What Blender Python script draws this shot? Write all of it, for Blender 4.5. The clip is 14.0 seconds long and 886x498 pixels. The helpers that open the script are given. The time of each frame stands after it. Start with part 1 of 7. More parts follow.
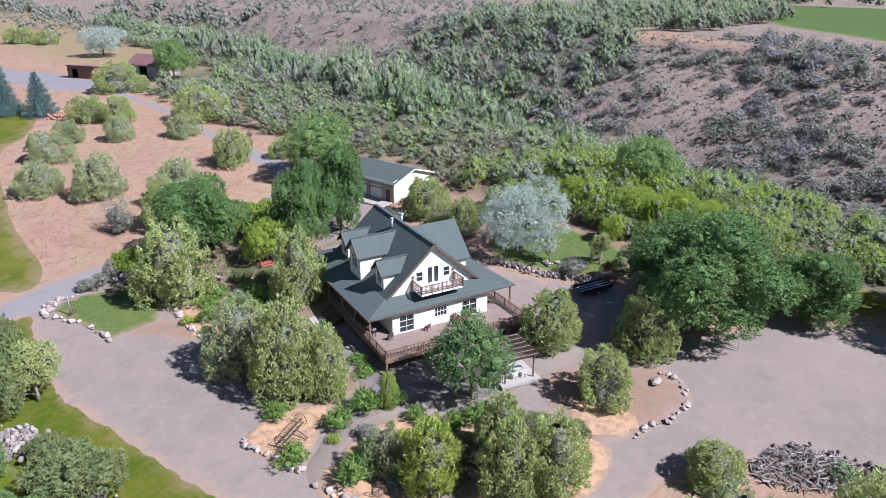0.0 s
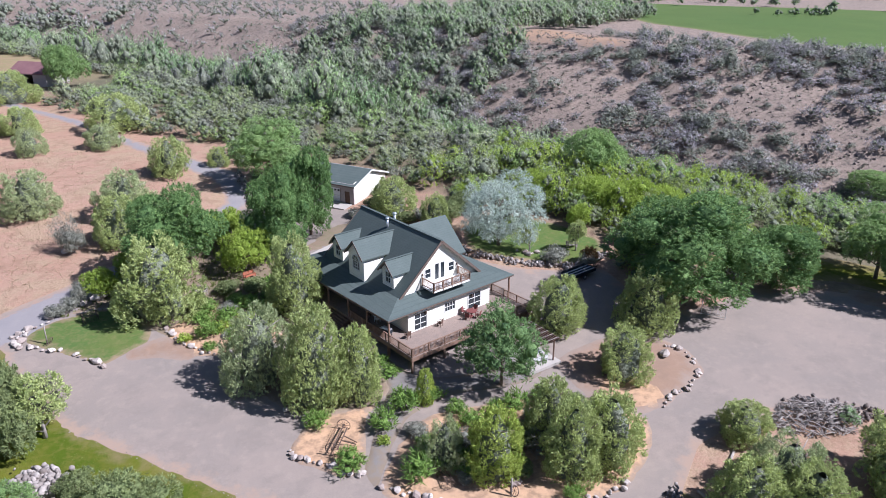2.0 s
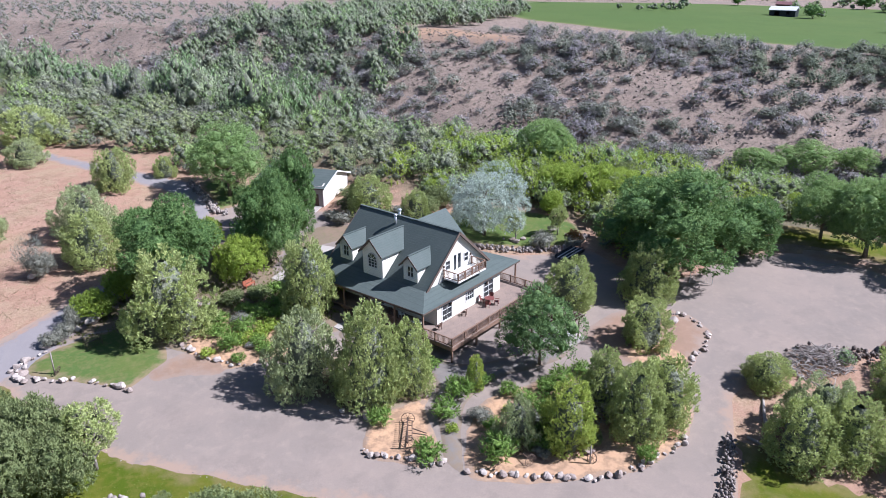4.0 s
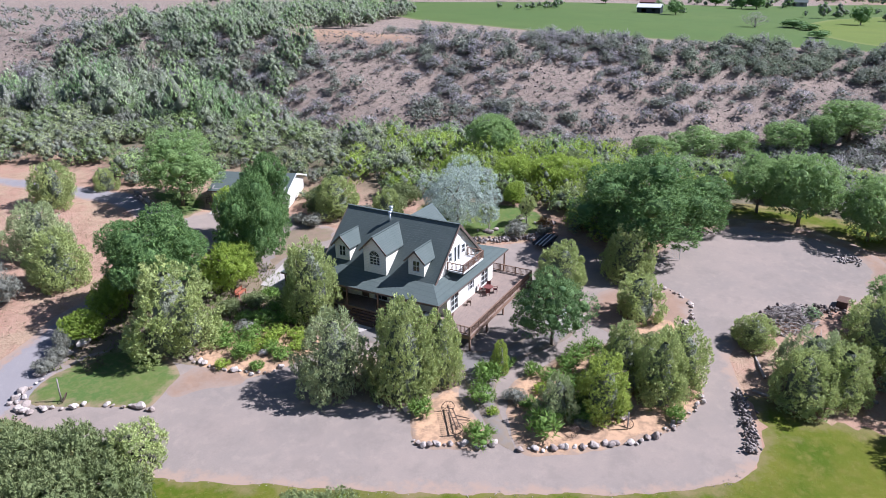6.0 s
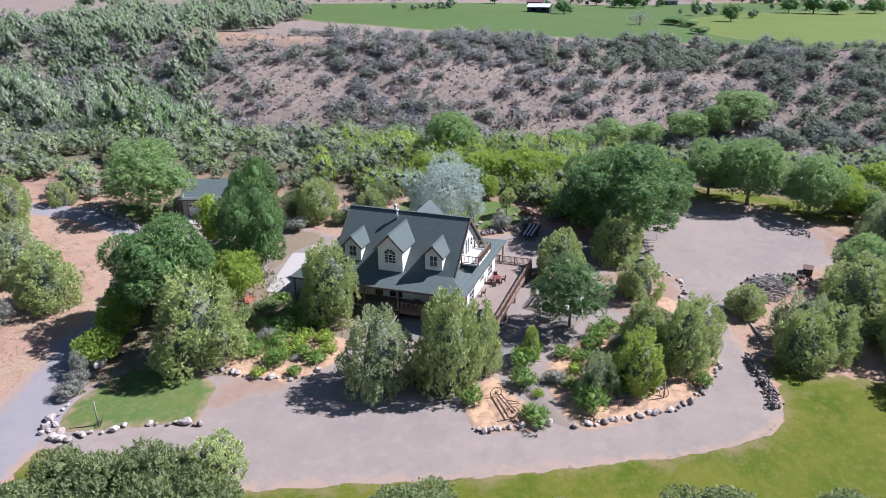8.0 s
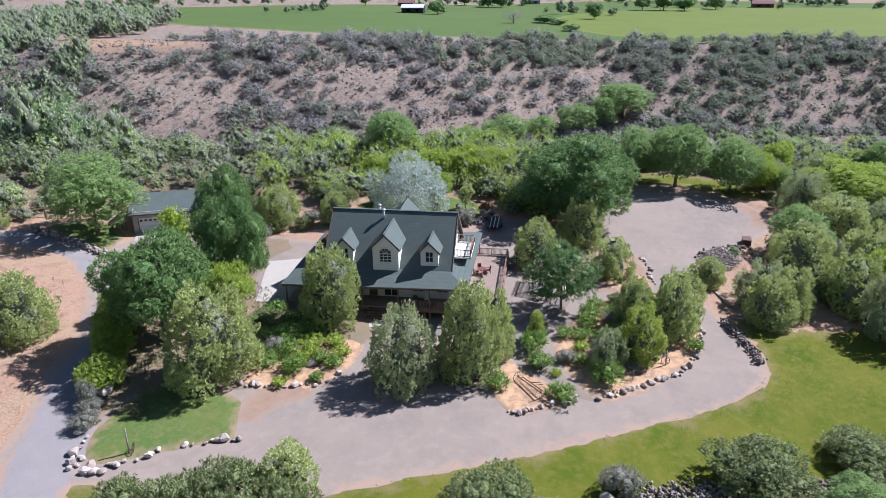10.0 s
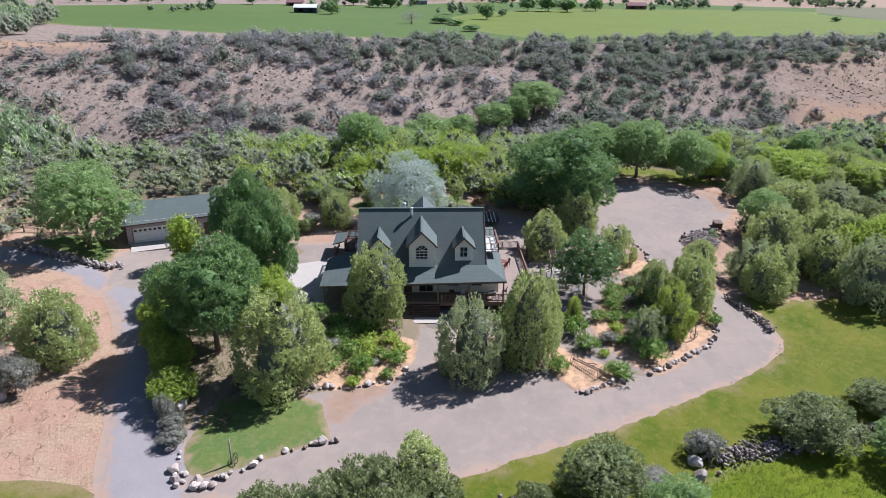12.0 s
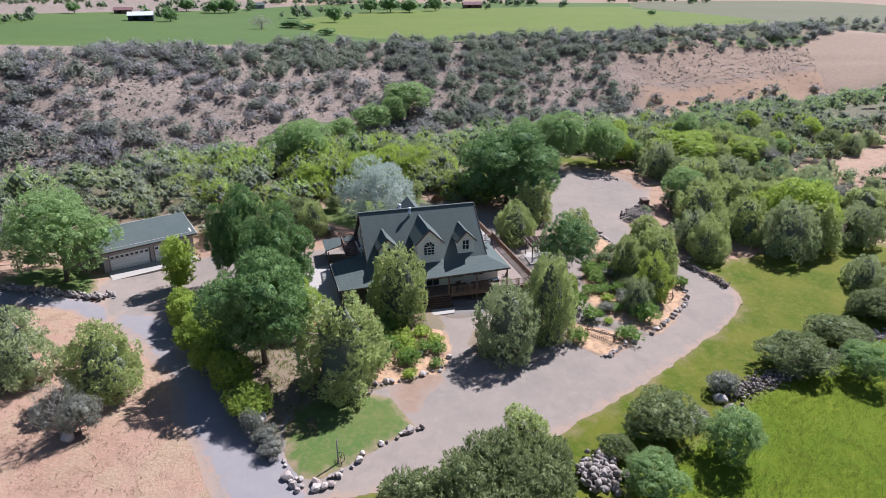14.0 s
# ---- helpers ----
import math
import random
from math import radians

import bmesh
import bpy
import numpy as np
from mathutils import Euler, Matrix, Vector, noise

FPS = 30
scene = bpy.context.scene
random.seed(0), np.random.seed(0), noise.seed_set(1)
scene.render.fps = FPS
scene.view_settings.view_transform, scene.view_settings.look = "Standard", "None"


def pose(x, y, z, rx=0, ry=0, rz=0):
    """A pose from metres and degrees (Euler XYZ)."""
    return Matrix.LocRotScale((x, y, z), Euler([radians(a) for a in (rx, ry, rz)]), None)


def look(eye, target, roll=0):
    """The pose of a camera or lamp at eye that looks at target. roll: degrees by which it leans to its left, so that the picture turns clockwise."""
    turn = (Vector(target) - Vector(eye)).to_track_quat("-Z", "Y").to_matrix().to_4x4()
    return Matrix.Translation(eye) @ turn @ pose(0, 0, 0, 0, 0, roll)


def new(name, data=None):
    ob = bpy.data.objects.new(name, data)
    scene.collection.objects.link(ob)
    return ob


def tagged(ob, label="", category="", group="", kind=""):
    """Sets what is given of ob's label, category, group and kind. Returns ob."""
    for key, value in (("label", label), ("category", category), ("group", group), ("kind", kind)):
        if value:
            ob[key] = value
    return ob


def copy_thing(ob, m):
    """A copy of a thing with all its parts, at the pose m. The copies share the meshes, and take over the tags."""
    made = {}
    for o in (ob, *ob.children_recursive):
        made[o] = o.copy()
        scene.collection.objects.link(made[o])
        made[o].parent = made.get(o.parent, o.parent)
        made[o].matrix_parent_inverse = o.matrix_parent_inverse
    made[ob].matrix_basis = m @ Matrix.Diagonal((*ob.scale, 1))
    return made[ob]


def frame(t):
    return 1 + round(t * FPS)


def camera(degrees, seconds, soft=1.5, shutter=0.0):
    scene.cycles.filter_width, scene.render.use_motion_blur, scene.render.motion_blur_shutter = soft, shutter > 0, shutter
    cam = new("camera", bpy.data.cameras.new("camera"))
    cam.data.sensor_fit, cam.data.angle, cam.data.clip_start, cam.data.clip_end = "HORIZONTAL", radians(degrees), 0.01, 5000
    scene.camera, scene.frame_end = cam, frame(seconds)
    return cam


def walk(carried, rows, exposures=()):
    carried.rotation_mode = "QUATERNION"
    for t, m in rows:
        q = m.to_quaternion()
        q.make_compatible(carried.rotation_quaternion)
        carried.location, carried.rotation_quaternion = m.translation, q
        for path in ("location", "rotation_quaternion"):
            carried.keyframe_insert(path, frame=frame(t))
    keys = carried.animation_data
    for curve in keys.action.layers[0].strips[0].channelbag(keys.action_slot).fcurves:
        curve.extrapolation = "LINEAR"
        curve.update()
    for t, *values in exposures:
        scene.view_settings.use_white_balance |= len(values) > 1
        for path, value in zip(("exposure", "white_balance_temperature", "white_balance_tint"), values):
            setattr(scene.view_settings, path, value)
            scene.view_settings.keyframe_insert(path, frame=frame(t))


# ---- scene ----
cam = camera(64.2, 14.0, soft=0.65)
METRES, EYE, TILT, LEAN, TURN = 112.0, 40.0, -22.0, 0.0, 0.0
EXPOSURE = 1.12
ROWS = [
    (0.0, 0.0, 0.0, 0.0, -0.0, -0.0, 0.0),
    (0.5, -0.0274, -0.0018, -0.0005, -2.88, -0.02, 1.14),
    (1.0, -0.0583, -0.0022, -0.0008, -5.51, -0.07, 2.16),
    (1.5, -0.0924, -0.0012, -0.0008, -7.92, -0.17, 3.08),
    (2.0, -0.1292, 0.0014, -0.0003, -10.09, -0.29, 3.94),
    (2.5, -0.1677, 0.0058, 0.0008, -12.3, -0.46, 4.88),
    (3.0, -0.2046, 0.0112, 0.0022, -15.07, -0.72, 6.08),
    (5.5, -0.361, 0.0489, 0.0169, -27.67, -2.56, 11.01),
    (6.0, -0.389, 0.0599, 0.021, -30.19, -3.03, 11.87),
    (6.5, -0.4175, 0.0726, 0.0258, -32.6, -3.52, 12.64),
    (7.0, -0.4459, 0.0868, 0.0314, -34.87, -4.01, 13.36),
    (7.5, -0.4739, 0.1019, 0.0379, -37.08, -4.51, 14.06),
    (8.0, -0.5014, 0.1183, 0.0447, -39.5, -5.09, 14.78),
    (10.5, -0.622, 0.2135, 0.0854, -53.14, -8.92, 18.34),
    (11.0, -0.6453, 0.2376, 0.096, -55.52, -9.68, 18.6),
    (11.5, -0.673, 0.2692, 0.1096, -58.07, -10.49, 18.66),
    (12.0, -0.7039, 0.3068, 0.126, -60.95, -11.42, 19.1),
    (12.5, -0.735, 0.3454, 0.1437, -64.59, -12.62, 19.87),
    (13.0, -0.7626, 0.38, 0.1603, -68.84, -14.07, 20.71),
    (13.5, -0.7874, 0.4113, 0.1765, -72.52, -15.38, 21.31),
    (14.0, -0.8097, 0.441, 0.1932, -75.43, -16.45, 21.66),
]
walk(cam, [(t, pose(0, 0, EYE, TILT, LEAN, TURN) @ pose(METRES * x, METRES * y, METRES * z, 90 + pitch, roll, yaw)) for t, x, y, z, yaw, pitch, roll in ROWS],
     [(0.0, EXPOSURE - 0.18, 5740.0, 15.5), (6.0, EXPOSURE - 0.03, 5700.0, 15.5), (14.0, EXPOSURE - 0.09, 5900.0, 13.5)])

# ---- world and sun ----
SUN = Vector((0.66, -0.32, 0.74)).normalized()
world = bpy.data.worlds.new("sky")
scene.world = world
world.use_nodes = True
wn = world.node_tree
sky = wn.nodes.new("ShaderNodeTexSky")
sky.sky_type, sky.sun_disc = "NISHITA", False
sky.sun_elevation, sky.sun_rotation = math.asin(SUN.z), math.atan2(SUN.x, SUN.y)
sky.altitude, sky.air_density, sky.dust_density = 1800, 1.0, 1.0
wn.links.new(sky.outputs[0], wn.nodes["Background"].inputs[0])
wn.nodes["Background"].inputs[1].default_value = 0.056
lamp = bpy.data.lights.new("sun", "SUN")
lamp.energy, lamp.angle, lamp.color = 4.85, radians(0.6), (1.0, 0.972, 0.955)
sun = new("sun", lamp)
sun.matrix_basis = look(SUN * 300, (0, 0, 0))


# ---- materials ----
class Nodes:
    """Short hand for one node material."""

    def __init__(self, name, rough=0.9, spec=0.2):
        self.mat = bpy.data.materials.new(name)
        self.mat.use_nodes = True
        self.t = self.mat.node_tree
        self.bsdf = self.t.nodes["Principled BSDF"]
        self.bsdf.inputs["Roughness"].default_value = rough
        self.bsdf.inputs["Specular IOR Level"].default_value = spec
        geo = self.t.nodes.new("ShaderNodeNewGeometry")
        self.pos, self.island = geo.outputs["Position"], geo.outputs["Random Per Island"]
        self.normal = geo.outputs["Normal"]
        self.obj = self.t.nodes.new("ShaderNodeTexCoord").outputs["Object"]
        self.random = self.t.nodes.new("ShaderNodeObjectInfo").outputs["Random"]

    def link(self, a, b):
        self.t.links.new(a, b)

    def noise(self, scale, detail=4.0, rough=0.6, vec=None, stretch=None):
        n = self.t.nodes.new("ShaderNodeTexNoise")
        n.inputs["Scale"].default_value, n.inputs["Detail"].default_value, n.inputs["Roughness"].default_value = scale, detail, rough
        vec = vec or self.pos
        if stretch:
            m = self.t.nodes.new("ShaderNodeMapping")
            m.inputs["Scale"].default_value = stretch
            self.link(vec, m.inputs[0])
            vec = m.outputs[0]
        self.link(vec, n.inputs["Vector"])
        return n.outputs["Fac"]

    def cells(self, scale, vec=None, out="Distance"):
        n = self.t.nodes.new("ShaderNodeTexVoronoi")
        n.inputs["Scale"].default_value = scale
        self.link(vec or self.pos, n.inputs["Vector"])
        return n.outputs[out]

    def bands(self, scale, axis="Z", distort=0.0, vec=None):
        n = self.t.nodes.new("ShaderNodeTexWave")
        n.wave_type, n.bands_direction = "BANDS", axis
        n.wave_profile = "SAW"
        n.inputs["Scale"].default_value, n.inputs["Distortion"].default_value = scale, distort
        self.link(vec or self.pos, n.inputs["Vector"])
        return n.outputs["Fac"]

    def cell(self, scale, channel=0):
        n = self.t.nodes.new("ShaderNodeTexVoronoi")
        n.inputs["Scale"].default_value = scale
        self.link(self.pos, n.inputs["Vector"])
        split = self.t.nodes.new("ShaderNodeSeparateColor")
        self.link(n.outputs["Color"], split.inputs[0])
        return split.outputs[channel]

    def step(self, value, lo, hi, a=0.0, b=1.0):
        n = self.t.nodes.new("ShaderNodeMapRange")
        for k, v in zip(("From Min", "From Max", "To Min", "To Max"), (lo, hi, a, b)):
            n.inputs[k].default_value = v
        self.link(value, n.inputs["Value"])
        return n.outputs["Result"]

    def math(self, op, a, b):
        n = self.t.nodes.new("ShaderNodeMath")
        n.operation = op
        for s, v in zip(n.inputs, (a, b)):
            if isinstance(v, (int, float)):
                s.default_value = v
            else:
                self.link(v, s)
        return n.outputs[0]

    def dot(self, vec, d):
        n = self.t.nodes.new("ShaderNodeVectorMath")
        n.operation = "DOT_PRODUCT"
        self.link(vec, n.inputs[0])
        n.inputs[1].default_value = d
        return n.outputs["Value"]

    def mix(self, fac, a, b, blend="MIX"):
        n = self.t.nodes.new("ShaderNodeMix")
        n.data_type, n.blend_type = "RGBA", blend
        for s, v in ((n.inputs[0], fac), (n.inputs[6], a), (n.inputs[7], b)):
            if isinstance(v, (int, float)):
                s.default_value = v
            elif isinstance(v, tuple):
                s.default_value = (*v, 1)
            else:
                self.link(v, s)
        return n.outputs[2]

    def attribute(self, name):
        n = self.t.nodes.new("ShaderNodeAttribute")
        n.attribute_name = name
        return n.outputs["Fac"]

    def color(self, c):
        if isinstance(c, tuple):
            self.bsdf.inputs["Base Color"].default_value = (*c, 1)
        else:
            self.link(c, self.bsdf.inputs["Base Color"])
        return self

    def bump(self, height, strength=0.5, distance=0.05):
        n = self.t.nodes.new("ShaderNodeBump")
        n.inputs["Strength"].default_value, n.inputs["Distance"].default_value = strength, distance
        self.link(height, n.inputs["Height"])
        self.link(n.outputs[0], self.bsdf.inputs["Normal"])
        return self


def grainy(name, a, b, scale=3.0, fine=40.0, rough=0.9, bump=0.4, dist=0.02):
    """A surface of two tones: broad patches, fine grain and a little relief."""
    m = Nodes(name, rough)
    broad, grain = m.noise(scale), m.noise(fine, 3)
    m.color(m.mix(m.step(grain, 0.25, 0.75, 0.0, 0.5), m.mix(m.step(broad, 0.35, 0.65), a, b), tuple(0.6 * (p + q) / 2 for p, q in zip(a, b))))
    m.bump(grain, bump, dist)
    return m.mat


def foliage(name, dark, light, tint, through_it=0.3, others=(), vary=1.0):
    """Leaves: each leaf its own shade, each plant its own tone, tufts in two tones, gap shade mottled into the colour,
    some light passing through; others: tones of stray plants in a stand.
    """
    m = Nodes(name, 0.65, 0.25)
    tone = m.mix(m.step(m.island, 0, 1, 0.5 - vary / 2, 0.5 + vary / 2), dark, light)
    tone = m.mix(m.step(m.noise(0.45, 2), 0.38, 0.68, 0.0, 0.75), tone, tint)
    tone = m.mix(m.step(m.random, 0, 1, 0.0, 0.4), tone, tuple(0.78 * (a + b) / 2 for a, b in zip(dark, tint)))
    for i, other in enumerate(others):
        k = (i + 0.5) / (len(others) + 1)
        tone = m.mix(m.step(m.attribute("plant"), k, k + 0.02, 0.0, 0.92), tone, m.mix(m.island, tuple((1 - 0.3 * vary) * v for v in other), tuple((1 + 0.25 * vary) * v for v in other)))
    # dark mottles paint the shade in gaps between tufts and leaves
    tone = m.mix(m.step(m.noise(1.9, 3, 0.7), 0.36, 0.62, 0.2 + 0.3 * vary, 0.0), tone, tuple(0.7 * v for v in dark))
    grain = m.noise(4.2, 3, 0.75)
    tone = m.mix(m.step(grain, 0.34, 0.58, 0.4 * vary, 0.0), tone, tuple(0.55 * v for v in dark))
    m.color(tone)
    m.bump(grain, 0.7, 0.3)
    leaf = m.t.nodes.new("ShaderNodeBsdfTranslucent")
    m.link(m.mix(0.35, tone, light), leaf.inputs[0])
    both = m.t.nodes.new("ShaderNodeMixShader")
    both.inputs[0].default_value = through_it
    m.link(m.bsdf.outputs[0], both.inputs[1])
    m.link(leaf.outputs[0], both.inputs[2])
    m.link(both.outputs[0], m.t.nodes["Material Output"].inputs[0])
    return m.mat


def ground_material():
    m = Nodes("dry_ground", 0.95, 0.1)
    across = m.dot(m.pos, (0.7071, 0.7071, 0))
    broad, mid, fine = m.noise(0.06, 4), m.noise(0.5, 5), m.noise(4.0, 4, 0.7)
    red = m.mix(m.step(broad, 0.35, 0.65), (0.305, 0.180, 0.128), (0.335, 0.212, 0.155))
    red = m.mix(m.step(m.noise(0.17, 5, 0.7), 0.46, 0.58, 0.0, 0.75), red, m.mix(m.step(fine, 0.4, 0.6), (0.340, 0.242, 0.165), (0.275, 0.205, 0.130)))
    red = m.mix(m.step(mid, 0.50, 0.62, 0.0, 0.55), red, (0.225, 0.140, 0.095))
    red = m.mix(m.step(fine, 0.54, 0.66, 0.0, 0.35), red, (0.185, 0.120, 0.080))
    red = m.mix(m.step(m.noise(11.0, 3, 0.7), 0.55, 0.70, 0.0, 0.5), red, (0.400, 0.310, 0.225))
    hill = m.mix(m.step(broad, 0.35, 0.65), (0.262, 0.198, 0.160), (0.222, 0.173, 0.145))
    hill = m.mix(m.step(mid, 0.45, 0.7, 0.0, 0.7), hill, (0.300, 0.226, 0.186))
    hill = m.mix(m.step(m.noise(0.55, 7, 0.85), 0.52, 0.57, 0.0, 0.85), hill, (0.085, 0.07, 0.064))
    hill = m.mix(m.step(m.noise(1.4, 4, 0.8), 0.52, 0.60, 0.0, 0.65), hill, (0.135, 0.125, 0.095))
    hill = m.mix(m.step(m.math("ADD", m.dot(m.pos, (0.7071, -0.7071, 0)), m.step(broad, 0, 1, -60, 60)), 150, 220, 0.0, 0.75), hill, m.mix(m.step(mid, 0.35, 0.65), (0.285, 0.190, 0.130), (0.235, 0.168, 0.125)))
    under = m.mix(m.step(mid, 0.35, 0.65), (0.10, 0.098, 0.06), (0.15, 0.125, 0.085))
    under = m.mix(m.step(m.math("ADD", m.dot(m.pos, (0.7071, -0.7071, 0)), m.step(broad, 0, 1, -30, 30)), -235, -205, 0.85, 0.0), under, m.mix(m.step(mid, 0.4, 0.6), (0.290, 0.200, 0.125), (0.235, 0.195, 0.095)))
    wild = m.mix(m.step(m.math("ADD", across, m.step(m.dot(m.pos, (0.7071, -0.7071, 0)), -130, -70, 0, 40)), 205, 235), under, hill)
    m.color(m.mix(m.step(m.math("ADD", across, m.step(mid, 0, 1, -12, 12)), 74, 94), red, wild))
    return m.bump(m.math("ADD", m.step(fine, 0, 1, 0, 0.3), m.noise(0.9, 6, 0.8)), 0.55, 0.4).mat


def patch_material(name, tones, edge, scale=0.35, fine=6.0, reach=0.8, bump=0.4, dist=0.03, rough=0.95, fray=1.0, speckle=(0.50, 0.72)):
    """Laid ground: tones a, b and a speckle; towards its own border it wears into the edge tone."""
    m = Nodes(name, rough, 0.1)
    a, b, speck = tones
    broad, mid, grain = m.noise(scale * 0.3, 3), m.noise(scale * 2.3, 5, 0.65), m.noise(fine, 4, 0.75)
    tone = m.mix(m.step(broad, 0.35, 0.65), a, b)
    tone = m.mix(m.step(mid, speckle[0], speckle[1], 0.0, 0.8), tone, speck)
    tone = m.mix(m.step(grain, 0.35, 0.75, 0.0, 0.45), tone, tuple(0.62 * v for v in a))
    tone = m.mix(m.step(m.noise(scale * 0.9, 6, 0.75), 0.50, 0.62, 0.0, 0.4), tone, tuple(0.8 * v for v in b))
    near = m.math("ADD", m.attribute("edge"), m.step(m.noise(1.1 / fray, 5, 0.7), 0.2, 0.8, -0.75 * fray, 0.75 * fray))
    m.color(m.mix(m.step(near, 0.1, reach, 1.0, 0.0), tone, edge))
    return m.bump(grain, bump, dist).mat


GROUND = ground_material()
GRAVEL = patch_material("gravel", ((0.264, 0.213, 0.182), (0.218, 0.184, 0.162), (0.286, 0.233, 0.197)), (0.285, 0.206, 0.160), reach=1.2, fine=9.0, fray=2.2)
ROADTOP = patch_material("packed_road", ((0.242, 0.218, 0.218), (0.222, 0.205, 0.210), (0.262, 0.236, 0.228)), (0.290, 0.200, 0.152), reach=0.9, fine=9.0, fray=1.2)
LAWN = patch_material("mown_grass", ((0.068, 0.100, 0.008), (0.138, 0.138, 0.019), (0.165, 0.142, 0.036)), (0.190, 0.148, 0.072), scale=0.5, fine=11.0, reach=2.6, bump=1.0, dist=0.06, fray=3.4, speckle=(0.47, 0.70))
SHADELAWN = patch_material("shaded_grass", ((0.074, 0.124, 0.034), (0.108, 0.138, 0.038), (0.160, 0.152, 0.062)), (0.225, 0.165, 0.105), scale=0.8, fine=14.0, reach=1.2, bump=0.8, fray=1.5, speckle=(0.46, 0.68))
MEADOW = patch_material("tall_meadow_grass", ((0.101, 0.153, 0.010), (0.144, 0.179, 0.012), (0.182, 0.193, 0.023)), (0.163, 0.173, 0.050), fine=7.0, reach=1.0, bump=1.0, dist=0.2)
FIELD = patch_material("irrigated_field", ((0.076, 0.118, 0.034), (0.090, 0.127, 0.038), (0.068, 0.105, 0.032)), (0.148, 0.151, 0.065), scale=0.03, fine=0.7, reach=6.0)
BRIGHTFIELD = patch_material("bright_field", ((0.117, 0.152, 0.034), (0.130, 0.158, 0.036), (0.101, 0.136, 0.031)), (0.150, 0.167, 0.055), scale=0.03, fine=0.7, reach=6.0)
DULLFIELD = patch_material("grazed_field", ((0.128, 0.124, 0.072), (0.140, 0.130, 0.085), (0.120, 0.134, 0.058)), (0.130, 0.132, 0.062), scale=0.04, fine=0.7, reach=6.0)
MULCH = patch_material("bark_mulch", ((0.496, 0.313, 0.189), (0.413, 0.266, 0.171), (0.201, 0.136, 0.094)), (0.260, 0.189, 0.142), scale=0.5, fine=12.0, reach=0.7, bump=0.9, speckle=(0.44, 0.62))
YARD = patch_material("yard_soil", ((0.225, 0.161, 0.116), (0.188, 0.150, 0.105), (0.150, 0.150, 0.075)), (0.247, 0.188, 0.143), scale=0.6, fine=10.0, bump=0.8)
BARE = patch_material("bare_sandy_soil", ((0.330, 0.215, 0.140), (0.300, 0.195, 0.130), (0.250, 0.170, 0.125)), (0.215, 0.160, 0.13), scale=0.1, fine=0.8, reach=9.0, fray=9.0)
TRACK = patch_material("worn_wheel_track", ((0.300, 0.265, 0.248), (0.275, 0.245, 0.232), (0.320, 0.280, 0.258)), (0.245, 0.212, 0.196), reach=0.6, fine=9.0)
SOIL = patch_material("reddish_soil", ((0.270, 0.175, 0.125), (0.240, 0.165, 0.122), (0.300, 0.205, 0.150)), (0.250, 0.190, 0.155), reach=1.6, fine=9.0, fray=2.0)
PATH = patch_material("fine_gravel_path", ((0.198, 0.177, 0.162), (0.180, 0.162, 0.150), (0.216, 0.186, 0.162)), (0.192, 0.150, 0.114), fine=12.0)
CONCRETE = grainy("concrete", (0.400, 0.360, 0.325), (0.360, 0.328, 0.300), 0.8, 25.0)
BARK = grainy("bark", (0.17, 0.13, 0.10), (0.24, 0.19, 0.15), 3.0, 20.0, bump=0.9, dist=0.03)
PALEBARK = grainy("pale_dead_wood", (0.36, 0.32, 0.29), (0.27, 0.23, 0.21), 3.0, 20.0, bump=0.9, dist=0.03)
# twig and inner leaf tones, darkened to put crown shade into their colour
SHADELEAF = grainy("shade_toned_inner_leaves_and_twigs", (0.160, 0.182, 0.125), (0.200, 0.208, 0.155), 0.8, 5.0, bump=1.0, dist=0.3)
SHADETWIGS = grainy("shade_toned_inner_twigs", (0.075, 0.078, 0.050), (0.115, 0.105, 0.075), 2.0, 9.0, bump=1.0, dist=0.15)
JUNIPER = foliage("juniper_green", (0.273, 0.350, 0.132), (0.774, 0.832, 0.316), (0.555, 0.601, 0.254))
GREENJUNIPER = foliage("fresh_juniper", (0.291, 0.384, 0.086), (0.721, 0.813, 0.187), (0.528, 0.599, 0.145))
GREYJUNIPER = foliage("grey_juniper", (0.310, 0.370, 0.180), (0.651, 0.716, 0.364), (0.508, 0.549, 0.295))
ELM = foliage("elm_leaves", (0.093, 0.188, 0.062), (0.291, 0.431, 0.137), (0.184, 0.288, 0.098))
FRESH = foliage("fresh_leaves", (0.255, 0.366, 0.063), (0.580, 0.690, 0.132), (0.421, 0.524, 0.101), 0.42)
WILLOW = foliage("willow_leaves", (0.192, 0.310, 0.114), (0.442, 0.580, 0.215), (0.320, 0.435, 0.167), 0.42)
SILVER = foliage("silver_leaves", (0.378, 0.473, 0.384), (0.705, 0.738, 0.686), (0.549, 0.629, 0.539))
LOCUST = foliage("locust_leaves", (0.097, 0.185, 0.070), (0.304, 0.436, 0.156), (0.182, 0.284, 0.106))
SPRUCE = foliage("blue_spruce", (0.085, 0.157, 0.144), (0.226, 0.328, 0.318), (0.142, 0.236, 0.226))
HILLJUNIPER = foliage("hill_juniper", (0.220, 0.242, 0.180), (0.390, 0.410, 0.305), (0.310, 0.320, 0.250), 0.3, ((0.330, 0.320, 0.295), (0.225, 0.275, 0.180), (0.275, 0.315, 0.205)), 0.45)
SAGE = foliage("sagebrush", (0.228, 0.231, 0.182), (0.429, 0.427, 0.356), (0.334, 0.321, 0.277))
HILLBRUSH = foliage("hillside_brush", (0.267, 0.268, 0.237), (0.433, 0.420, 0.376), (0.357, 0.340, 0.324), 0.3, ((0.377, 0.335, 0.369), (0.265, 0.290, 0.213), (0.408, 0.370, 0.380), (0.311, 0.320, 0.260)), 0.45)
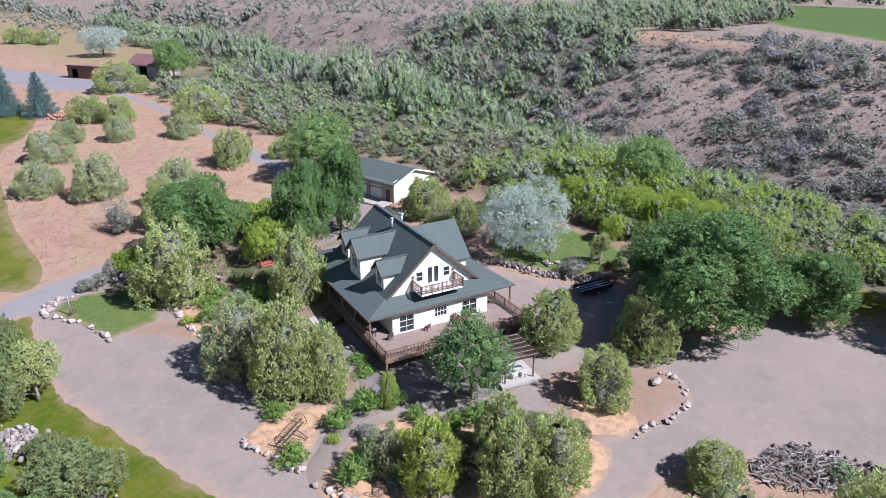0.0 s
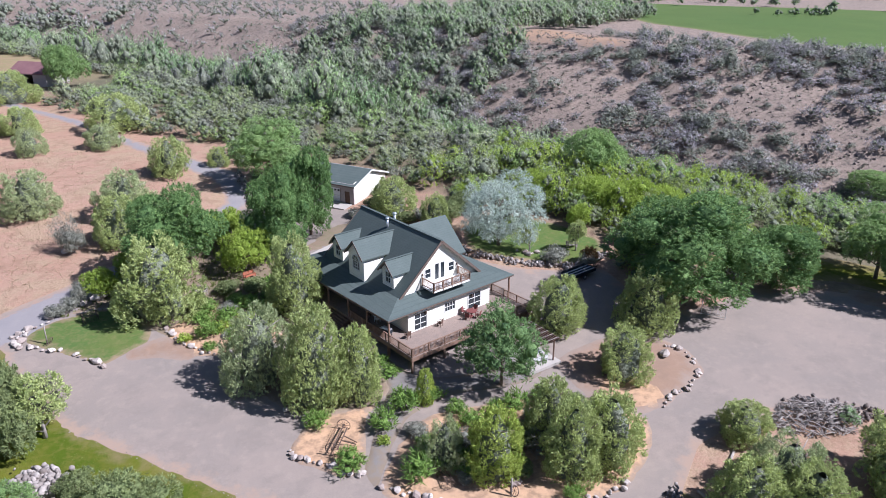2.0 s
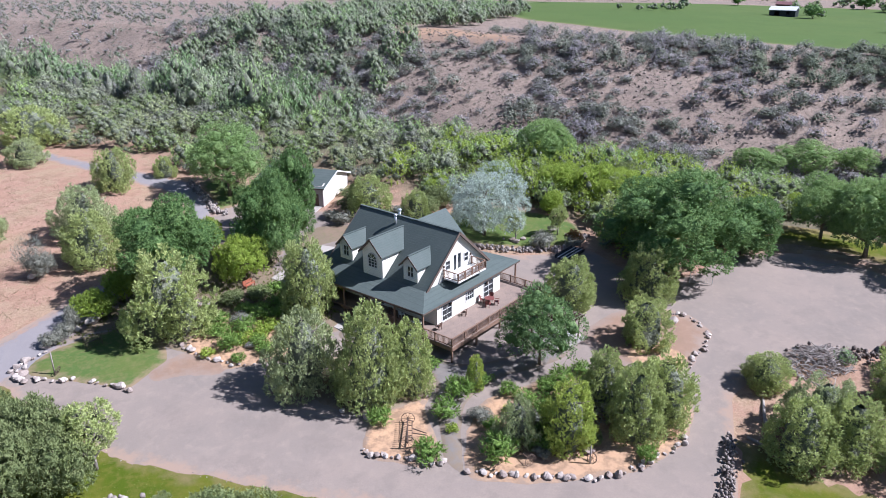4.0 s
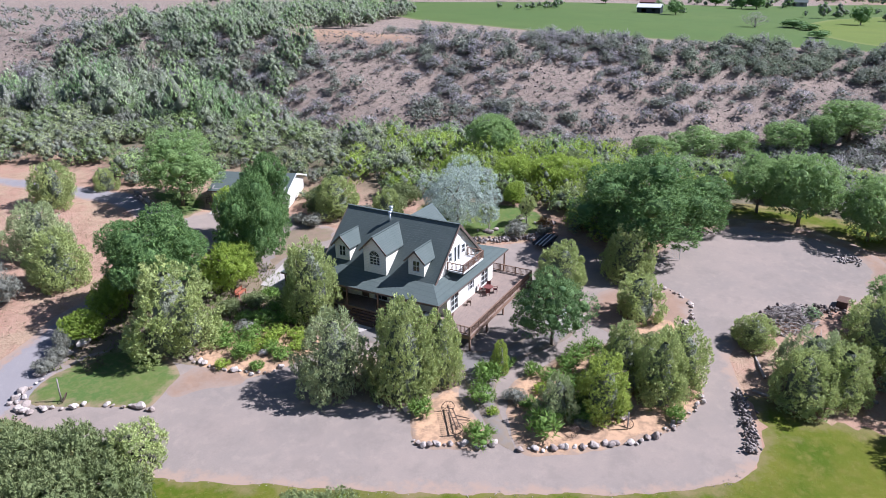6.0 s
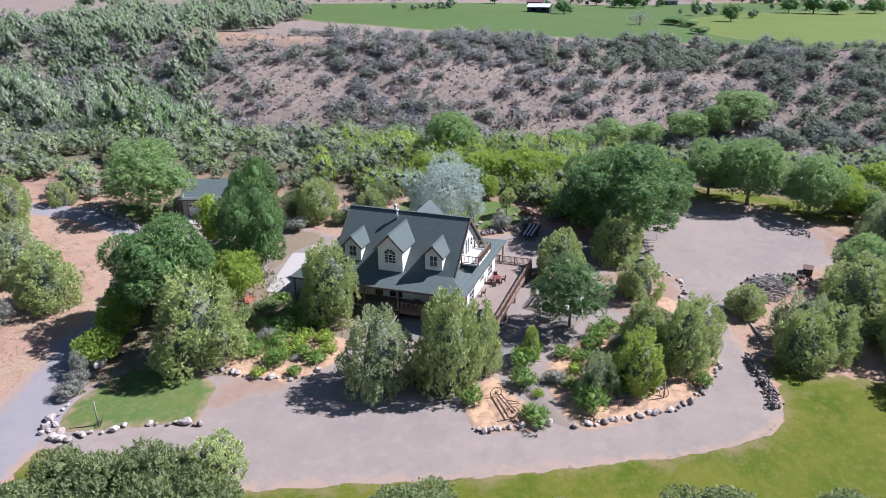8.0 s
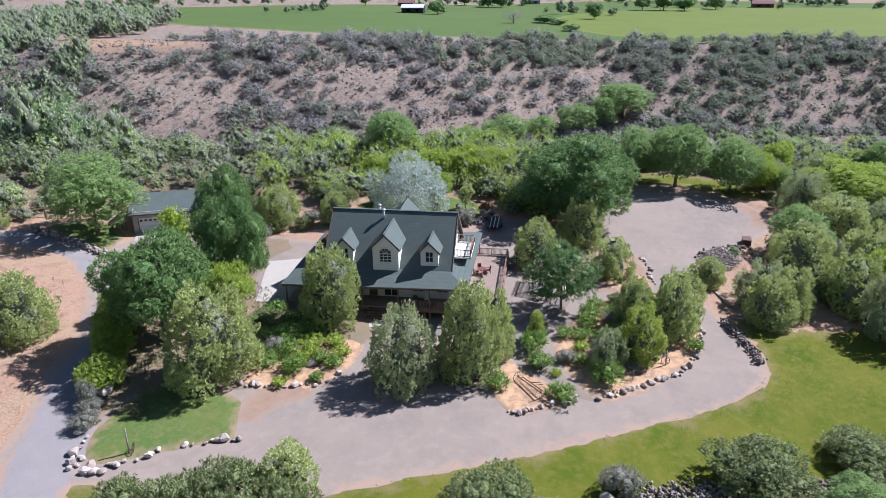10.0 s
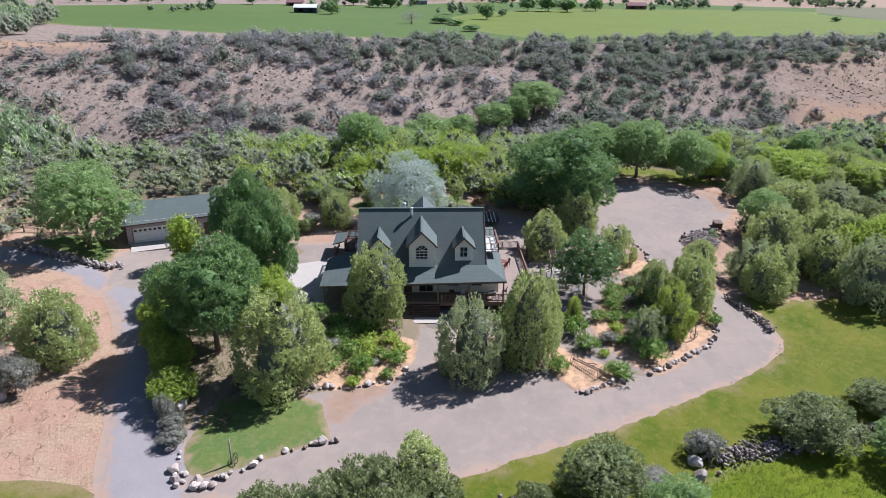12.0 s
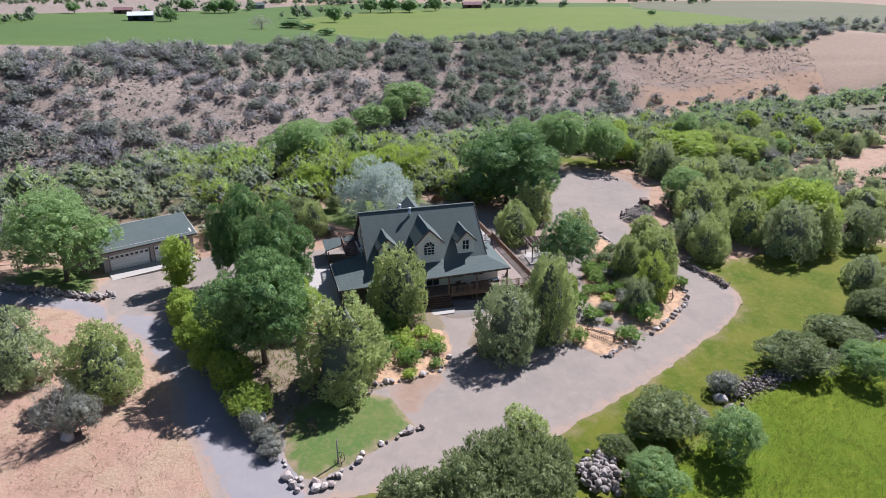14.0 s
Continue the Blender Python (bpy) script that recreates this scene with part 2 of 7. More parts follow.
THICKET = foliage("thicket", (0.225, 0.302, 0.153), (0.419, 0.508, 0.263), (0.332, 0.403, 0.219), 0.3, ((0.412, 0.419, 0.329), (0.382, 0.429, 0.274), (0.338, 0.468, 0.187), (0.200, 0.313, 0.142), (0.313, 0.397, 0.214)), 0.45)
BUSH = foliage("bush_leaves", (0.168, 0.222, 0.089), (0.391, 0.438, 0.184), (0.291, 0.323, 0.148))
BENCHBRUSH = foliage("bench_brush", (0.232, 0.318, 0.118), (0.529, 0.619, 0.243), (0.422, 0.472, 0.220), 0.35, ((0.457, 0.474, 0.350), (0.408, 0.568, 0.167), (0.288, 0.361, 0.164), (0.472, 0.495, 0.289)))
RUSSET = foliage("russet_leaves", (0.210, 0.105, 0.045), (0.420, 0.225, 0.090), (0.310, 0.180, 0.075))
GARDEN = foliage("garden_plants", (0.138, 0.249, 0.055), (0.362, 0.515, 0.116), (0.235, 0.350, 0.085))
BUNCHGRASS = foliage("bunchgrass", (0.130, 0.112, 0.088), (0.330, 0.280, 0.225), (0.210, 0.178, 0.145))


def roof_material(name, a, b):
    m = Nodes(name, 0.85, 0.25)
    course = m.bands(1.55, "Z", 0.25)
    tabs = m.noise(3.5, 3, 0.7, stretch=(1, 1, 3.5))
    tone = m.mix(m.step(m.noise(0.5, 3), 0.35, 0.7), a, b)
    tone = m.mix(m.step(tabs, 0.4, 0.65, 0.0, 0.25), tone, tuple(0.62 * v for v in a))
    tone = m.mix(m.step(course, 0.72, 1.0, 0.0, 0.3), tone, tuple(0.5 * v for v in a))
    m.color(tone)
    return m.bump(m.math("ADD", course, tabs), 0.5, 0.02).mat


def boards(name, a, b, axis, width, rough=0.75):
    """Boards side by side along an axis of the thing, with dark joints and grain."""
    m = Nodes(name, rough)
    joint = m.bands(1.0 / width / 3.18, axis, 0.0, m.obj)
    tone = m.mix(m.step(m.noise(1.5, 4, 0.6, m.obj), 0.3, 0.7), a, b)
    tone = m.mix(m.step(joint, 0.86, 1.0, 0.0, 0.75), tone, tuple(0.35 * v for v in a))
    m.color(tone)
    return m.bump(joint, 0.5, 0.01).mat


SHINGLE = roof_material("green_grey_shingles", (0.078, 0.098, 0.092), (0.090, 0.108, 0.102))
REDROOF = roof_material("maroon_roof", (0.17, 0.085, 0.09), (0.21, 0.11, 0.11))
SIDING = boards("cream_siding", (0.705, 0.662, 0.585), (0.671, 0.632, 0.563), "Z", 0.2, 0.6)
GREYSIDING = boards("grey_siding", (0.340, 0.297, 0.289), (0.306, 0.272, 0.264), "Z", 0.2, 0.65)
TRIM = grainy("white_trim", (0.686, 0.669, 0.634), (0.634, 0.616, 0.590), 2.0, 20.0, 0.5, 0.1)
FASCIA = grainy("brown_fascia", (0.115, 0.085, 0.07), (0.15, 0.11, 0.09), 2.0, 20.0, 0.6, 0.2)
REDWOOD = grainy("stained_redwood", (0.185, 0.112, 0.080), (0.240, 0.156, 0.115), 1.5, 16.0, 0.65, 0.3)
DARKWOOD = grainy("dark_stained_wood", (0.10, 0.06, 0.045), (0.15, 0.09, 0.07), 1.5, 16.0, 0.65, 0.3)
DECKING = boards("deck_boards", (0.265, 0.198, 0.162), (0.205, 0.160, 0.138), "X", 0.14)
GLASS = Nodes("window_glass", 0.06, 0.6).color((0.022, 0.028, 0.034)).mat
METAL = Nodes("galvanised_metal", 0.35, 0.5).color((0.62, 0.63, 0.65)).mat
METAL.node_tree.nodes["Principled BSDF"].inputs["Metallic"].default_value = 0.8
IRON = grainy("rusted_iron", (0.085, 0.06, 0.05), (0.13, 0.085, 0.065), 3.0, 25.0, 0.7, 0.3)
TARP = grainy("dark_vinyl", (0.02, 0.024, 0.03), (0.035, 0.04, 0.048), 1.0, 9.0, 0.45, 0.2)
WHITEPAINT = grainy("white_paint", (0.680, 0.680, 0.680), (0.629, 0.629, 0.637), 1.5, 20.0, 0.5, 0.1)
ORANGE = grainy("terracotta", (0.40, 0.135, 0.080), (0.33, 0.115, 0.070), 2.0, 20.0, 0.7, 0.2)


# ---- mesh helpers ----
def mesh_object(name, verts, faces, mat, parent=None, label="", smooth=False):
    me = bpy.data.meshes.new(name)
    if isinstance(faces, np.ndarray):
        k = faces.shape[1]
        me.vertices.add(len(verts))
        me.vertices.foreach_set("co", np.asarray(verts, dtype=np.float32).ravel())
        me.loops.add(faces.size)
        me.loops.foreach_set("vertex_index", faces.astype(np.int32).ravel())
        me.polygons.add(len(faces))
        me.polygons.foreach_set("loop_start", np.arange(0, faces.size, k, dtype=np.int32))
        me.update(calc_edges=True)
    else:
        me.from_pydata([tuple(v) for v in verts], [], faces)
    me.materials.append(mat)
    if smooth:
        me.polygons.foreach_set("use_smooth", np.ones(len(me.polygons), dtype=bool))
    ob = new(name, me)
    if parent:
        ob.parent = parent
    if label:
        tagged(ob, label)
    return ob


class Build:
    """Collects boxes, bars and slabs into one mesh."""

    def __init__(self):
        self.v, self.f = [], []

    def add(self, verts, faces):
        n = len(self.v)
        self.v += [tuple(v) for v in verts]
        self.f += [tuple(i + n for i in f) for f in faces]
        return self

    def box(self, x0, y0, z0, x1, y1, z1):
        v = [(x, y, z) for z in (z0, z1) for x, y in ((x0, y0), (x1, y0), (x1, y1), (x0, y1))]
        return self.add(v, [(3, 2, 1, 0), (4, 5, 6, 7), (0, 1, 5, 4), (1, 2, 6, 5), (2, 3, 7, 6), (3, 0, 4, 7)])

    def slab(self, corners, down):
        """A flat piece with those corners on top (seen from above, anticlockwise), that thick."""
        n = len(corners)
        v = [tuple(c) for c in corners] + [(c[0], c[1], c[2] - down) for c in corners]
        return self.add(v, [tuple(range(n)), tuple(range(2 * n - 1, n - 1, -1))] + [(i + n, (i + 1) % n + n, (i + 1) % n, i) for i in range(n)])

    def bar(self, p, q, w, h=None):
        """A square bar from p to q."""
        p, q = Vector(p), Vector(q)
        d = (q - p).normalized()
        side = d.cross(Vector((0, 0, 1)))
        side = side.normalized() if side.length > 1e-3 else Vector((1, 0, 0))
        up = side.cross(d)
        h = h or w
        v = [e + side * s * w / 2 + up * t * h / 2 for e in (p, q) for s, t in ((-1, -1), (1, -1), (1, 1), (-1, 1))]
        return self.add(v, [(3, 2, 1, 0), (4, 5, 6, 7), (0, 1, 5, 4), (1, 2, 6, 5), (2, 3, 7, 6), (3, 0, 4, 7)])

    def tube(self, points, radii, n=6):
        rings = []
        for i, p in enumerate(points):
            p = Vector(p)
            d = (Vector(points[min(i + 1, len(points) - 1)]) - Vector(points[max(i - 1, 0)])).normalized()
            side = d.cross(Vector((0.31, 0.17, 0.93)))
            side = side.normalized() if side.length > 1e-3 else Vector((1, 0, 0))
            up = side.cross(d)
            rings.append([p + (side * math.cos(a) + up * math.sin(a)) * radii[i] for a in (2 * math.pi * k / n for k in range(n))])
        f = [(i * n + k, i * n + (k + 1) % n, (i + 1) * n + (k + 1) % n, (i + 1) * n + k) for i in range(len(points) - 1) for k in range(n)]
        f += [tuple(range(n - 1, -1, -1)), tuple((len(points) - 1) * n + k for k in range(n))]
        return self.add([v for r in rings for v in r], f)

    def wall(self, s0, s1, z0, top, holes, place, thick):
        """A wall along s with openings (s0, s1, z0, z1); place(s, z, depth) gives the point."""
        cuts = sorted({s0, s1, *(h[0] for h in holes), *(h[1] for h in holes), *(k for k in keys_of(top) if s0 < k < s1)})
        for a, b in zip(cuts, cuts[1:]):
            spans, low = [], z0
            for h in sorted((h for h in holes if h[0] < (a + b) / 2 < h[1]), key=lambda h: h[2]):
                spans.append((low, low, h[2], h[2]))
                low = h[3]
            spans.append((low, low, level(top, a), level(top, b)))
            for za, zb, ya, yb in spans:
                v = [place(s, z, d) for d in (0, thick) for s, z in ((a, za), (b, zb), (b, yb), (a, ya))]
                self.add(v, [(0, 1, 2, 3), (7, 6, 5, 4), (0, 4, 5, 1), (1, 5, 6, 2), (2, 6, 7, 3), (3, 7, 4, 0)])
        return self

    def part(self, name, mat, parent=None, label="", smooth=False):
        ob = mesh_object(name, self.v, self.f, mat, parent, label, smooth)
        bm = bmesh.new()
        bm.from_mesh(ob.data)
        if "wall" in name:
            bmesh.ops.remove_doubles(bm, verts=bm.verts, dist=0.001)
        bmesh.ops.recalc_face_normals(bm, faces=bm.faces)
        bm.to_mesh(ob.data)
        bm.free()
        return ob


def keys_of(top):
    return [k for k, _ in top]


def level(top, s):
    """Height of a polyline [(s, z), ...] at s."""
    for (a, za), (b, zb) in zip(top, top[1:]):
        if a <= s <= b:
            return za + (zb - za) * (s - a) / (b - a)
    return top[-1][1]


def empty(name, m, label, category, group="", kind=""):
    ob = new(name)
    ob.matrix_basis = m
    return tagged(ob, label, category, group, kind)


# ---- terrain ----
def smooth_step(a, b, x):
    t = min(1.0, max(0.0, (x - a) / (b - a)))
    return t * t * (3 - 2 * t)


def ground_z(x, y):
    """The bench that the house stands on, the creek valley beyond it and the plateau on its far side."""
    u, v = (x + y) * 0.7071, (x - y) * 0.7071
    yy = max(-20.0, y if y < 150 else 150 + 40 * (1 - math.exp(-(y - 150) / 40)))
    bench = -4 + 0.08 * yy + 0.015 * max(-120.0, min(120.0, x)) - 1.6 * math.exp(-((x + 14.5) ** 2 + (y - 115.5) ** 2) / 250)
    wide = 0.15 * max(0.0, -120 - v)
    drop = smooth_step(92 + wide, 205 + wide * 0.4, u)
    if drop <= 0:
        return bench
    foot = 222 + 25 * math.exp(-((v - 60) / 90) ** 2) - 0.17 * max(0.0, v - 150)
    rise = max(0.0, min(1.0, (u - foot) / 80))
    rise = min(1.0, rise * (1.15 - 0.15 * rise))
    far = -27 + (35.5 - 6.5 * smooth_step(-130, 130, v)) * rise
    rough = noise.noise((x * 0.03, y * 0.03, 0)) * 2.0 + noise.noise((x * 0.11, y * 0.11, 3)) * 0.7
    return bench * (1 - drop) + far * drop + rough * drop * (1 - smooth_step(0.8, 1.0, rise))


def spread(*runs):
    out = []
    for a, b, n in runs:
        out += list(np.linspace(a, b, n, endpoint=False))
    return out + [runs[-1][1]]


xs = spread((-3000, -320, 12), (-320, -90, 40), (-90, 90, 110), (90, 440, 84), (440, 900, 23), (900, 3000, 12))
ys = spread((-2000, -60, 10), (-60, 16, 20), (16, 140, 82), (140, 560, 100), (560, 1000, 22), (1000, 3400, 12))
gv = np.array([(x, y, ground_z(x, y)) for y in ys for x in xs])
gi = np.arange(len(xs) * len(ys)).reshape(len(ys), len(xs))
gf = np.stack([gi[:-1, :-1], gi[:-1, 1:], gi[1:, 1:], gi[1:, :-1]], -1).reshape(-1, 4)
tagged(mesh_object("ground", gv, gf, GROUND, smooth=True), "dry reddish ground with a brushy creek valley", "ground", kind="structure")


def outline(points, step, wobble):
    """A closed smooth line through the points, cut into steps, a little uneven."""
    n, out = len(points), []
    for i in range(n):
        p = [Vector(points[(i + k) % n]) for k in (-1, 0, 1, 2)]
        m = max(2, round((p[2] - p[1]).length / step))
        for k in range(m):
            t = k / m
            q = 0.5 * (2 * p[1] + (p[2] - p[0]) * t + (2 * p[0] - 5 * p[1] + 4 * p[2] - p[3]) * t * t + (3 * p[1] - p[0] - 3 * p[2] + p[3]) * t ** 3)
            w = noise.noise_vector((q.x / step * 0.35, q.y / step * 0.35, 7)) * wobble
            out.append((q.x + w.x, q.y + w.y))
    return np.array(out)


def inside(px, py, ring):
    a, b = ring, np.roll(ring, -1, 0)
    hit = np.zeros(len(px), bool)
    for (x0, y0), (x1, y1) in zip(a, b):
        if y0 != y1:
            hit ^= ((y0 > py) != (y1 > py)) & (px < (x1 - x0) * (py - y0) / (y1 - y0) + x0)
    return hit


def border(px, py, ring):
    best = np.full(len(px), 1e9)
    for a, b in zip(ring, np.roll(ring, -1, 0)):
        d = b - a
        t = np.clip(((px - a[0]) * d[0] + (py - a[1]) * d[1]) / max(1e-9, d @ d), 0, 1)
        best = np.minimum(best, np.hypot(px - a[0] - t * d[0], py - a[1] - t * d[1]))
    return best


CLEAR = [np.array(p, float) for p in ([(-27, 108), (-9, 108), (-6, 126), (-27, 128)], [(-14, 68), (4, 68), (10, 92), (-10, 96)])]


def patch(name, points, lift, mat, label, category="ground", grid=1.5, step=0.7, wobble=0.25):
    """A sheet laid on the ground inside an outline."""
    from mathutils.geometry import delaunay_2d_cdt
    ring = outline(points, step, wobble)
    gx, gy = np.meshgrid(np.arange(ring[:, 0].min(), ring[:, 0].max(), grid), np.arange(ring[:, 1].min(), ring[:, 1].max(), grid))
    gx, gy = gx.ravel(), gy.ravel()
    keep = inside(gx, gy, ring)
    gx, gy = gx[keep], gy[keep]
    far = border(gx, gy, ring)
    gx, gy = gx[far > grid * 0.35], gy[far > grid * 0.35]
    pts = [Vector(p) for p in ring] + [Vector(p) for p in zip(gx, gy)]
    v, _, f, *_ = delaunay_2d_cdt(pts, [], [list(range(len(ring)))], 1, 1e-4)
    rim = border(np.array([p.x for p in v]), np.array([p.y for p in v]), ring)
    sink = [(0.022 if name == "driveway" else 0.04 if lift < 0.065 else 0.10) if d < 0.02 else 0.0 for d in rim]
    ob = mesh_object(name, [(p.x, p.y, ground_z(p.x, p.y) + lift - k) for p, k in zip(v, sink)], [tuple(t) for t in f], mat, smooth=True)
    edge = ob.data.attributes.new("edge", "FLOAT", "POINT")
    edge.data.foreach_set("value", rim.astype(np.float32))
    bm = bmesh.new()
    bm.from_mesh(ob.data)
    bmesh.ops.recalc_face_normals(bm, faces=bm.faces)
    if sum(q.normal.z for q in bm.faces) < 0:
        bmesh.ops.reverse_faces(bm, faces=bm.faces)
    bm.to_mesh(ob.data)
    bm.free()
    if (grid < 2.5 and name != "meadow") or name == "clearing" and grid < 7:
        CLEAR.append(ring)
    return tagged(ob, label, category, kind="structure")


DRIVE_SOUTH = [(-50.6, 74.3), (-46.1, 69.7), (-41.3, 63.8), (-38.0, 59.3), (-31, 54.4), (-24.8, 50.0), (-20.4, 47.0), (-14.6, 43.4), (-10.7, 41.1), (-6.2, 38.4), (-1.9, 36.4), (2.3, 34.8), (5.4, 34.9), (8.8, 36.4), (11.6, 39.6), (13.8, 42.2)]
patch("driveway", [(-60, 61)] + DRIVE_SOUTH + [(17, 46), (19, 47.5), (24, 49), (30, 50), (37, 47.5), (45, 45.8), (51, 46.5), (54.8, 51), (56.5, 56.5), (55.8, 61.5), (51, 67.5), (44, 70.5), (37.6, 71.2),
      (31.4, 69), (25.5, 69), (23.5, 74), (22.2, 79.6), (18.1, 80.4), (12, 82.1), (7.1, 85.2), (2, 90), (-3, 95), (-6, 102), (-8.6, 108.5), (-19.6, 117), (-25.1, 113.1), (-30.1, 107.6),
      (-32.5, 103.4), (-35.6, 98.9), (-39.2, 94.2), (-43.4, 91.2), (-46, 87.7), (-51, 82.9), (-55, 77.4), (-66, 67)], 0.03, GRAVEL, "pale gravel driveway with a wide turnaround", "driveway", wobble=0.1)
patch("road", [(-30.4, 108.2), (-25.2, 111.5), (-25.2, 118.7), (-26.3, 125.8), (-31.4, 130.8), (-38.5, 137.8), (-48.1, 147.6), (-63, 166.1), (-76, 179), (-96.5, 203), (-115.6, 215), (-132, 226.5), (-160, 245),
      (-165, 238), (-135, 219), (-108, 200.3), (-88, 186.7), (-76.1, 175.4), (-64.8, 163.3), (-54.3, 151), (-46.4, 140.9), (-35.4, 128.4), (-30.8, 122.3), (-28.9, 115.8)], 0.04, ROADTOP, "grey gravel lane winding past a dry field", "road", 1.6, 0.8, 0.5)
patch("lane", [(-62, 61), (-53, 71.5), (-48.3, 75.2), (-45.4, 77.2), (-42.4, 81.9), (-40.8, 84.9), (-32.5, 93.9), (-27, 101.8), (-26.5, 108), (-29.6, 108.2), (-32, 103), (-35.2, 98.9), (-38.8, 94.2),
      (-43, 91), (-45.7, 87.5), (-50.7, 82.5), (-55, 76.8), (-66, 66)], 0.05, ROADTOP, "grey packed gravel lane beside the yard", "road", 1.2, 0.6, 0.5)
patch("lawn", [(-64, 57)] + [(x + 0.7, y + 1.3) for x, y in DRIVE_SOUTH] + [(17, 37.5), (22, 31), (30, 25), (38, 16), (30, -4), (0, -12), (-30, 4), (-62, 36)], 0.012, LAWN, "mown green lawn below the gravel drive", "lawn", 1.5)
patch("meadow", [(-42, 50), (-34, 46.3), (-27, 41), (-19, 36), (-12, 28.5), (-5, 23), (3, 15.5), (13, 7), (12, -14), (-20, -14), (-60, 10), (-72, 36)], 0.05, MEADOW, "tall bright yellow-green meadow grass", "meadow", 1.5)
patch("yard", [(-44, 80.5), (-40.8, 84.9), (-33, 93.5), (-27, 101), (-21, 101.5), (-16.5, 97), (-19, 90), (-19.5, 84), (-15, 80), (-13.5, 74), (-17, 71), (-19, 71), (-22, 69.5), (-27.3, 69.3), (-29, 71), (-33, 74.5), (-38.6, 80.5)],
      0.07, YARD, "shaded brown yard soil under the trees", "yard", 1.2)
patch("front_lawn", [(-46.3, 78.6), (-44.1, 79.9), (-41, 81.2), (-37, 81.5), (-33.8, 77.5), (-33.2, 73.3), (-34.9, 71.6), (-37.4, 69.4), (-40.3, 71.3), (-43.7, 73.3), (-46.8, 75.8)],
      0.10, SHADELAWN, "small green lawn edged with boulders", "lawn", 1.0, 0.5, 0.15)
patch("flower_bed", [(-32, 74.5), (-29.1, 79.5), (-25.8, 81.2), (-22.1, 80.2), (-19.2, 75), (-18.4, 71.2), (-22, 69.4), (-27.3, 69), (-29, 70.7)], 0.10, MULCH, "flower bed with orange bark mulch", "flower bed", 1.0, 0.5)
patch("mulch_bed", [(-23.8, 64.8), (-19.7, 59.9), (-16.3, 57.0), (-13.5, 57.0), (-9.3, 58.4), (-7.8, 61), (-10, 64), (-14, 66), (-17, 68), (-21, 68)], 0.10, YARD, "soil bed under the junipers", "flower bed", 1.0, 0.5)
patch("mulch_bed", [(-18.2, 53), (-17.8, 51.8), (-15.9, 50.2), (-13.4, 48.8), (-11.9, 50.1), (-11.3, 53.2), (-10.9, 56.3), (-10, 58), (-13.2, 57.6), (-16.0, 56.9)], 0.12, MULCH, "small mulched bed by the path", "flower bed", 0.8, 0.5)
patch("mulch_bed", [(-10.6, 46.6), (-7.7, 44.7), (-4.5, 43.4), (-0.6, 42.5), (2.7, 41.9), (6.7, 42.6), (9.9, 43.8), (13.2, 47), (14.8, 51.4), (11, 55.1), (4, 56.5), (-1, 56), (-5, 55.5), (-8, 52.6), (-9.8, 49.6)],
      0.12, MULCH, "large bed of orange bark mulch edged with boulders", "flower bed", 1.0, 0.5)
patch("mulch_bed", [(12.6, 51.8), (17.1, 52.4), (19.5, 53.9), (22.0, 55.4), (23.8, 56.9), (24.2, 59.4), (23.6, 61.8), (20.5, 64.3), (16.4, 64.6), (12.5, 63.3), (9.5, 61), (10.4, 56)], 0.13, SOIL,
      "brown soil bed ringed with stones beside the turnaround", "flower bed", 1.0, 0.5)
patch("mulch_bed", [(11.6, 53.2), (13.4, 52.2), (16.8, 52.6), (18.6, 53.8), (18.4, 55.4), (17.2, 57.4), (16.0, 59.0), (13.2, 58.4), (11.6, 56.0)], 0.15, MULCH, "orange bark mulch round a juniper", "flower bed", 0.8, 0.5)
patch("garden_path", [(-11.4, 47.9), (-10.9, 47.4), (-10.0, 49.6), (-8.6, 53), (-6.6, 56), (-2, 58), (4, 58.4), (7, 59.5), (7, 61), (3, 61.2), (-2.5, 61), (-5.5, 62), (-8.5, 66), (-11, 70), (-14, 72.5), (-15.5, 71), (-12, 66), (-9.4, 63.5), (-8.6, 60), (-9.8, 56.4), (-10.9, 52.5), (-11.7, 49.6)],
      0.135, PATH, "narrow fine gravel garden path", "path", 0.8, 0.5, 0.12)
patch("dirt_drive", [(-19, 90), (-15, 97), (-13.5, 101), (-9, 102.5), (-5, 99), (-7, 95), (-10, 95), (-14.5, 92.5)], 0.07, YARD, "reddish dirt between house and garage", "drive", 1.2)
patch("back_lawn", [(17.2, 98.2), (24.6, 90.4), (24.4, 84.6), (18.4, 82), (11.5, 85), (6.5, 89), (7, 96), (11, 100)], 0.08, SHADELAWN, "small back lawn beside the valley", "lawn", 1.2)
patch("rear_grass", [(37, 74), (45, 72.8), (52.5, 70), (57.5, 63), (58.2, 54), (63, 50), (67, 56), (63, 68), (54, 77), (44, 81), (36, 80)], 0.05, LAWN, "grass strip under trees behind the turnaround", "lawn", 1.5)
patch("side_grass", [(-24.6, 114.5), (-21.0, 116.5), (-18.5, 119), (-19, 125), (-25.6, 127.5), (-24.6, 120)], 0.06, SHADELAWN, "grass strip beside the garage", "lawn", 1.0, 0.5)
patch("far_lawn", [(-125, 196), (-96, 165), (-88, 147.5), (-86, 133.6), (-66, 101.9), (-53, 85.5), (-56, 80.5), (-80, 92), (-100, 120), (-140, 165)], 0.05, LAWN, "strip of green lawn beside the dry field", "lawn", 3.0, 1.5)
patch("far_yard", [(-100, 205), (-85, 197), (-92, 190), (-112, 195), (-135, 214), (-140, 222), (-120, 222)], 0.08, ROADTOP, "gravel yard in front of the sheds", "yard", 3.0, 2.0)
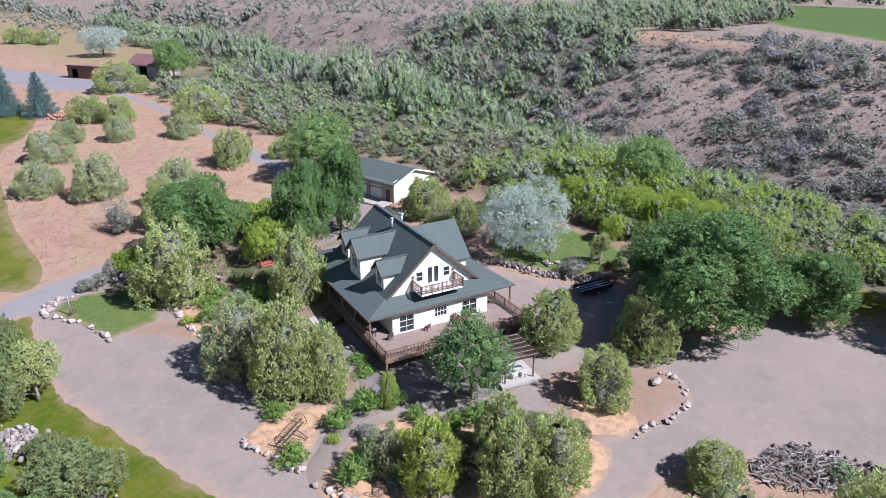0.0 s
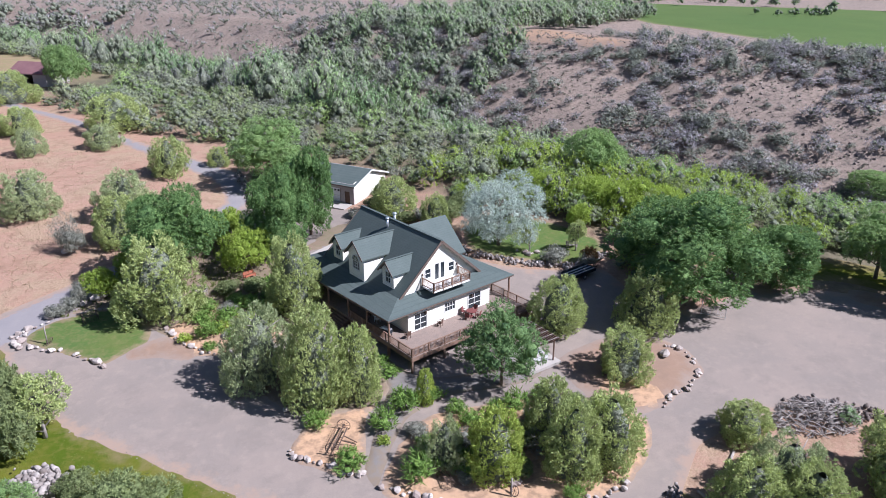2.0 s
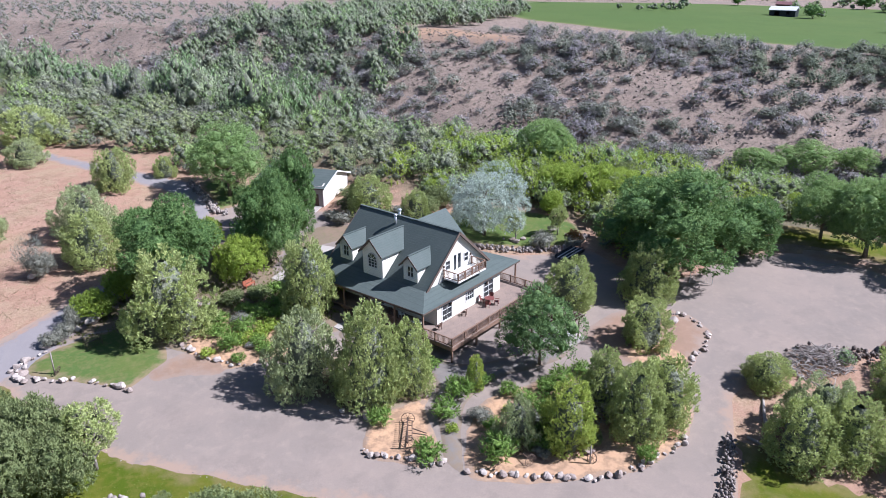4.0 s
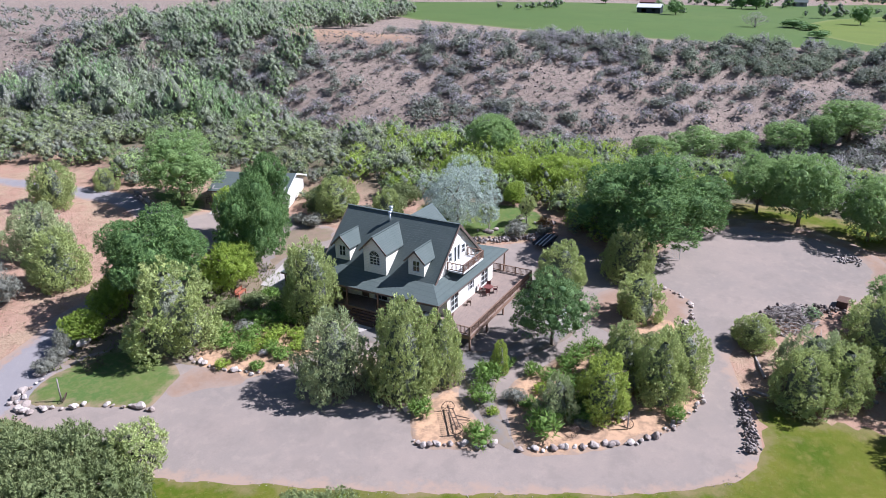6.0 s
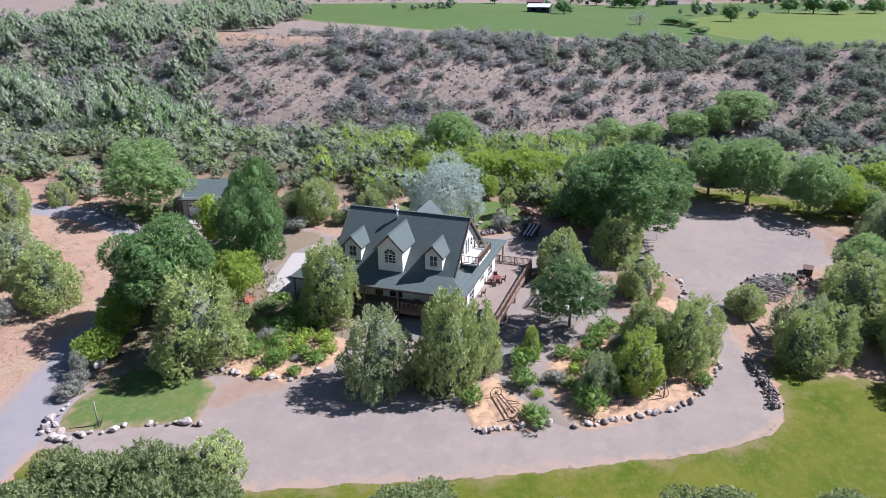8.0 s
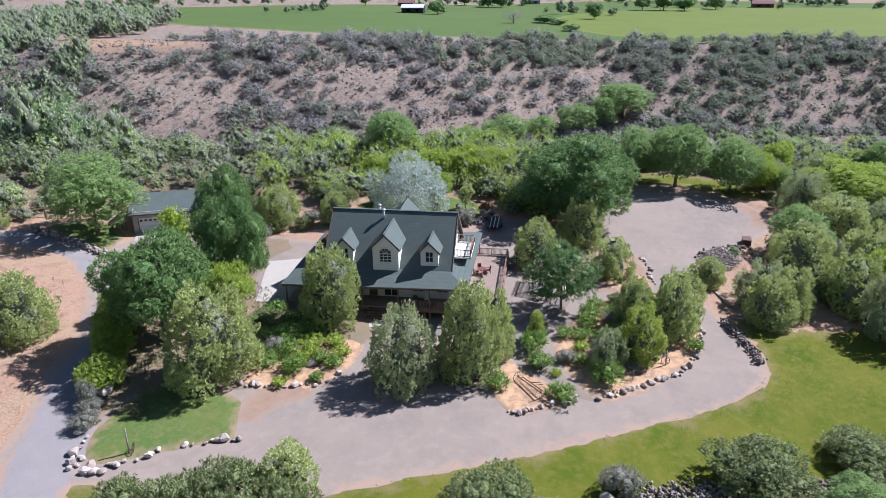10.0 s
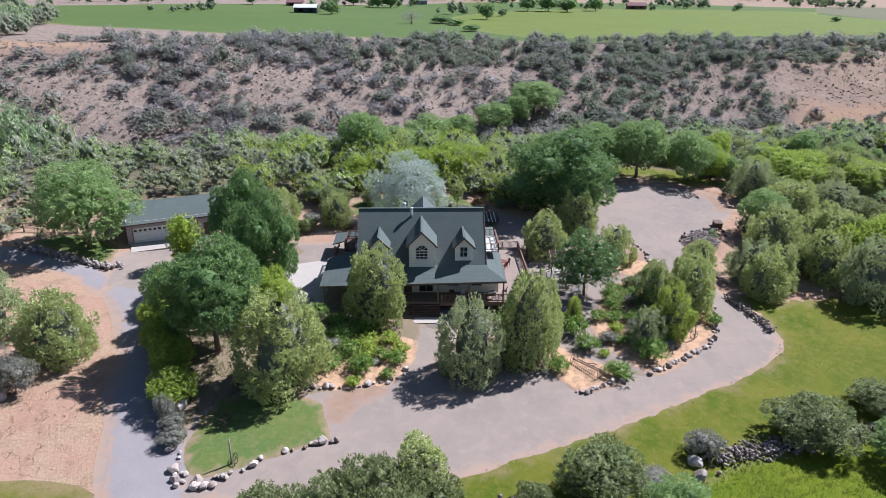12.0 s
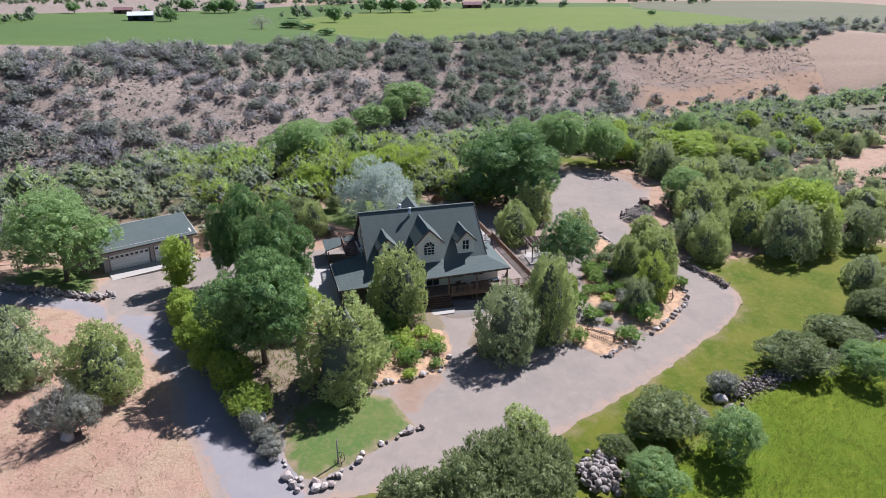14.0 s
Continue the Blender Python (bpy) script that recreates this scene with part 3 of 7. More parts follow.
patch("field", [(186, 400), (190, 360), (198, 305), (225, 262), (262, 215), (300, 160), (325, 100), (343, 52), (370, 4), (402, -50), (442, -112), (520, -230), (640, -300), (760, 0), (720, 330), (520, 460), (360, 540), (270, 620), (230, 600), (196, 470)], 0.12, FIELD,
      "wide irrigated green field on the plateau", "field", 14.0, 8.0, 2.0)
patch("field", [(372, 262), (315, 190), (352, 130), (408, 52), (470, -30), (500, -52), (560, -30), (640, 40), (684, 60), (610, 240), (480, 300)], 0.30, BRIGHTFIELD, "bright yellow-green irrigated field", "field", 14.0, 8.0, 1.0)
patch("field", [(502, -60), (560, -140), (640, -220), (820, -160), (800, 20), (690, 45), (600, 0)], 0.32, DULLFIELD, "fallow brown field", "field", 16.0, 8.0, 1.0)
patch("field", [(340, 92), (360, 40), (388, -5), (430, -70), (500, -170), (580, -180), (520, -70), (468, -34), (408, 46)], 0.36, DULLFIELD, "grazed strip along the plateau rim", "field", 12.0, 8.0, 2.0)
patch("clearing", [(80, 338), (88, 360), (104, 372), (118, 362), (124, 330), (131, 310), (121, 297), (104, 316)], 0.25, BARE, "bare sandy clearing on the rim", "clearing", 6.0, 4.0, 1.5)
patch("clearing", [(256, 32), (284, 46), (303, 44), (316, 20), (346, -20), (382, -62), (424, -108), (470, -160), (480, -230), (350, -200), (262, -90), (212, -40), (226, 4)], 0.25, BARE, "bare sandy hillside", "clearing", 8.0, 4.0, 3.0)


def strip(points, offset, width):
    """The outline of a band beside a line of points."""
    p = [Vector(q) for q in points]
    out, back = [], []
    for i, q in enumerate(p):
        d = (p[min(i + 1, len(p) - 1)] - p[max(i - 1, 0)]).normalized()
        n = Vector((-d.y, d.x))
        out.append(tuple(q + n * (offset - width / 2)))
        back.append(tuple(q + n * (offset + width / 2)))
    return out + back[::-1]


LANE_LINE = [(-58, 69), (-54, 74), (-48.5, 80), (-42.2, 87.8), (-37.8, 92.4), (-34, 96.6), (-30, 103)]
LOOP_LINE = [(-40, 66.5), (-28, 57.5), (-16, 49), (-8, 44.4), (-1, 40.6), (4.5, 39.2), (8.6, 40.2), (12, 43.6), (15.4, 47.6), (20, 51), (28, 55)]
for side in (-0.8, 0.8):
    patch("wheel_track", strip(LANE_LINE, side, 0.6), 0.075, TRACK, "paler worn wheel track on the lane", "wheel track", 1.0, 0.6, 0.12)
    patch("wheel_track", strip(LOOP_LINE, side, 0.5), 0.055, TRACK, "paler worn wheel track round the drive", "wheel track", 1.0, 0.6, 0.15)
patch("bare_soil", [(-35.6, 72.0), (-33.8, 73.4), (-31.0, 74.2), (-28.6, 72.8), (-26.6, 70.4), (-28.8, 68.8), (-31.9, 69.6), (-34.8, 69.8)], 0.06, SOIL, "bare reddish soil between lawn and drive", "soil", 1.0, 0.6, 0.3)
patch("bare_soil", strip([(48, 46.4), (53, 48.6), (56.2, 53), (57, 58), (55, 63.5), (50.5, 68.2)], 0.6, 3.4), 0.055, SOIL, "bare orange soil round the turnaround", "soil", 1.0, 0.6, 0.4)


# ---- plants ----
def unit(v):
    return v / np.maximum(1e-9, np.linalg.norm(v, axis=-1, keepdims=True))


def sprays(rng, p, n, size, count, length, width, rise, loose, lay=0.3):
    """Tufts of narrow leaves: one at each point p with its outward way n; rise draws the tuft up (+) or lets it hang (-), lay presses its leaves against the crown."""
    axis = unit(n * (1 - abs(rise)) + np.array([0, 0, rise]) + 0.3 * loose * rng.normal(size=p.shape))
    big = np.repeat(size * rng.uniform(0.6, 1.35, (len(p), 1)), count, 0)
    a, m = np.repeat(axis, count, 0), np.repeat(n, count, 0)
    k = len(a)
    s = rng.random((k, 1))
    c = np.repeat(p, count, 0) + a * big * (s - 0.15) + rng.normal(size=(k, 3)) * big * 0.3 * (1.15 - s)
    d = a + loose * rng.normal(size=(k, 3))
    d = unit(d - lay * m * (d * m).sum(1, keepdims=True))
    side = unit(np.cross(unit(m + 0.55 * rng.normal(size=(k, 3)) + np.array([0, 0, 0.25])), d))
    g = rng.uniform(0.6, 1.35, (k, 1))
    v = np.stack([c - side * width * g / 2, c + side * width * g / 2, c + d * length * g], 1).reshape(-1, 3)
    return v, np.arange(3 * k).reshape(k, 3)


OCTA_V = unit(np.array([(0, 0, 1), (1, 0, 0), (0, 1, 0), (-1, 0, 0), (0, -1, 0), (0, 0, -1)], float))
OCTA_F = [(0, 1, 2), (0, 2, 3), (0, 3, 4), (0, 4, 1), (5, 2, 1), (5, 3, 2), (5, 4, 3), (5, 1, 4)]


def ball(times=1):
    v, f = [tuple(p) for p in OCTA_V], OCTA_F
    for _ in range(times):
        mid, out = {}, []
        for t in f:
            m = []
            for a, b in zip(t, t[1:] + t[:1]):
                k = (min(a, b), max(a, b))
                if k not in mid:
                    mid[k] = len(v)
                    p = (np.array(v[a]) + np.array(v[b])) / 2
                    v.append(tuple(p / np.linalg.norm(p)))
                m.append(mid[k])
            out += [(t[0], m[0], m[2]), (t[1], m[1], m[0]), (t[2], m[2], m[1]), (m[0], m[1], m[2])]
        f = out
    return np.array(v), np.array(f)


BALL_V, BALL_F = ball(1)


def spire(rng, h, r, shape="spire", lump=0.2, low=0.03, core=0.62, rows=11, cols=13):
    """An evergreen crown full to the ground, pointed or egg-shaped: a sampler of tuft points, and the twiggy core."""
    ways, phase = rng.normal(size=(5, 3)) * np.array([2.6, 2.6, 4.2]), rng.uniform(0, 6.28, 5)

    def radius(t, a):
        w = (1 - t) ** 0.8 * (t + 0.25) ** 0.35 / 0.645 if shape == "spire" else (1 - t) ** 0.45 * (t + 0.08) ** 0.36 / 0.66
        if shape == "tiers":
            w = (1 - t) ** 0.95 * (1.05 - 0.42 * ((t * 8.5 + 0.1 * np.sin(3 * a + phase[0])) % 1.0))
        d = np.stack([np.cos(a), np.sin(a), t], -1)
        return r * np.maximum(0.02, w * (1 + lump * np.sin(d @ ways.T + phase).sum(-1) / 2.2 + 0.09 * np.sin(d @ (ways.T * 3.1) + phase * 2).sum(-1)))

    def sample(n):
        t = rng.random(n * 4)
        t = t[rng.random(n * 4) * r * 1.25 < radius(t, rng.uniform(0, 6.28, n * 4)) + 0.12 * r][:n]
        a = rng.uniform(0, 2 * math.pi, len(t))
        q = radius(t, a)
        slope = (radius(np.clip(t - 0.04, 0, 1), a) - radius(np.clip(t + 0.04, 0, 1), a)) / (0.08 * h)
        e = q * (1.06 - 0.42 * rng.random(len(t)) ** 1.6)
        p = np.stack([np.cos(a) * e, np.sin(a) * e, h * (low + (0.97 - low) * t)], 1)
        return p, unit(np.stack([np.cos(a), np.sin(a), slope], 1))

    tt, aa = np.repeat(np.linspace(0.0, 0.95, rows), cols), np.tile(np.linspace(0, 2 * math.pi, cols, endpoint=False), rows)
    q = radius(tt, aa) * core * rng.uniform(0.86, 1.08, len(tt))
    cv = np.stack([np.cos(aa) * q, np.sin(aa) * q, h * (low + (0.97 - low) * tt)], 1)
    i = np.arange(rows * cols).reshape(rows, cols)
    j = np.roll(i, -1, 1)
    cf = np.concatenate([np.stack([i[:-1], j[:-1], j[1:]], -1).reshape(-1, 3), np.stack([i[:-1], j[1:], i[1:]], -1).reshape(-1, 3)])
    return sample, cv, cf


def plumed(rng, h, r, n=44, lump=0.2, low=0.02, core=0.55, thick=0.3, taper=0.62):
    """A juniper crown: many upright flame-shaped plumes on a pointed egg, with shadowed gaps between them."""
    ways, phase = rng.normal(size=(4, 3)) * np.array([2.2, 2.2, 3.6]), rng.uniform(0, 6.28, 4)

    def radius(t, a):
        d = np.stack([np.cos(a), np.sin(a), t], -1)
        return r * (1 - t) ** taper * (t + 0.10) ** 0.36 / (0.76 - 0.25 * taper) * (1 + lump * np.sin(d @ ways.T + phase).sum(-1) / 2)

    t = ((np.arange(n) + rng.random(n)) / n) ** 1.08 * 0.93
    a = np.arange(n) * 2.4 + rng.uniform(-0.5, 0.5, n)
    out = np.stack([np.cos(a), np.sin(a), 0 * a], 1)
    base = out * (radius(t, a) * rng.uniform(0.6, 0.84, n))[:, None] + np.array([0, 0, 1]) * (h * (low + (0.9 - low) * t))[:, None]
    axis = unit(out * rng.uniform(0.12, 0.5, (n, 1)) + np.array([0, 0, 1]) + 0.1 * rng.normal(size=(n, 3)))
    long, wide = h * rng.uniform(0.15, 0.26, n) * (1.15 - 0.4 * t), r * thick * rng.uniform(0.75, 1.3, n) * (1.1 - 0.42 * t)

    def sample(k):
        pick = rng.choice(n, k * 3, p=long * wide / (long * wide).sum())
        s, b = rng.random(k * 3) ** 0.85, rng.uniform(0, 6.28, k * 3)
        e1 = unit(np.cross(axis[pick], np.array([0.31, 0.17, 0.05])))
        e2 = np.cross(axis[pick], e1)
        ring = e1 * np.cos(b)[:, None] + e2 * np.sin(b)[:, None]
        free = (ring * out[pick]).sum(1) > -0.45
        q = wide[pick] * (1 - s) ** 0.6 * (s + 0.12) ** 0.3 / 0.78 * rng.uniform(0.75, 1.05, k * 3)
        p = base[pick] + axis[pick] * (long[pick] * (s - 0.3))[:, None] + ring * q[:, None]
        m = unit(ring + 0.35 * out[pick] + axis[pick] * 0.25)
        p[:, 2] = np.maximum(p[:, 2], 0.05)
        return p[free][:k], m[free][:k]

    rows, cols = 9, 12
    tt, aa = np.repeat(np.linspace(0.0, 0.97, rows), cols), np.tile(np.linspace(0, 2 * math.pi, cols, endpoint=False), rows)
    q = radius(tt, aa) * core * rng.uniform(0.82, 1.1, len(tt))
    cv = np.stack([np.cos(aa) * q, np.sin(aa) * q, h * (low + (0.86 - low) * tt)], 1)
    i = np.arange(rows * cols).reshape(rows, cols)
    j = np.roll(i, -1, 1)
    cf = np.concatenate([np.stack([i[:-1], j[:-1], j[1:]], -1).reshape(-1, 3), np.stack([i[:-1], j[1:], i[1:]], -1).reshape(-1, 3)])
    return sample, cv, cf


def lobed(rng, h, r, n, low=0.08, core=0.84, spread=0.6, size=0.44, shell=None):
    """A broad-leaved crown of rounded lobes that bulge out of one another, hollow places between them."""
    z = 1 - 1.75 * (np.arange(n) + 0.5) / n
    a = np.arange(n) * 2.4 + rng.uniform(-0.5, 0.5, n)
    w = np.sqrt(np.maximum(0, 1 - z * z)) * rng.uniform(0.62, 1.22, n)
    hh = h * (1 - low) / 2
    c = np.stack([np.cos(a) * w * r * spread, np.sin(a) * w * r * spread, h * (1 + low) / 2 + z * hh * spread * rng.uniform(0.75, 1.18, n)], 1)
    q = rng.uniform(0.5, 1.22, (n, 1)) * size * np.array([[r, r, min(hh, r * 1.1)]])
    c, q = np.concatenate([c, [[0, 0, h * (1 + low) / 2]]]), np.concatenate([q, [[r * 0.56, r * 0.56, hh * 0.6]]])

    def sample(k):
        pick = rng.choice(n + 1, k * 4, p=(q[:, 0] * q[:, 2]) / (q[:, 0] * q[:, 2]).sum())
        d = unit(rng.normal(size=(k * 4, 3)))
        p = c[pick] + d * q[pick] * (1.02 - 0.16 * rng.random((k * 4, 1)) ** 2)
        free = d[:, 2] > -0.72
        for i in range(n + 1):
            free &= (pick == i) | ((((p - c[i]) / q[i]) ** 2).sum(1) > 0.8)
        p, d = p[free][:k], d[free][:k]
        return p, unit(d + 0.5 * unit(p - c[n]))

    bv, bf = shell or (BALL_V, BALL_F)
    cv = (c[:, None] + bv[None] * q[:, None] * core * rng.uniform(0.88, 1.1, (n + 1, len(bv), 1))).reshape(-1, 3)
    cf = (np.arange(n + 1)[:, None, None] * len(bv) + bf[None]).reshape(-1, 3)
    return sample, cv, cf


def trunk_of(rng, h, r, girth, first, limbs, top=0.8, bend=0.06):
    """A tapered trunk that splits into limbs reaching into the crown."""
    b, limb_list = Build(), []
    pts = [(rng.normal() * bend * h * k * 0.3, rng.normal() * bend * h * k * 0.3, h * top * k) for k in (0, 0.25, 0.5, 0.75, 1.0)]
    pts[0] = (0, 0, -0.15)
    b.tube(pts, [girth * k for k in (1.25, 0.9, 0.65, 0.4, 0.12)], 7)
    for i in range(limbs):
        z = h * (first + (top - first) * 0.8 * i / max(1, limbs))
        a = i * 2.4 + rng.uniform(-0.4, 0.4)
        e = r * rng.uniform(0.55, 0.85)
        p = Vector((0, 0, z))
        q = p + Vector((math.cos(a) * e * 0.5, math.sin(a) * e * 0.5, h * 0.10))
        w = p + Vector((math.cos(a + 0.2) * e, math.sin(a + 0.2) * e, h * 0.17))
        limb_list.append(Build().tube([p, q, w], [girth * 0.5, girth * 0.3, girth * 0.08], 5))
    return b, limb_list


PLANTS = {}


def plant(kind, variant, name, label, category, h, r, mat, form, tufts, count, length, width, size, rise=0.5, loose=0.5, inner=None, bark=BARK, girth=0.2, first=0.15, limbs=6, top=0.8):
    """Makes the first plant of a kind; planted() sets it and its copies."""
    rng = np.random.default_rng(abs(hash_of(kind + str(variant))))
    root = empty(name, Matrix.Translation((0, 0, -500)), label, category)
    stem, limb_list = trunk_of(rng, h, r, girth, first, limbs, top)
    stem.part("trunk", bark, root, smooth=True)
    for b in limb_list:
        b.part("limb", bark, root, smooth=True)
    sample, cv, cf = form(rng, h, r)
    v, f = sprays(rng, *sample(tufts), size, count, length, width, rise, loose)
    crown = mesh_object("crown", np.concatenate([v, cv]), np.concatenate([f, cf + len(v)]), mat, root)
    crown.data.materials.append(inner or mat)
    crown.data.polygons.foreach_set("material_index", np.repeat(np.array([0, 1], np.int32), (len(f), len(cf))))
    PLANTS.setdefault(kind, []).append([root, h, r, False])


def hash_of(text):
    k = 7
    for ch in text:
        k = (k * 31 + ord(ch)) % 1000003
    return k


def planted(kind, variant, x, y, h, r, turn=0.0, label="", group="", sink=0.1):
    root, h0, r0, used = entry = PLANTS[kind][variant % len(PLANTS[kind])]
    m = pose(x, y, ground_z(x, y) - sink, 0, 0, turn) @ Matrix.Diagonal((r / r0, r / r0, h / h0, 1))
    if used:
        ob = copy_thing(root, m @ Matrix.Diagonal([1 / s for s in root.scale] + [1]))
    else:
        root.matrix_basis, entry[3], ob = m, True, root
    return tagged(ob, label, "", group)


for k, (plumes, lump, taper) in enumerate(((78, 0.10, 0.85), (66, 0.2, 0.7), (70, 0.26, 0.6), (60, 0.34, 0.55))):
    plant("juniper", k, "juniper", "dense olive-green juniper with a ragged rounded crown", "tree", 9.0, 3.4, JUNIPER, lambda g, h, r: plumed(g, h, r, plumes, lump, taper=taper), 2500, 11, 0.21, 0.1, 0.32, 0.6, 0.45, SHADELEAF, girth=0.22)
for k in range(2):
    plant("green_juniper", k, "juniper", "fresh green conical juniper", "tree", 8.0, 2.6, GREENJUNIPER, lambda g, h, r: plumed(g, h, r, 64, 0.1, taper=0.8), 1900, 11, 0.2, 0.095, 0.3, 0.62, 0.42, SHADELEAF)
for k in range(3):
    plant("grey_juniper", k, "juniper", "grey-green juniper with bare branches showing", "tree", 7.0, 3.6, GREYJUNIPER, lambda g, h, r: plumed(g, h, r, 64, 0.3, core=0.45, thick=0.27), 2200, 11, 0.2, 0.085, 0.34, 0.55, 0.58, SHADELEAF, PALEBARK, 0.2, 0.1, 16, 0.9)
for k in range(3):
    plant("elm", k, "elm", "broad dark green leafy shade tree", "tree", 12.0, 6.0, ELM, lambda g, h, r: lobed(g, h, r, 20, 0.04 if k else 0.2, size=0.36, spread=0.74, core=0.62), 3000, 12, 0.27, 0.13, 0.5, 0.12, 0.75, girth=0.3, first=0.2, limbs=9, top=0.75)
for k in range(3):
    plant("field_juniper", k, "juniper", "rounded olive-green juniper on dry ground", "tree", 7.0, 3.6, JUNIPER, lambda g, h, r: plumed(g, h, r, 52, 0.34, core=0.5, thick=0.31), 1500, 10, 0.25, 0.115, 0.38, 0.55, 0.48, SHADELEAF, girth=0.2, limbs=4)
for k in range(3):
    plant("grove_tree", k, "shade_tree", "leafy green tree at the edge of the valley", "tree", 11.0, 6.0, WILLOW, lambda g, h, r: lobed(g, h, r, 20, 0.06, size=0.38, core=0.55), 1600, 10, 0.32, 0.17, 0.6, 0.0, 0.75, girth=0.3, first=0.2, limbs=5)
for k in range(2):
    plant("distant_tree", k, "distant_tree", "dark green tree on the distant plain", "tree", 11.0, 6.0, ELM, lambda g, h, r: lobed(g, h, r, 10, 0.06), 160, 5, 0.9, 0.5, 1.0, 0.1, 0.7, girth=0.3, limbs=3)
for k in range(2):
    plant("light_tree", k, "shade_tree", "mid-green leafy tree with an open crown", "tree", 11.0, 4.2, WILLOW, lambda g, h, r: lobed(g, h, r, 20, 0.08, size=0.36, spread=0.7, core=0.5), 1900, 10, 0.22, 0.13, 0.5, 0.05, 0.8, girth=0.2, first=0.2, limbs=8, top=0.8)
plant("lacy_tree", 0, "shade_tree", "dark green leafy shade tree beside the deck", "tree", 9.0, 4.3, LOCUST, lambda g, h, r: lobed(g, h, r, 26, 0.12, size=0.31, spread=0.76, core=0.5), 1900, 10, 0.22, 0.11, 0.45, 0.0, 0.8, girth=0.18, first=0.2, limbs=9, top=0.8)
plant("pale_juniper", 0, "juniper", "small juniper with pale forked stems", "tree", 6.2, 1.9, JUNIPER, lambda g, h, r: lobed(g, h, r, 18, 0.26, core=0.4, size=0.36, spread=0.72), 760, 11, 0.2, 0.085, 0.36, 0.5, 0.55, SHADETWIGS, PALEBARK, 0.16, 0.12, 9, 0.8)
plant("poplar", 0, "young_poplar", "narrow upright bright green young poplar", "tree", 7.0, 1.9, FRESH, lambda g, h, r: spire(g, h, r, "egg", 0.3, 0.08, 0.7), 480, 9, 0.24, 0.17, 0.4, 0.35, 0.7, girth=0.12)
for k in range(2):
    plant("willow", k, "willow", "rounded bright yellow-green willow", "tree", 8.0, 5.5, FRESH, lambda g, h, r: lobed(g, h, r, 20, 0.04, size=0.36, spread=0.74, core=0.5), 1900, 10, 0.3, 0.13, 0.5, 0.1, 0.6, girth=0.25, first=0.2, limbs=7)
for k in range(2):
    plant("olive", k, "russian_olive", "silvery grey-green Russian olive tree", "tree", 10.0, 5.6, SILVER, lambda g, h, r: lobed(g, h, r, 20, 0.06, size=0.30, spread=0.82, core=0.2), 2500, 12, 0.30, 0.075, 0.75, -0.3, 0.5, girth=0.26, first=0.15, limbs=8)
plant("spruce", 0, "blue_spruce", "conical blue spruce with tiered branches", "tree", 10.0, 4.6, SPRUCE, lambda g, h, r: spire(g, h, r, "tiers", 0.10, 0.02, 0.5), 1500, 9, 0.34, 0.11, 0.7, -0.1, 0.35)
for k in range(3):
    plant("shrub", k, "shrub", "leafy light green shrub", "shrub", 3.5, 2.0, FRESH, lambda g, h, r: lobed(g, h, r, 14, 0.02, core=0.6), 600, 9, 0.22, 0.11, 0.35, 0.4, 0.6, girth=0.06, first=0.05, limbs=6)
for k in range(3):
    plant("bush", k, "bush", "dark green leafy bush", "shrub", 4.0, 2.8, BUSH, lambda g, h, r: lobed(g, h, r, 18, 0.02, size=0.36, spread=0.68, core=0.55), 1200, 10, 0.18, 0.09, 0.34, 0.4, 0.65, BUSH, girth=0.08, first=0.05, limbs=7)
for k in range(2):
    plant("sage", k, "sagebrush", "grey sagebrush with twiggy stems", "shrub", 2.2, 1.6, SAGE, lambda g, h, r: lobed(g, h, r, 14, 0.02, core=0.7), 380, 7, 0.18, 0.06, 0.34, 0.6, 0.6, SAGE, PALEBARK, 0.06, 0.05, 10, 0.8)
for k in range(2):
    plant("dead", k, "bare_bush", "leafless grey bush with a web of twigs", "shrub", 4.5, 2.2, SAGE, lambda g, h, r: lobed(g, h, r, 12, 0.1, core=0.12), 160, 7, 0.5, 0.035, 0.6, 0.7, 0.6, SHADETWIGS, PALEBARK, 0.1, 0.05, 22, 0.9)
for k in range(3):
    plant("perennial", k, "garden_plant", "green clump-forming garden plant", "plant", 1.2, 0.9, GARDEN, lambda g, h, r: lobed(g, h, r, 6, 0.02, core=0.6), 90, 7, 0.34, 0.06, 0.25, 0.55, 0.6, girth=0.03, first=0.05, limbs=4)
plant("yellow_perennial", 0, "garden_plant", "yellow-green flowering garden plant", "plant", 1.0, 1.0, FRESH, lambda g, h, r: lobed(g, h, r, 6, 0.02, core=0.6), 90, 7, 0.22, 0.08, 0.25, 0.5, 0.6, girth=0.03, first=0.05, limbs=4)
plant("russet_shrub", 0, "shrub", "orange-leaved shrub beside the back lawn", "shrub", 2.2, 1.0, RUSSET, lambda g, h, r: lobed(g, h, r, 9, 0.02, core=0.5), 260, 8, 0.2, 0.08, 0.28, 0.5, 0.6, SHADETWIGS, girth=0.04, first=0.05, limbs=5)

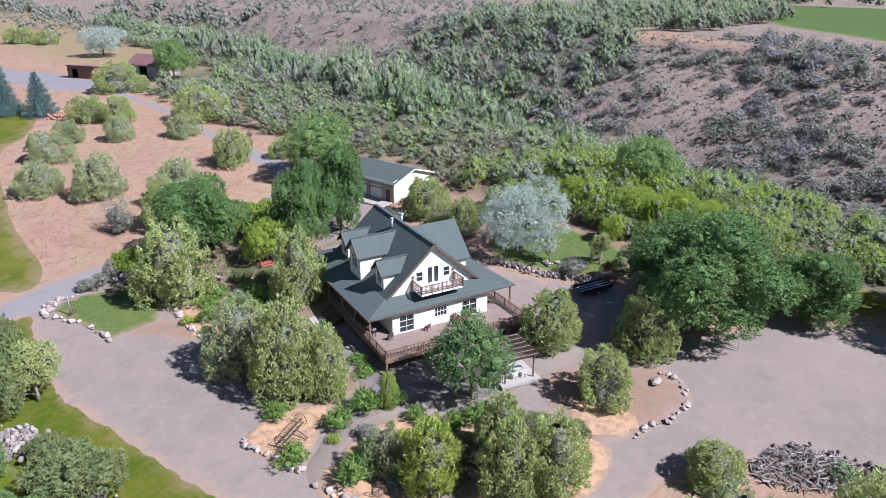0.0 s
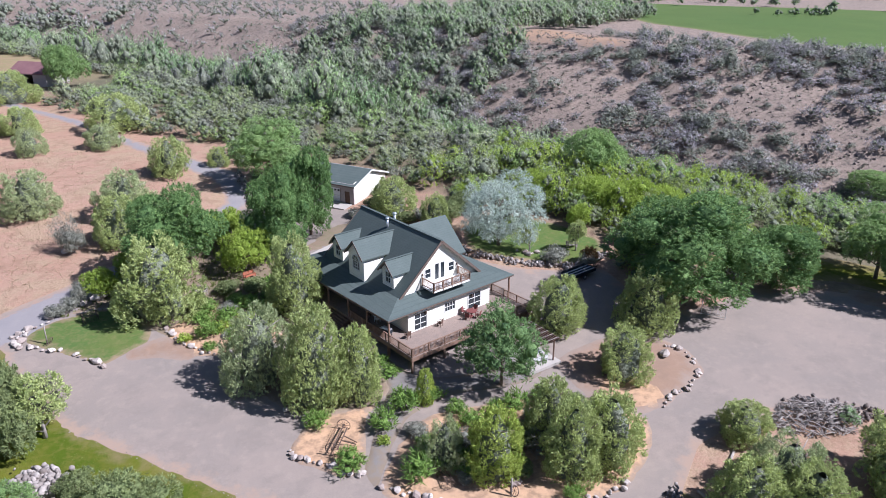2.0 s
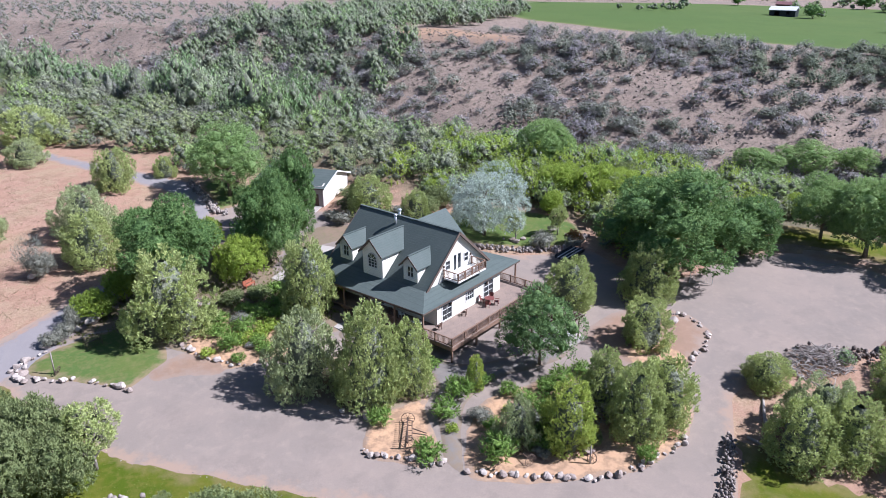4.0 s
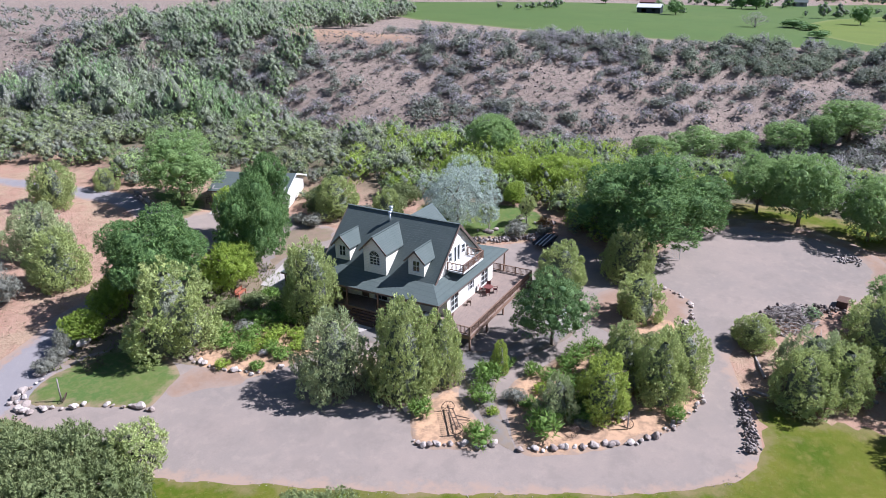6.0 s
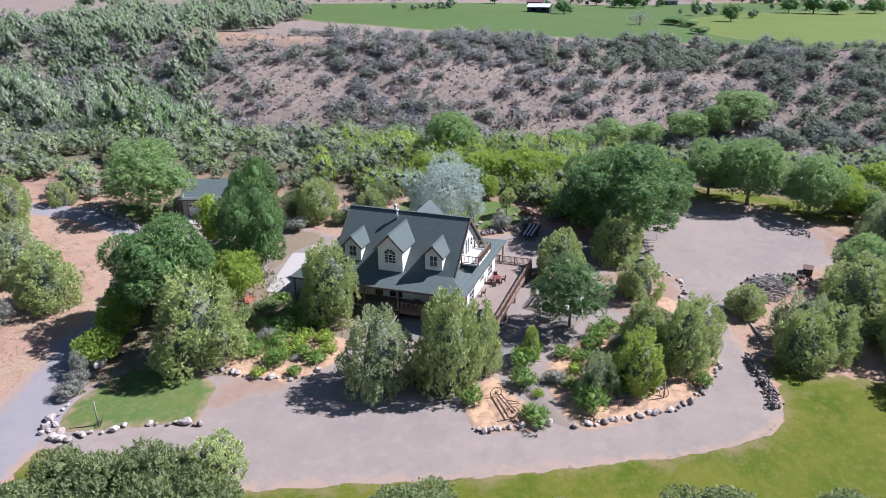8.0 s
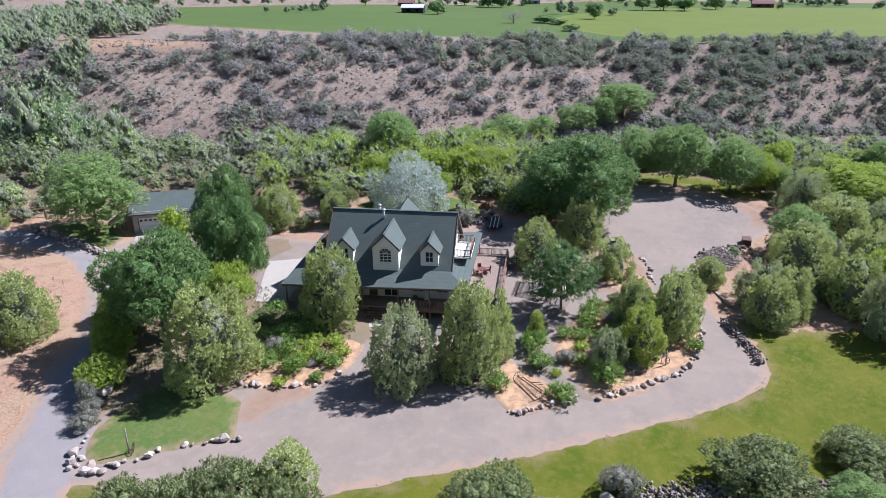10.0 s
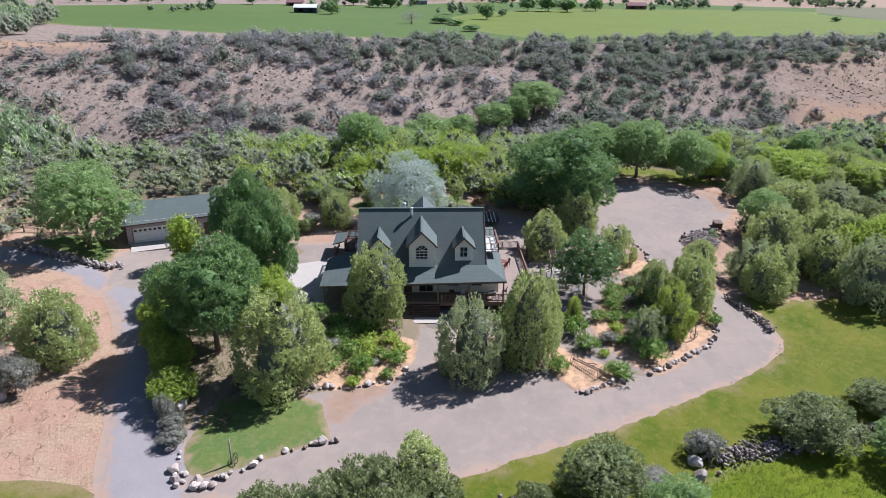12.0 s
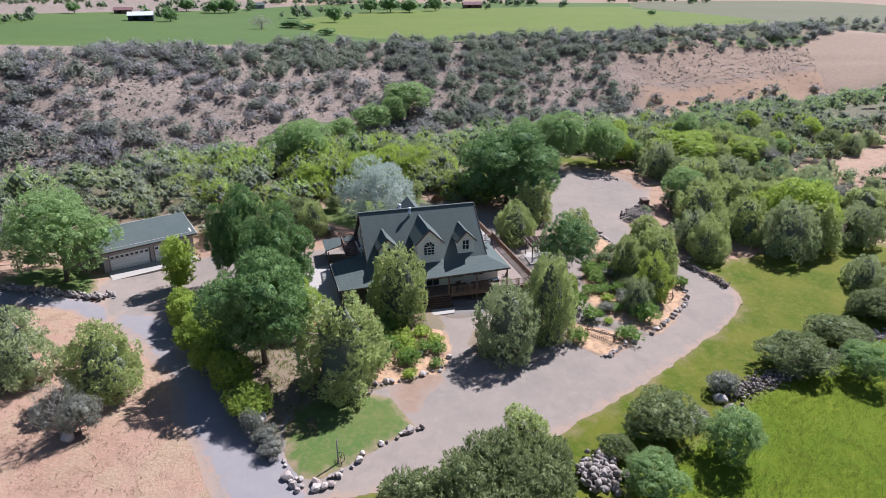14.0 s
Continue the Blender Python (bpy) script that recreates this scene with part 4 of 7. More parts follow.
# each row: kind, variant, x, y, height, crown radius
YARD_TREES = [("grey_juniper", 0, -20.7, 63.5, 9.0, 3.6), ("juniper", 0, -15.4, 59.4, 11.2, 3.5), ("juniper", 1, -11.4, 59.0, 8.6, 2.5), ("juniper", 2, -17.7, 77.3, 10.0, 3.4), ("juniper", 3, -32.9, 78.3, 10.6, 4.7),
    ("elm", 0, -32.0, 87.6, 11.6, 5.8), ("poplar", 0, -18.2, 106.3, 7.2, 1.9), ("elm", 1, -19.6, 92.0, 11.9, 4.2), ("elm", 2, -15.2, 98.8, 12.8, 4.0), ("light_tree", 0, -21.6, 120.4, 11.8, 6.2), ("willow", 0, -23.8, 88.0, 6.0, 3.2),
    ("lacy_tree", 0, 2.7, 58.6, 8.4, 3.8), ("juniper", 1, 11.9, 67.3, 6.9, 3.4), ("juniper", 2, 21.4, 65.6, 7.8, 3.3)]
for i, (k, n, x, y, h, r) in enumerate(YARD_TREES):
    planted(k, n, x, y, h, r, i * 77)
DRIVE_TREES = [("juniper", 3, 15.5, 57.9, 6.0, 2.9), ("elm", 1, 28.8, 71.2, 12.8, 8.6), ("elm", 2, 41.4, 71.4, 8.2, 5.2), ("green_juniper", 0, -1.0, 46.9, 7.4, 2.5), ("juniper", 0, 5.0, 50.3, 7.0, 2.4),
    ("juniper", 1, 5.4, 45.6, 8.0, 2.8), ("juniper", 2, 9.0, 46.6, 7.6, 2.9), ("grey_juniper", 1, -4.9, 48.9, 5.0, 2.0), ("juniper", 1, 22.2, 47.2, 4.0, 2.6), ("juniper", 0, 17.2, 38.2, 6.6, 3.2), ("grey_juniper", 1, 21.6, 40.0, 6.4, 3.2), ("juniper", 2, 21.4, 36.6, 6.6, 2.9),
    ("juniper", 2, 31.8, 38.0, 8.6, 4.2), ("olive", 0, 10.6, 89.4, 9.7, 5.5), ("pale_juniper", 0, -39.8, 58.9, 6.2, 2.3)]
for i, (k, n, x, y, h, r) in enumerate(DRIVE_TREES):
    planted(k, n, x, y, h, r, 40 + i * 91)
FIELD_TREES = [("grey_juniper", 2, -56.8, 112.2, 7.5, 4.4), ("grey_juniper", 0, -67.7, 114.2, 5.9, 3.9), ("grey_juniper", 1, -75, 130.6, 6.0, 4.6), ("field_juniper", 1, -39.0, 127.2, 7.4, 3.6), ("grey_juniper", 2, -53.9, 144.8, 4.9, 3.4),
    ("field_juniper", 2, -31.1, 130.8, 3.9, 1.8), ("field_juniper", 3, -78.8, 157.1, 6.3, 4.3), ("field_juniper", 0, -71.8, 156.8, 6.2, 4.2), ("grey_juniper", 0, -66.5, 143, 5.6, 2.8), ("grey_juniper", 1, -76, 141.9, 4.9, 3.3),
    ("field_juniper", 1, -53.9, 156.5, 8.1, 6.0), ("field_juniper", 2, -85.1, 188.9, 8.3, 6.2), ("spruce", 0, -92.3, 162.3, 10.2, 3.7), ("spruce", 0, -101.6, 163.8, 13.0, 4.0), ("olive", 1, -121.2, 260.2, 10.1, 7.4)]
for i, (k, n, x, y, h, r) in enumerate(FIELD_TREES):
    planted(k, n, x, y, h, r, 15 + i * 63)
EDGE_TREES = [("field_juniper", 0, -174.7, 304, 7.2, 6.2), ("field_juniper", 1, -162, 299.9, 6.2, 4.9), ("grove_tree", 0, -76.5, 205, 11.9, 5.7), ("sage", 0, -47.2, 97.9, 3.6, 1.9), ("juniper", 0, -41.4, 99.6, 7.9, 3.7), ("grey_juniper", 2, -42.4, 108.8, 7.8, 4.4),
    ("dead", 0, -48.4, 98.9, 5.0, 2.0), ("juniper", 1, -2.8, 103.4, 6.8, 3.7), ("juniper", 2, 3.0, 97.0, 5.6, 2.2), ("grove_tree", 1, 56.9, 64.6, 11.2, 5.6), ("light_tree", 1, 55.7, 71, 9.6, 4.6), ("grove_tree", 2, 61, 56.1, 9.6, 4.9),
    ("willow", 1, 65, 51.8, 6.9, 3.6), ("willow", 0, 71.5, 38.2, 7.0, 7.6), ("willow", 1, 33.2, 21.2, 10.2, 6.2)]
for i, (k, n, x, y, h, r) in enumerate(EDGE_TREES):
    planted(k, n, x, y, h, r, 29 + i * 53)
GROVE_TREES = [("grey_juniper", 0, 24.4, 25.2, 9.6, 4.3), ("juniper", 1, 27.6, 20.2, 8.6, 4.0), ("juniper", 3, 27.8, 31.2, 8.2, 3.6), ("willow", 1, 33.4, 27.0, 8.2, 4.4), ("grey_juniper", 2, 15.6, 16.0, 5.0, 3.0), ("field_juniper", 1, 38, 31, 8.0, 4.4), ("grove_tree", 2, 40, 40, 7.5, 4.2), ("grey_juniper", 1, 34, 12, 7.5, 4.6),
    ("field_juniper", 2, 44, 22, 7.6, 4.6), ("field_juniper", 0, 50, 36, 8.0, 4.8), ("grey_juniper", 0, 58, 30, 7.0, 4.5), ("field_juniper", 0, 47, 8, 7.0, 4.8), ("grey_juniper", 2, 60, 14, 6.5, 5.0), ("willow", 0, 78, 26, 6.5, 6.5), ("field_juniper", 1, 66, 44, 6.5, 4.0),
    ("willow", 1, 26, 5, 6.5, 4.2), ("light_tree", 0, 222, 146, 15, 11.5), ("light_tree", 1, 167, 170, 11.5, 9), ("light_tree", 0, 196, 155, 11, 8), ("light_tree", 1, 152, 176, 10, 8), ("light_tree", 1, 181, 163, 10, 6.5), ("light_tree", 0, 208, 148, 13, 6), ("grove_tree", 0, 34, 112, 10, 5.5), ("willow", 0, 28.4, 97.6, 6.0, 3.8), ("willow", 1, 32.2, 94.6, 6.4, 4.0), ("willow", 0, 36.2, 91.2, 5.8, 3.6), ("willow", 1, 20.8, 104.0, 5.0, 3.2)]
for i, (k, n, x, y, h, r) in enumerate(GROVE_TREES):
    planted(k, n, x, y, h, r, 11 + i * 71)
NEAR_BUSHES = [("bush", 0, -44.2, 60.6, 6.4, 3.4), ("bush", 1, -42.2, 57.4, 5.6, 2.8), ("bush", 2, -47.2, 62.6, 6.2, 3.4), ("bush", 0, -46.4, 57.6, 6.2, 3.6), ("bush", 1, -50.5, 59.6, 6.0, 3.8), ("bush", 2, -49.4, 66.4, 5.0, 3.2), ("bush", 0, -53.4, 63.6, 5.6, 3.8), 
    ("bush", 1, -30.5, 47.0, 4.2, 3.7), ("bush", 2, -35.0, 51.1, 2.2, 1.6), ("bush", 0, -12.8, 31.4, 3.8, 4.3), ("bush", 2, -4.3, 24.8, 3.0, 3.8), ("light_tree", 1, -12.6, 23.9, 4.5, 2.9), ("light_tree", 0, -32.0, 40.6, 5.2, 2.7), ("sage", 0, -20.6, 40.3, 2.3, 1.8), ("bush", 1, 4.6, 18.6, 3.7, 2.7), ("light_tree", 0, -39.6, 48.0, 4.0, 2.6), ("sage", 1, -27.0, 43.5, 0.9, 1.7),
    ("bush", 1, 4.5, 17.5, 4.0, 3.6), ("bush", 0, 7.5, 14.5, 4.2, 3.4)]
for i, (k, n, x, y, h, r) in enumerate(NEAR_BUSHES):
    planted(k, n, x, y, h, r, 5 + i * 67)
LANE_SHRUBS = [("shrub", 0, -40.8, 84.8, 3.4, 2.1), ("shrub", 1, -37.7, 88.4, 4.0, 2.4), ("shrub", 2, -28.6, 98.0, 4.2, 2.4), ("shrub", 0, -31.6, 95.0, 4.4, 2.6), ("shrub", 1, -34.9, 91.6, 4.2, 2.5), ("shrub", 2, -26.6, 100.2, 4.0, 2.0), ("sage", 0, -45.0, 80.4, 1.6, 1.2), ("sage", 1, -43.6, 81.8, 1.7, 1.2),
    ("sage", 0, -42.8, 83.4, 2.6, 1.0), ("sage", 1, 16.6, 82.8, 2.2, 1.7), ("shrub", 2, -12.6, 80.5, 3.4, 1.2), ("shrub", 1, 23.6, 92.6, 3.6, 1.9)]
for i, (k, n, x, y, h, r) in enumerate(LANE_SHRUBS):
    planted(k, n, x, y, h, r, 9 + i * 59)
GARDEN_PLANTS = [("perennial", 0, -15.6, 55.6, 1.5, 1.2), ("perennial", 1, -13.0, 49.9, 1.5, 1.4), ("perennial", 2, -9.6, 54.4, 1.6, 1.4), ("perennial", 0, -7.2, 56.8, 2.0, 1.5), ("perennial", 1, -7.0, 48.0, 2.0, 1.8), ("perennial", 2, 4.6, 42.8, 1.4, 1.0),
    ("perennial", 0, -27.2, 73.0, 1.6, 1.4), ("perennial", 1, -25.2, 76.0, 1.4, 1.3), ("yellow_perennial", 0, -22.6, 75.2, 1.2, 1.6), ("yellow_perennial", 0, -20.8, 73.4, 1.2, 1.2), ("perennial", 2, -24.0, 72.2, 1.3, 1.0), ("yellow_perennial", 0, -29.4, 72.4, 0.9, 0.9),
    ("perennial", 0, -26.6, 70.4, 0.9, 0.8), ("perennial", 1, -23.0, 78.6, 1.4, 1.5), ("perennial", 2, -21, 77.4, 1.3, 1.2), ("yellow_perennial", 0, -9.8, 52.4, 0.7, 0.7)]
GARDEN_PLANTS_2 = [("perennial", 1, 1.0, 54.0, 1.4, 1.2), ("perennial", 2, 3.2, 55.0, 1.5, 1.4), ("perennial", 0, -2.4, 55.4, 1.2, 1.0), ("perennial", 1, -4.4, 57.6, 1.3, 1.1), ("yellow_perennial", 0, -3.6, 52.6, 0.9, 1.0), ("perennial", 2, -6.2, 51.4, 1.0, 1.0),
    ("green_juniper", 1, -5.2, 57.4, 4.0, 1.0), ("perennial", 0, -8.8, 64.4, 0.8, 1.1), ("perennial", 1, -8.0, 62.4, 0.8, 1.1), ("perennial", 2, 6.0, 55.6, 1.2, 1.2), ("sage", 1, -3.2, 50.4, 1.6, 1.4), ("perennial", 0, -0.8, 51.6, 1.4, 1.2),
    ("perennial", 1, -20.6, 80.6, 1.2, 1.2), ("perennial", 2, -24.6, 80.0, 1.0, 1.2), ("pale_juniper", 0, 14.2, 86.4, 4.2, 1.1), ("pale_juniper", 0, 20.6, 85.6, 4.4, 1.3), ("shrub", 1, 12.6, 92.6, 2.4, 0.8), ("russet_shrub", 0, 21.2, 82.2, 2.2, 1.0)]
GARDEN_PLANTS_3 = [("sage", 0, -6.6, 53.0, 1.2, 1.2), ("bush", 0, -2.0, 48.6, 1.6, 1.4), ("sage", 1, -3.6, 46.6, 0.9, 0.9), ("perennial", 2, -1.6, 53.6, 1.1, 1.1), ("bush", 1, 0.8, 50.6, 1.8, 1.4), ("perennial", 0, 5.8, 53.0, 1.2, 1.3), ("bush", 2, 8.6, 53.4, 1.8, 1.5), ("sage", 0, 10.8, 51.0, 1.4, 1.3),
    ("bush", 0, -25.6, 82.6, 1.6, 1.5), ("bush", 1, -22.4, 82.8, 1.5, 1.6), ("perennial", 1, -20.4, 83.6, 1.2, 1.2), ("bush", 2, -28.4, 79.4, 1.4, 1.2), ("yellow_perennial", 0, -24.2, 74.0, 1.0, 1.3), ("perennial", 2, -19.6, 76.6, 1.2, 1.2)]
BED_PLANTS = [("perennial", 1, -28.0, 76.2, 1.2, 1.2), ("yellow_perennial", 0, -26.2, 73.8, 1.0, 1.3), ("perennial", 0, -23.4, 70.8, 1.0, 1.1), ("yellow_perennial", 0, -21.6, 71.6, 0.9, 1.1), ("perennial", 2, -27.6, 78.6, 1.3, 1.3), ("sage", 1, -25.2, 78.0, 1.1, 1.1),
    ("bush", 0, 2.2, 50.2, 1.9, 1.6), ("bush", 1, 6.2, 49.4, 2.1, 1.7), ("sage", 0, 4.2, 52.2, 1.4, 1.4), ("bush", 2, 9.4, 49.2, 1.8, 1.6), ("dead", 0, 3.6, 48.4, 2.4, 1.7), ("perennial", 1, -4.2, 49.0, 1.2, 1.2), ("bush", 1, 1.0, 46.6, 1.3, 1.3), ("sage", 1, -5.8, 49.4, 1.0, 1.1),
    ("bush", 2, 11.6, 52.6, 1.9, 1.6), ("dead", 1, 7.6, 52.0, 2.2, 1.6), ("perennial", 0, -3.0, 47.6, 1.5, 1.6), ("bush", 0, 7.8, 46.8, 1.4, 1.4)]
GARDEN_PLANTS_4 = [("sage", 1, -7.4, 101.6, 1.8, 1.5), ("sage", 0, -5.0, 102.6, 1.6, 1.3), ("bush", 1, -1.0, 99.6, 1.8, 1.5), ("sage", 1, 1.4, 100.6, 1.6, 1.3), ("bush", 2, -4.6, 106.4, 2.6, 2.0), ("sage", 0, -8.4, 104.4, 1.5, 1.2), ("bush", 0, 5.6, 99.6, 2.8, 2.2), ("bush", 1, 8.6, 101.8, 3.2, 2.4),
    ("sage", 0, 3.4, 94.6, 1.4, 1.1), ("bush", 2, -2.2, 109.0, 3.2, 2.6), ("sage", 1, 20.8, 81.6, 1.4, 1.4), ("bush", 0, 13.0, 97.6, 2.4, 1.6)]
for i, (k, n, x, y, h, r) in enumerate(GARDEN_PLANTS + GARDEN_PLANTS_2 + GARDEN_PLANTS_3 + GARDEN_PLANTS_4 + BED_PLANTS):
    planted(k, n, x, y, h, r, 13 + i * 47, sink=0.0)


# ---- far plants: too many to count ----
def scatter(name, label, category, mat, spots, tufts, length, width, seed, tall=(0.9, 1.5), lobes=5, core=0.8, count=4, size=0.3, rise=0.3, pointed=False):
    """One mesh of many small plants: spots are rows of x, y, radius; each plant carries a number for its tone, alike within a stand."""
    rng = np.random.default_rng(seed)
    kinds, inner = [], []
    for k in range(9):
        sample, cv, cf = spire(rng, 2.3, 0.92, "egg", 0.5, 0.0, core, 5, 6) if pointed else lobed(rng, 1.9, 1.0, lobes, 0.0, core, 0.58, 0.52, (OCTA_V, np.array(OCTA_F)))
        p, n = sample(tufts)
        heart = np.array([0, 0, 0.9])
        v, f = sprays(rng, heart + (p - heart) * (1 - 0.4 * rng.random((len(p), 1)) ** 1.6), n, size, count, length, width, rise, 0.6, 0.85)
        kinds.append((np.concatenate([v, cv]), np.concatenate([f, cf + len(v)])))
        inner.append(np.repeat(np.array([0, 1], np.int32), (len(f), len(cf))))
    vs, fs, own, base = [], [], [], 0
    for i, (x, y, r) in enumerate(spots):
        v, f = kinds[i % 9]
        a = rng.uniform(0, 6.28)
        s, c = math.sin(a) * r, math.cos(a) * r
        k = rng.uniform(*tall) * r
        vs.append(np.stack([v[:, 0] * c - v[:, 1] * s + x, v[:, 0] * s + v[:, 1] * c + y, v[:, 2] * k + ground_z(x, y) - 0.15 * r], 1))
        fs.append(f + base)
        own.append(np.full(len(v), min(1, max(0, 0.5 + 0.75 * noise.noise((x * 0.028, y * 0.028, seed)) + rng.uniform(-0.26, 0.26))), np.float32))
        base += len(v)
    ob = mesh_object(name, np.concatenate(vs), np.concatenate(fs), mat)
    ob.data.materials.append(SHADELEAF)
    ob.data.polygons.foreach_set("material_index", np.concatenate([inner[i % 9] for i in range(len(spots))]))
    ob.data.attributes.new("plant", "FLOAT", "POINT").data.foreach_set("value", np.concatenate(own))
    return tagged(ob, label, category, kind="stuff")


def uv_spot(u, v):
    return ((u + v) * 0.7071, (u - v) * 0.7071)


def hillside_spots(count, seed, u0, u1, v0, v1, r0, r1, keep, power=1.5, margin=None):
    """Random spots where keep() likes them; with a margin they stay that far off lanes, lawns and buildings."""
    rng, out = np.random.default_rng(seed), []
    while len(out) < count:
        u, v = rng.uniform(u0, u1), rng.uniform(v0, v1)
        x, y = uv_spot(u, v)
        if rng.random() < keep(u, v, x, y):
            out.append((x, y, r0 + (r1 - r0) * rng.random() ** power))
    if margin is None:
        return out
    a = np.array(out)
    good = np.ones(len(a), bool)
    for ring in CLEAR:
        good &= ~inside(a[:, 0], a[:, 1], ring) & (border(a[:, 0], a[:, 1], ring) > margin * a[:, 2] + 0.4)
    return [tuple(p) for p in a[good]]


def foot_of(v):
    return 222 + 25 * math.exp(-((v - 60) / 90) ** 2) - 0.17 * max(0.0, v - 150)


def on_hill(u, v, x, y):
    """How thickly brush grows on the far hillside: k metres above its foot, v metres along it."""
    k = u - foot_of(v)
    if k < -6 or (k > 92 and v > -80):
        return 0.0
    clump = max(0.25, min(1.5, 0.75 + 1.3 * noise.noise((x * 0.03, y * 0.03, 1.0))))
    thick = 0.30 + 0.40 * math.exp(-((v - 118) / 46) ** 2) + 0.42 * math.exp(-((v + 78) / 30) ** 2)
    thick += (0.42 + 0.4 * smooth_step(-30, 10, v)) * smooth_step(46, 60, k) + 0.4 * (1 - smooth_step(4, 16, k)) * (1 - smooth_step(100, 140, v))
    thick *= 1.0 - 0.7 * math.exp(-((v + 122) / 22) ** 2 - ((k - 30) / 22) ** 2)
    thick = thick + (0.95 - thick) * (1 - smooth_step(-175, -148, v))
    thick = thick + (0.12 - thick) * (1 - smooth_step(-315, -285, v))
    thick *= 1.0 - 0.96 * smooth_step(165, 195, v) * (1 - smooth_step(44, 62, k))
    thick *= 1.0 - 0.6 * smooth_step(190, 260, v)
    return thick * clump


def bench_edge(v):
    return 72 + 0.15 * max(0.0, -66 - v)


def in_valley(u, v, x, y):
    if u > foot_of(v) + 4 or u < bench_edge(v) + 24:
        return 0.0
    return 0.95 if v < -112 else 0.0


def in_creek(u, v, x, y):
    """The valley below the house, where only the tops show over the bench."""
    if v < -118 or u > foot_of(v) - 48 or u < bench_edge(v) + 24:
        return 0.0
    return 0.95 - 0.7 * (1 - smooth_step(-96, -70, v))


def on_foot(u, v, x, y):
    return 0.9 - 0.55 * (1 - smooth_step(-80, -45, v)) if v > -122 and -56 < u - foot_of(v) < 8 else 0.0


def near_bench(u, v, x, y):
    """Thicket along the edge of the bench, outside the lane, yards and lawns."""
    if u > bench_edge(v) + 42 or (v < -66 and u < 73):
        return 0.0
    if v < -185 and u < bench_edge(v) + 14:
        return 0.0
    if v < -230 and u < 120:
        return 0.05
    if -9 < x <= 8 and u < 71 + 0.9 * (x + 9) or 8 < x <= 24 and u < 72 or x > 24 and u < 66:
        return 0.0
    return 0.85 - 0.5 * smooth_step(20, 70, v)


def east_flat(u, v, x, y):
    """Open ground east of the turnaround: dense beside it, thinning outwards."""
    if x < 26 or y > 62 or u > 92 or y < -14 or (x < 48 and y < 2):
        return 0.0
    return 0.9 - 0.75 * smooth_step(66, 100, x - 0.5 * y)


def north_wood(u, v, x, y):
    return 0.9


def dark_spot(x, y, r):
    """Junipers rather than grey brush: along the rim and on the eastern slope."""
    u, v = (x + y) * 0.7071, (x - y) * 0.7071
    return v > 62 or (v > -25 and u - foot_of(v) > 50)


HILL_SPOTS = hillside_spots(2700, 3, 190, 325, -330, 400, 1.3, 4.2, on_hill, 1.3, 0.3)
scatter("hillside_junipers", "grey-green junipers and brush scattered over the far hillside", "tree", HILLBRUSH, [p for p in HILL_SPOTS if not dark_spot(*p)], 66, 0.2, 0.1, 21, (0.55, 0.95), 7, 0.45, 5, 0.36, 0.35)
scatter("slope_junipers", "dark olive-green junipers on the stony slope towards the bare hillside", "tree", HILLJUNIPER, [p for p in HILL_SPOTS if dark_spot(*p)], 72, 0.18, 0.1, 49, (0.55, 0.95), 8, 0.5, 5, 0.34, 0.35)
scatter("hillside_sage", "low grey sagebrush dotted over the stony hillside", "shrub", SAGE, hillside_spots(2600, 4, 195, 322, -520, 380, 0.4, 1.15, lambda u, v, x, y: (0.25 if v > 165 else 1.0) if u > foot_of(v) else 0.0), 9, 0.45, 0.16, 22, (0.5, 0.9), 1, 0.6, 3)
scatter("valley_trees", "dense mixed green trees filling the creek valley", "tree", THICKET, hillside_spots(1100, 5, 92, 252, -420, -110, 1.8, 5.0, in_valley, 1.4), 112, 0.115, 0.07, 23, (1.1, 1.9), 7, 0.62, 5, 0.28, 0.3)
scatter("valley_junipers", "grey-green pointed junipers between the valley trees", "tree", HILLBRUSH, hillside_spots(700, 15, 92, 252, -420, -110, 1.5, 3.8, in_valley, 1.4), 90, 0.14, 0.065, 33, (0.8, 1.35), 6, 0.55, 5, 0.32, 0.5, True)
scatter("dark_valley_trees", "dark green cottonwoods in the valley bottom", "tree", ELM, hillside_spots(340, 44, 150, 246, -400, -110, 2.2, 5.4, in_valley, 1.2), 130, 0.095, 0.06, 45, (0.9, 1.5), 8, 0.64, 5, 0.24, 0.2)
scatter("creek_trees", "low green trees and willows along the creek below the house", "tree", WILLOW, hillside_spots(330, 6, 94, 215, -118, 230, 1.8, 4.2, in_creek, 1.3), 120, 0.11, 0.068, 24, (0.7, 1.15), 9, 0.62, 5, 0.24, 0.3)
scatter("foot_brush", "grey brush at the foot of the far hillside", "shrub", HILLBRUSH, hillside_spots(540, 46, 150, 260, -122, 300, 1.6, 3.8, on_foot, 1.3), 64, 0.2, 0.095, 47, (0.5, 0.85), 6, 0.58, 5, 0.28, 0.45)
scatter("north_wood", "dense green wood climbing the head of the valley", "tree", THICKET, hillside_spots(640, 16, 222, 470, -290, -165, 2.4, 5.6, north_wood, 1.2, 0.3), 80, 0.13, 0.08, 34, (0.9, 1.5), 7, 0.6, 4, 0.28)
scatter("far_brush", "sparse shrubs over the far dry slopes", "shrub", HILLBRUSH, hillside_spots(2500, 17, 110, 480, -900, -290, 1.1, 3.4, lambda u, v, x, y: (0.7 if u > 240 else 1.0) * (1.0 if v > -620 else 0.45) if u > bench_edge(v) * 0.9 else 0.1, 1.3), 16, 0.3, 0.13, 35, (0.7, 1.2), 3, 0.55, 3)
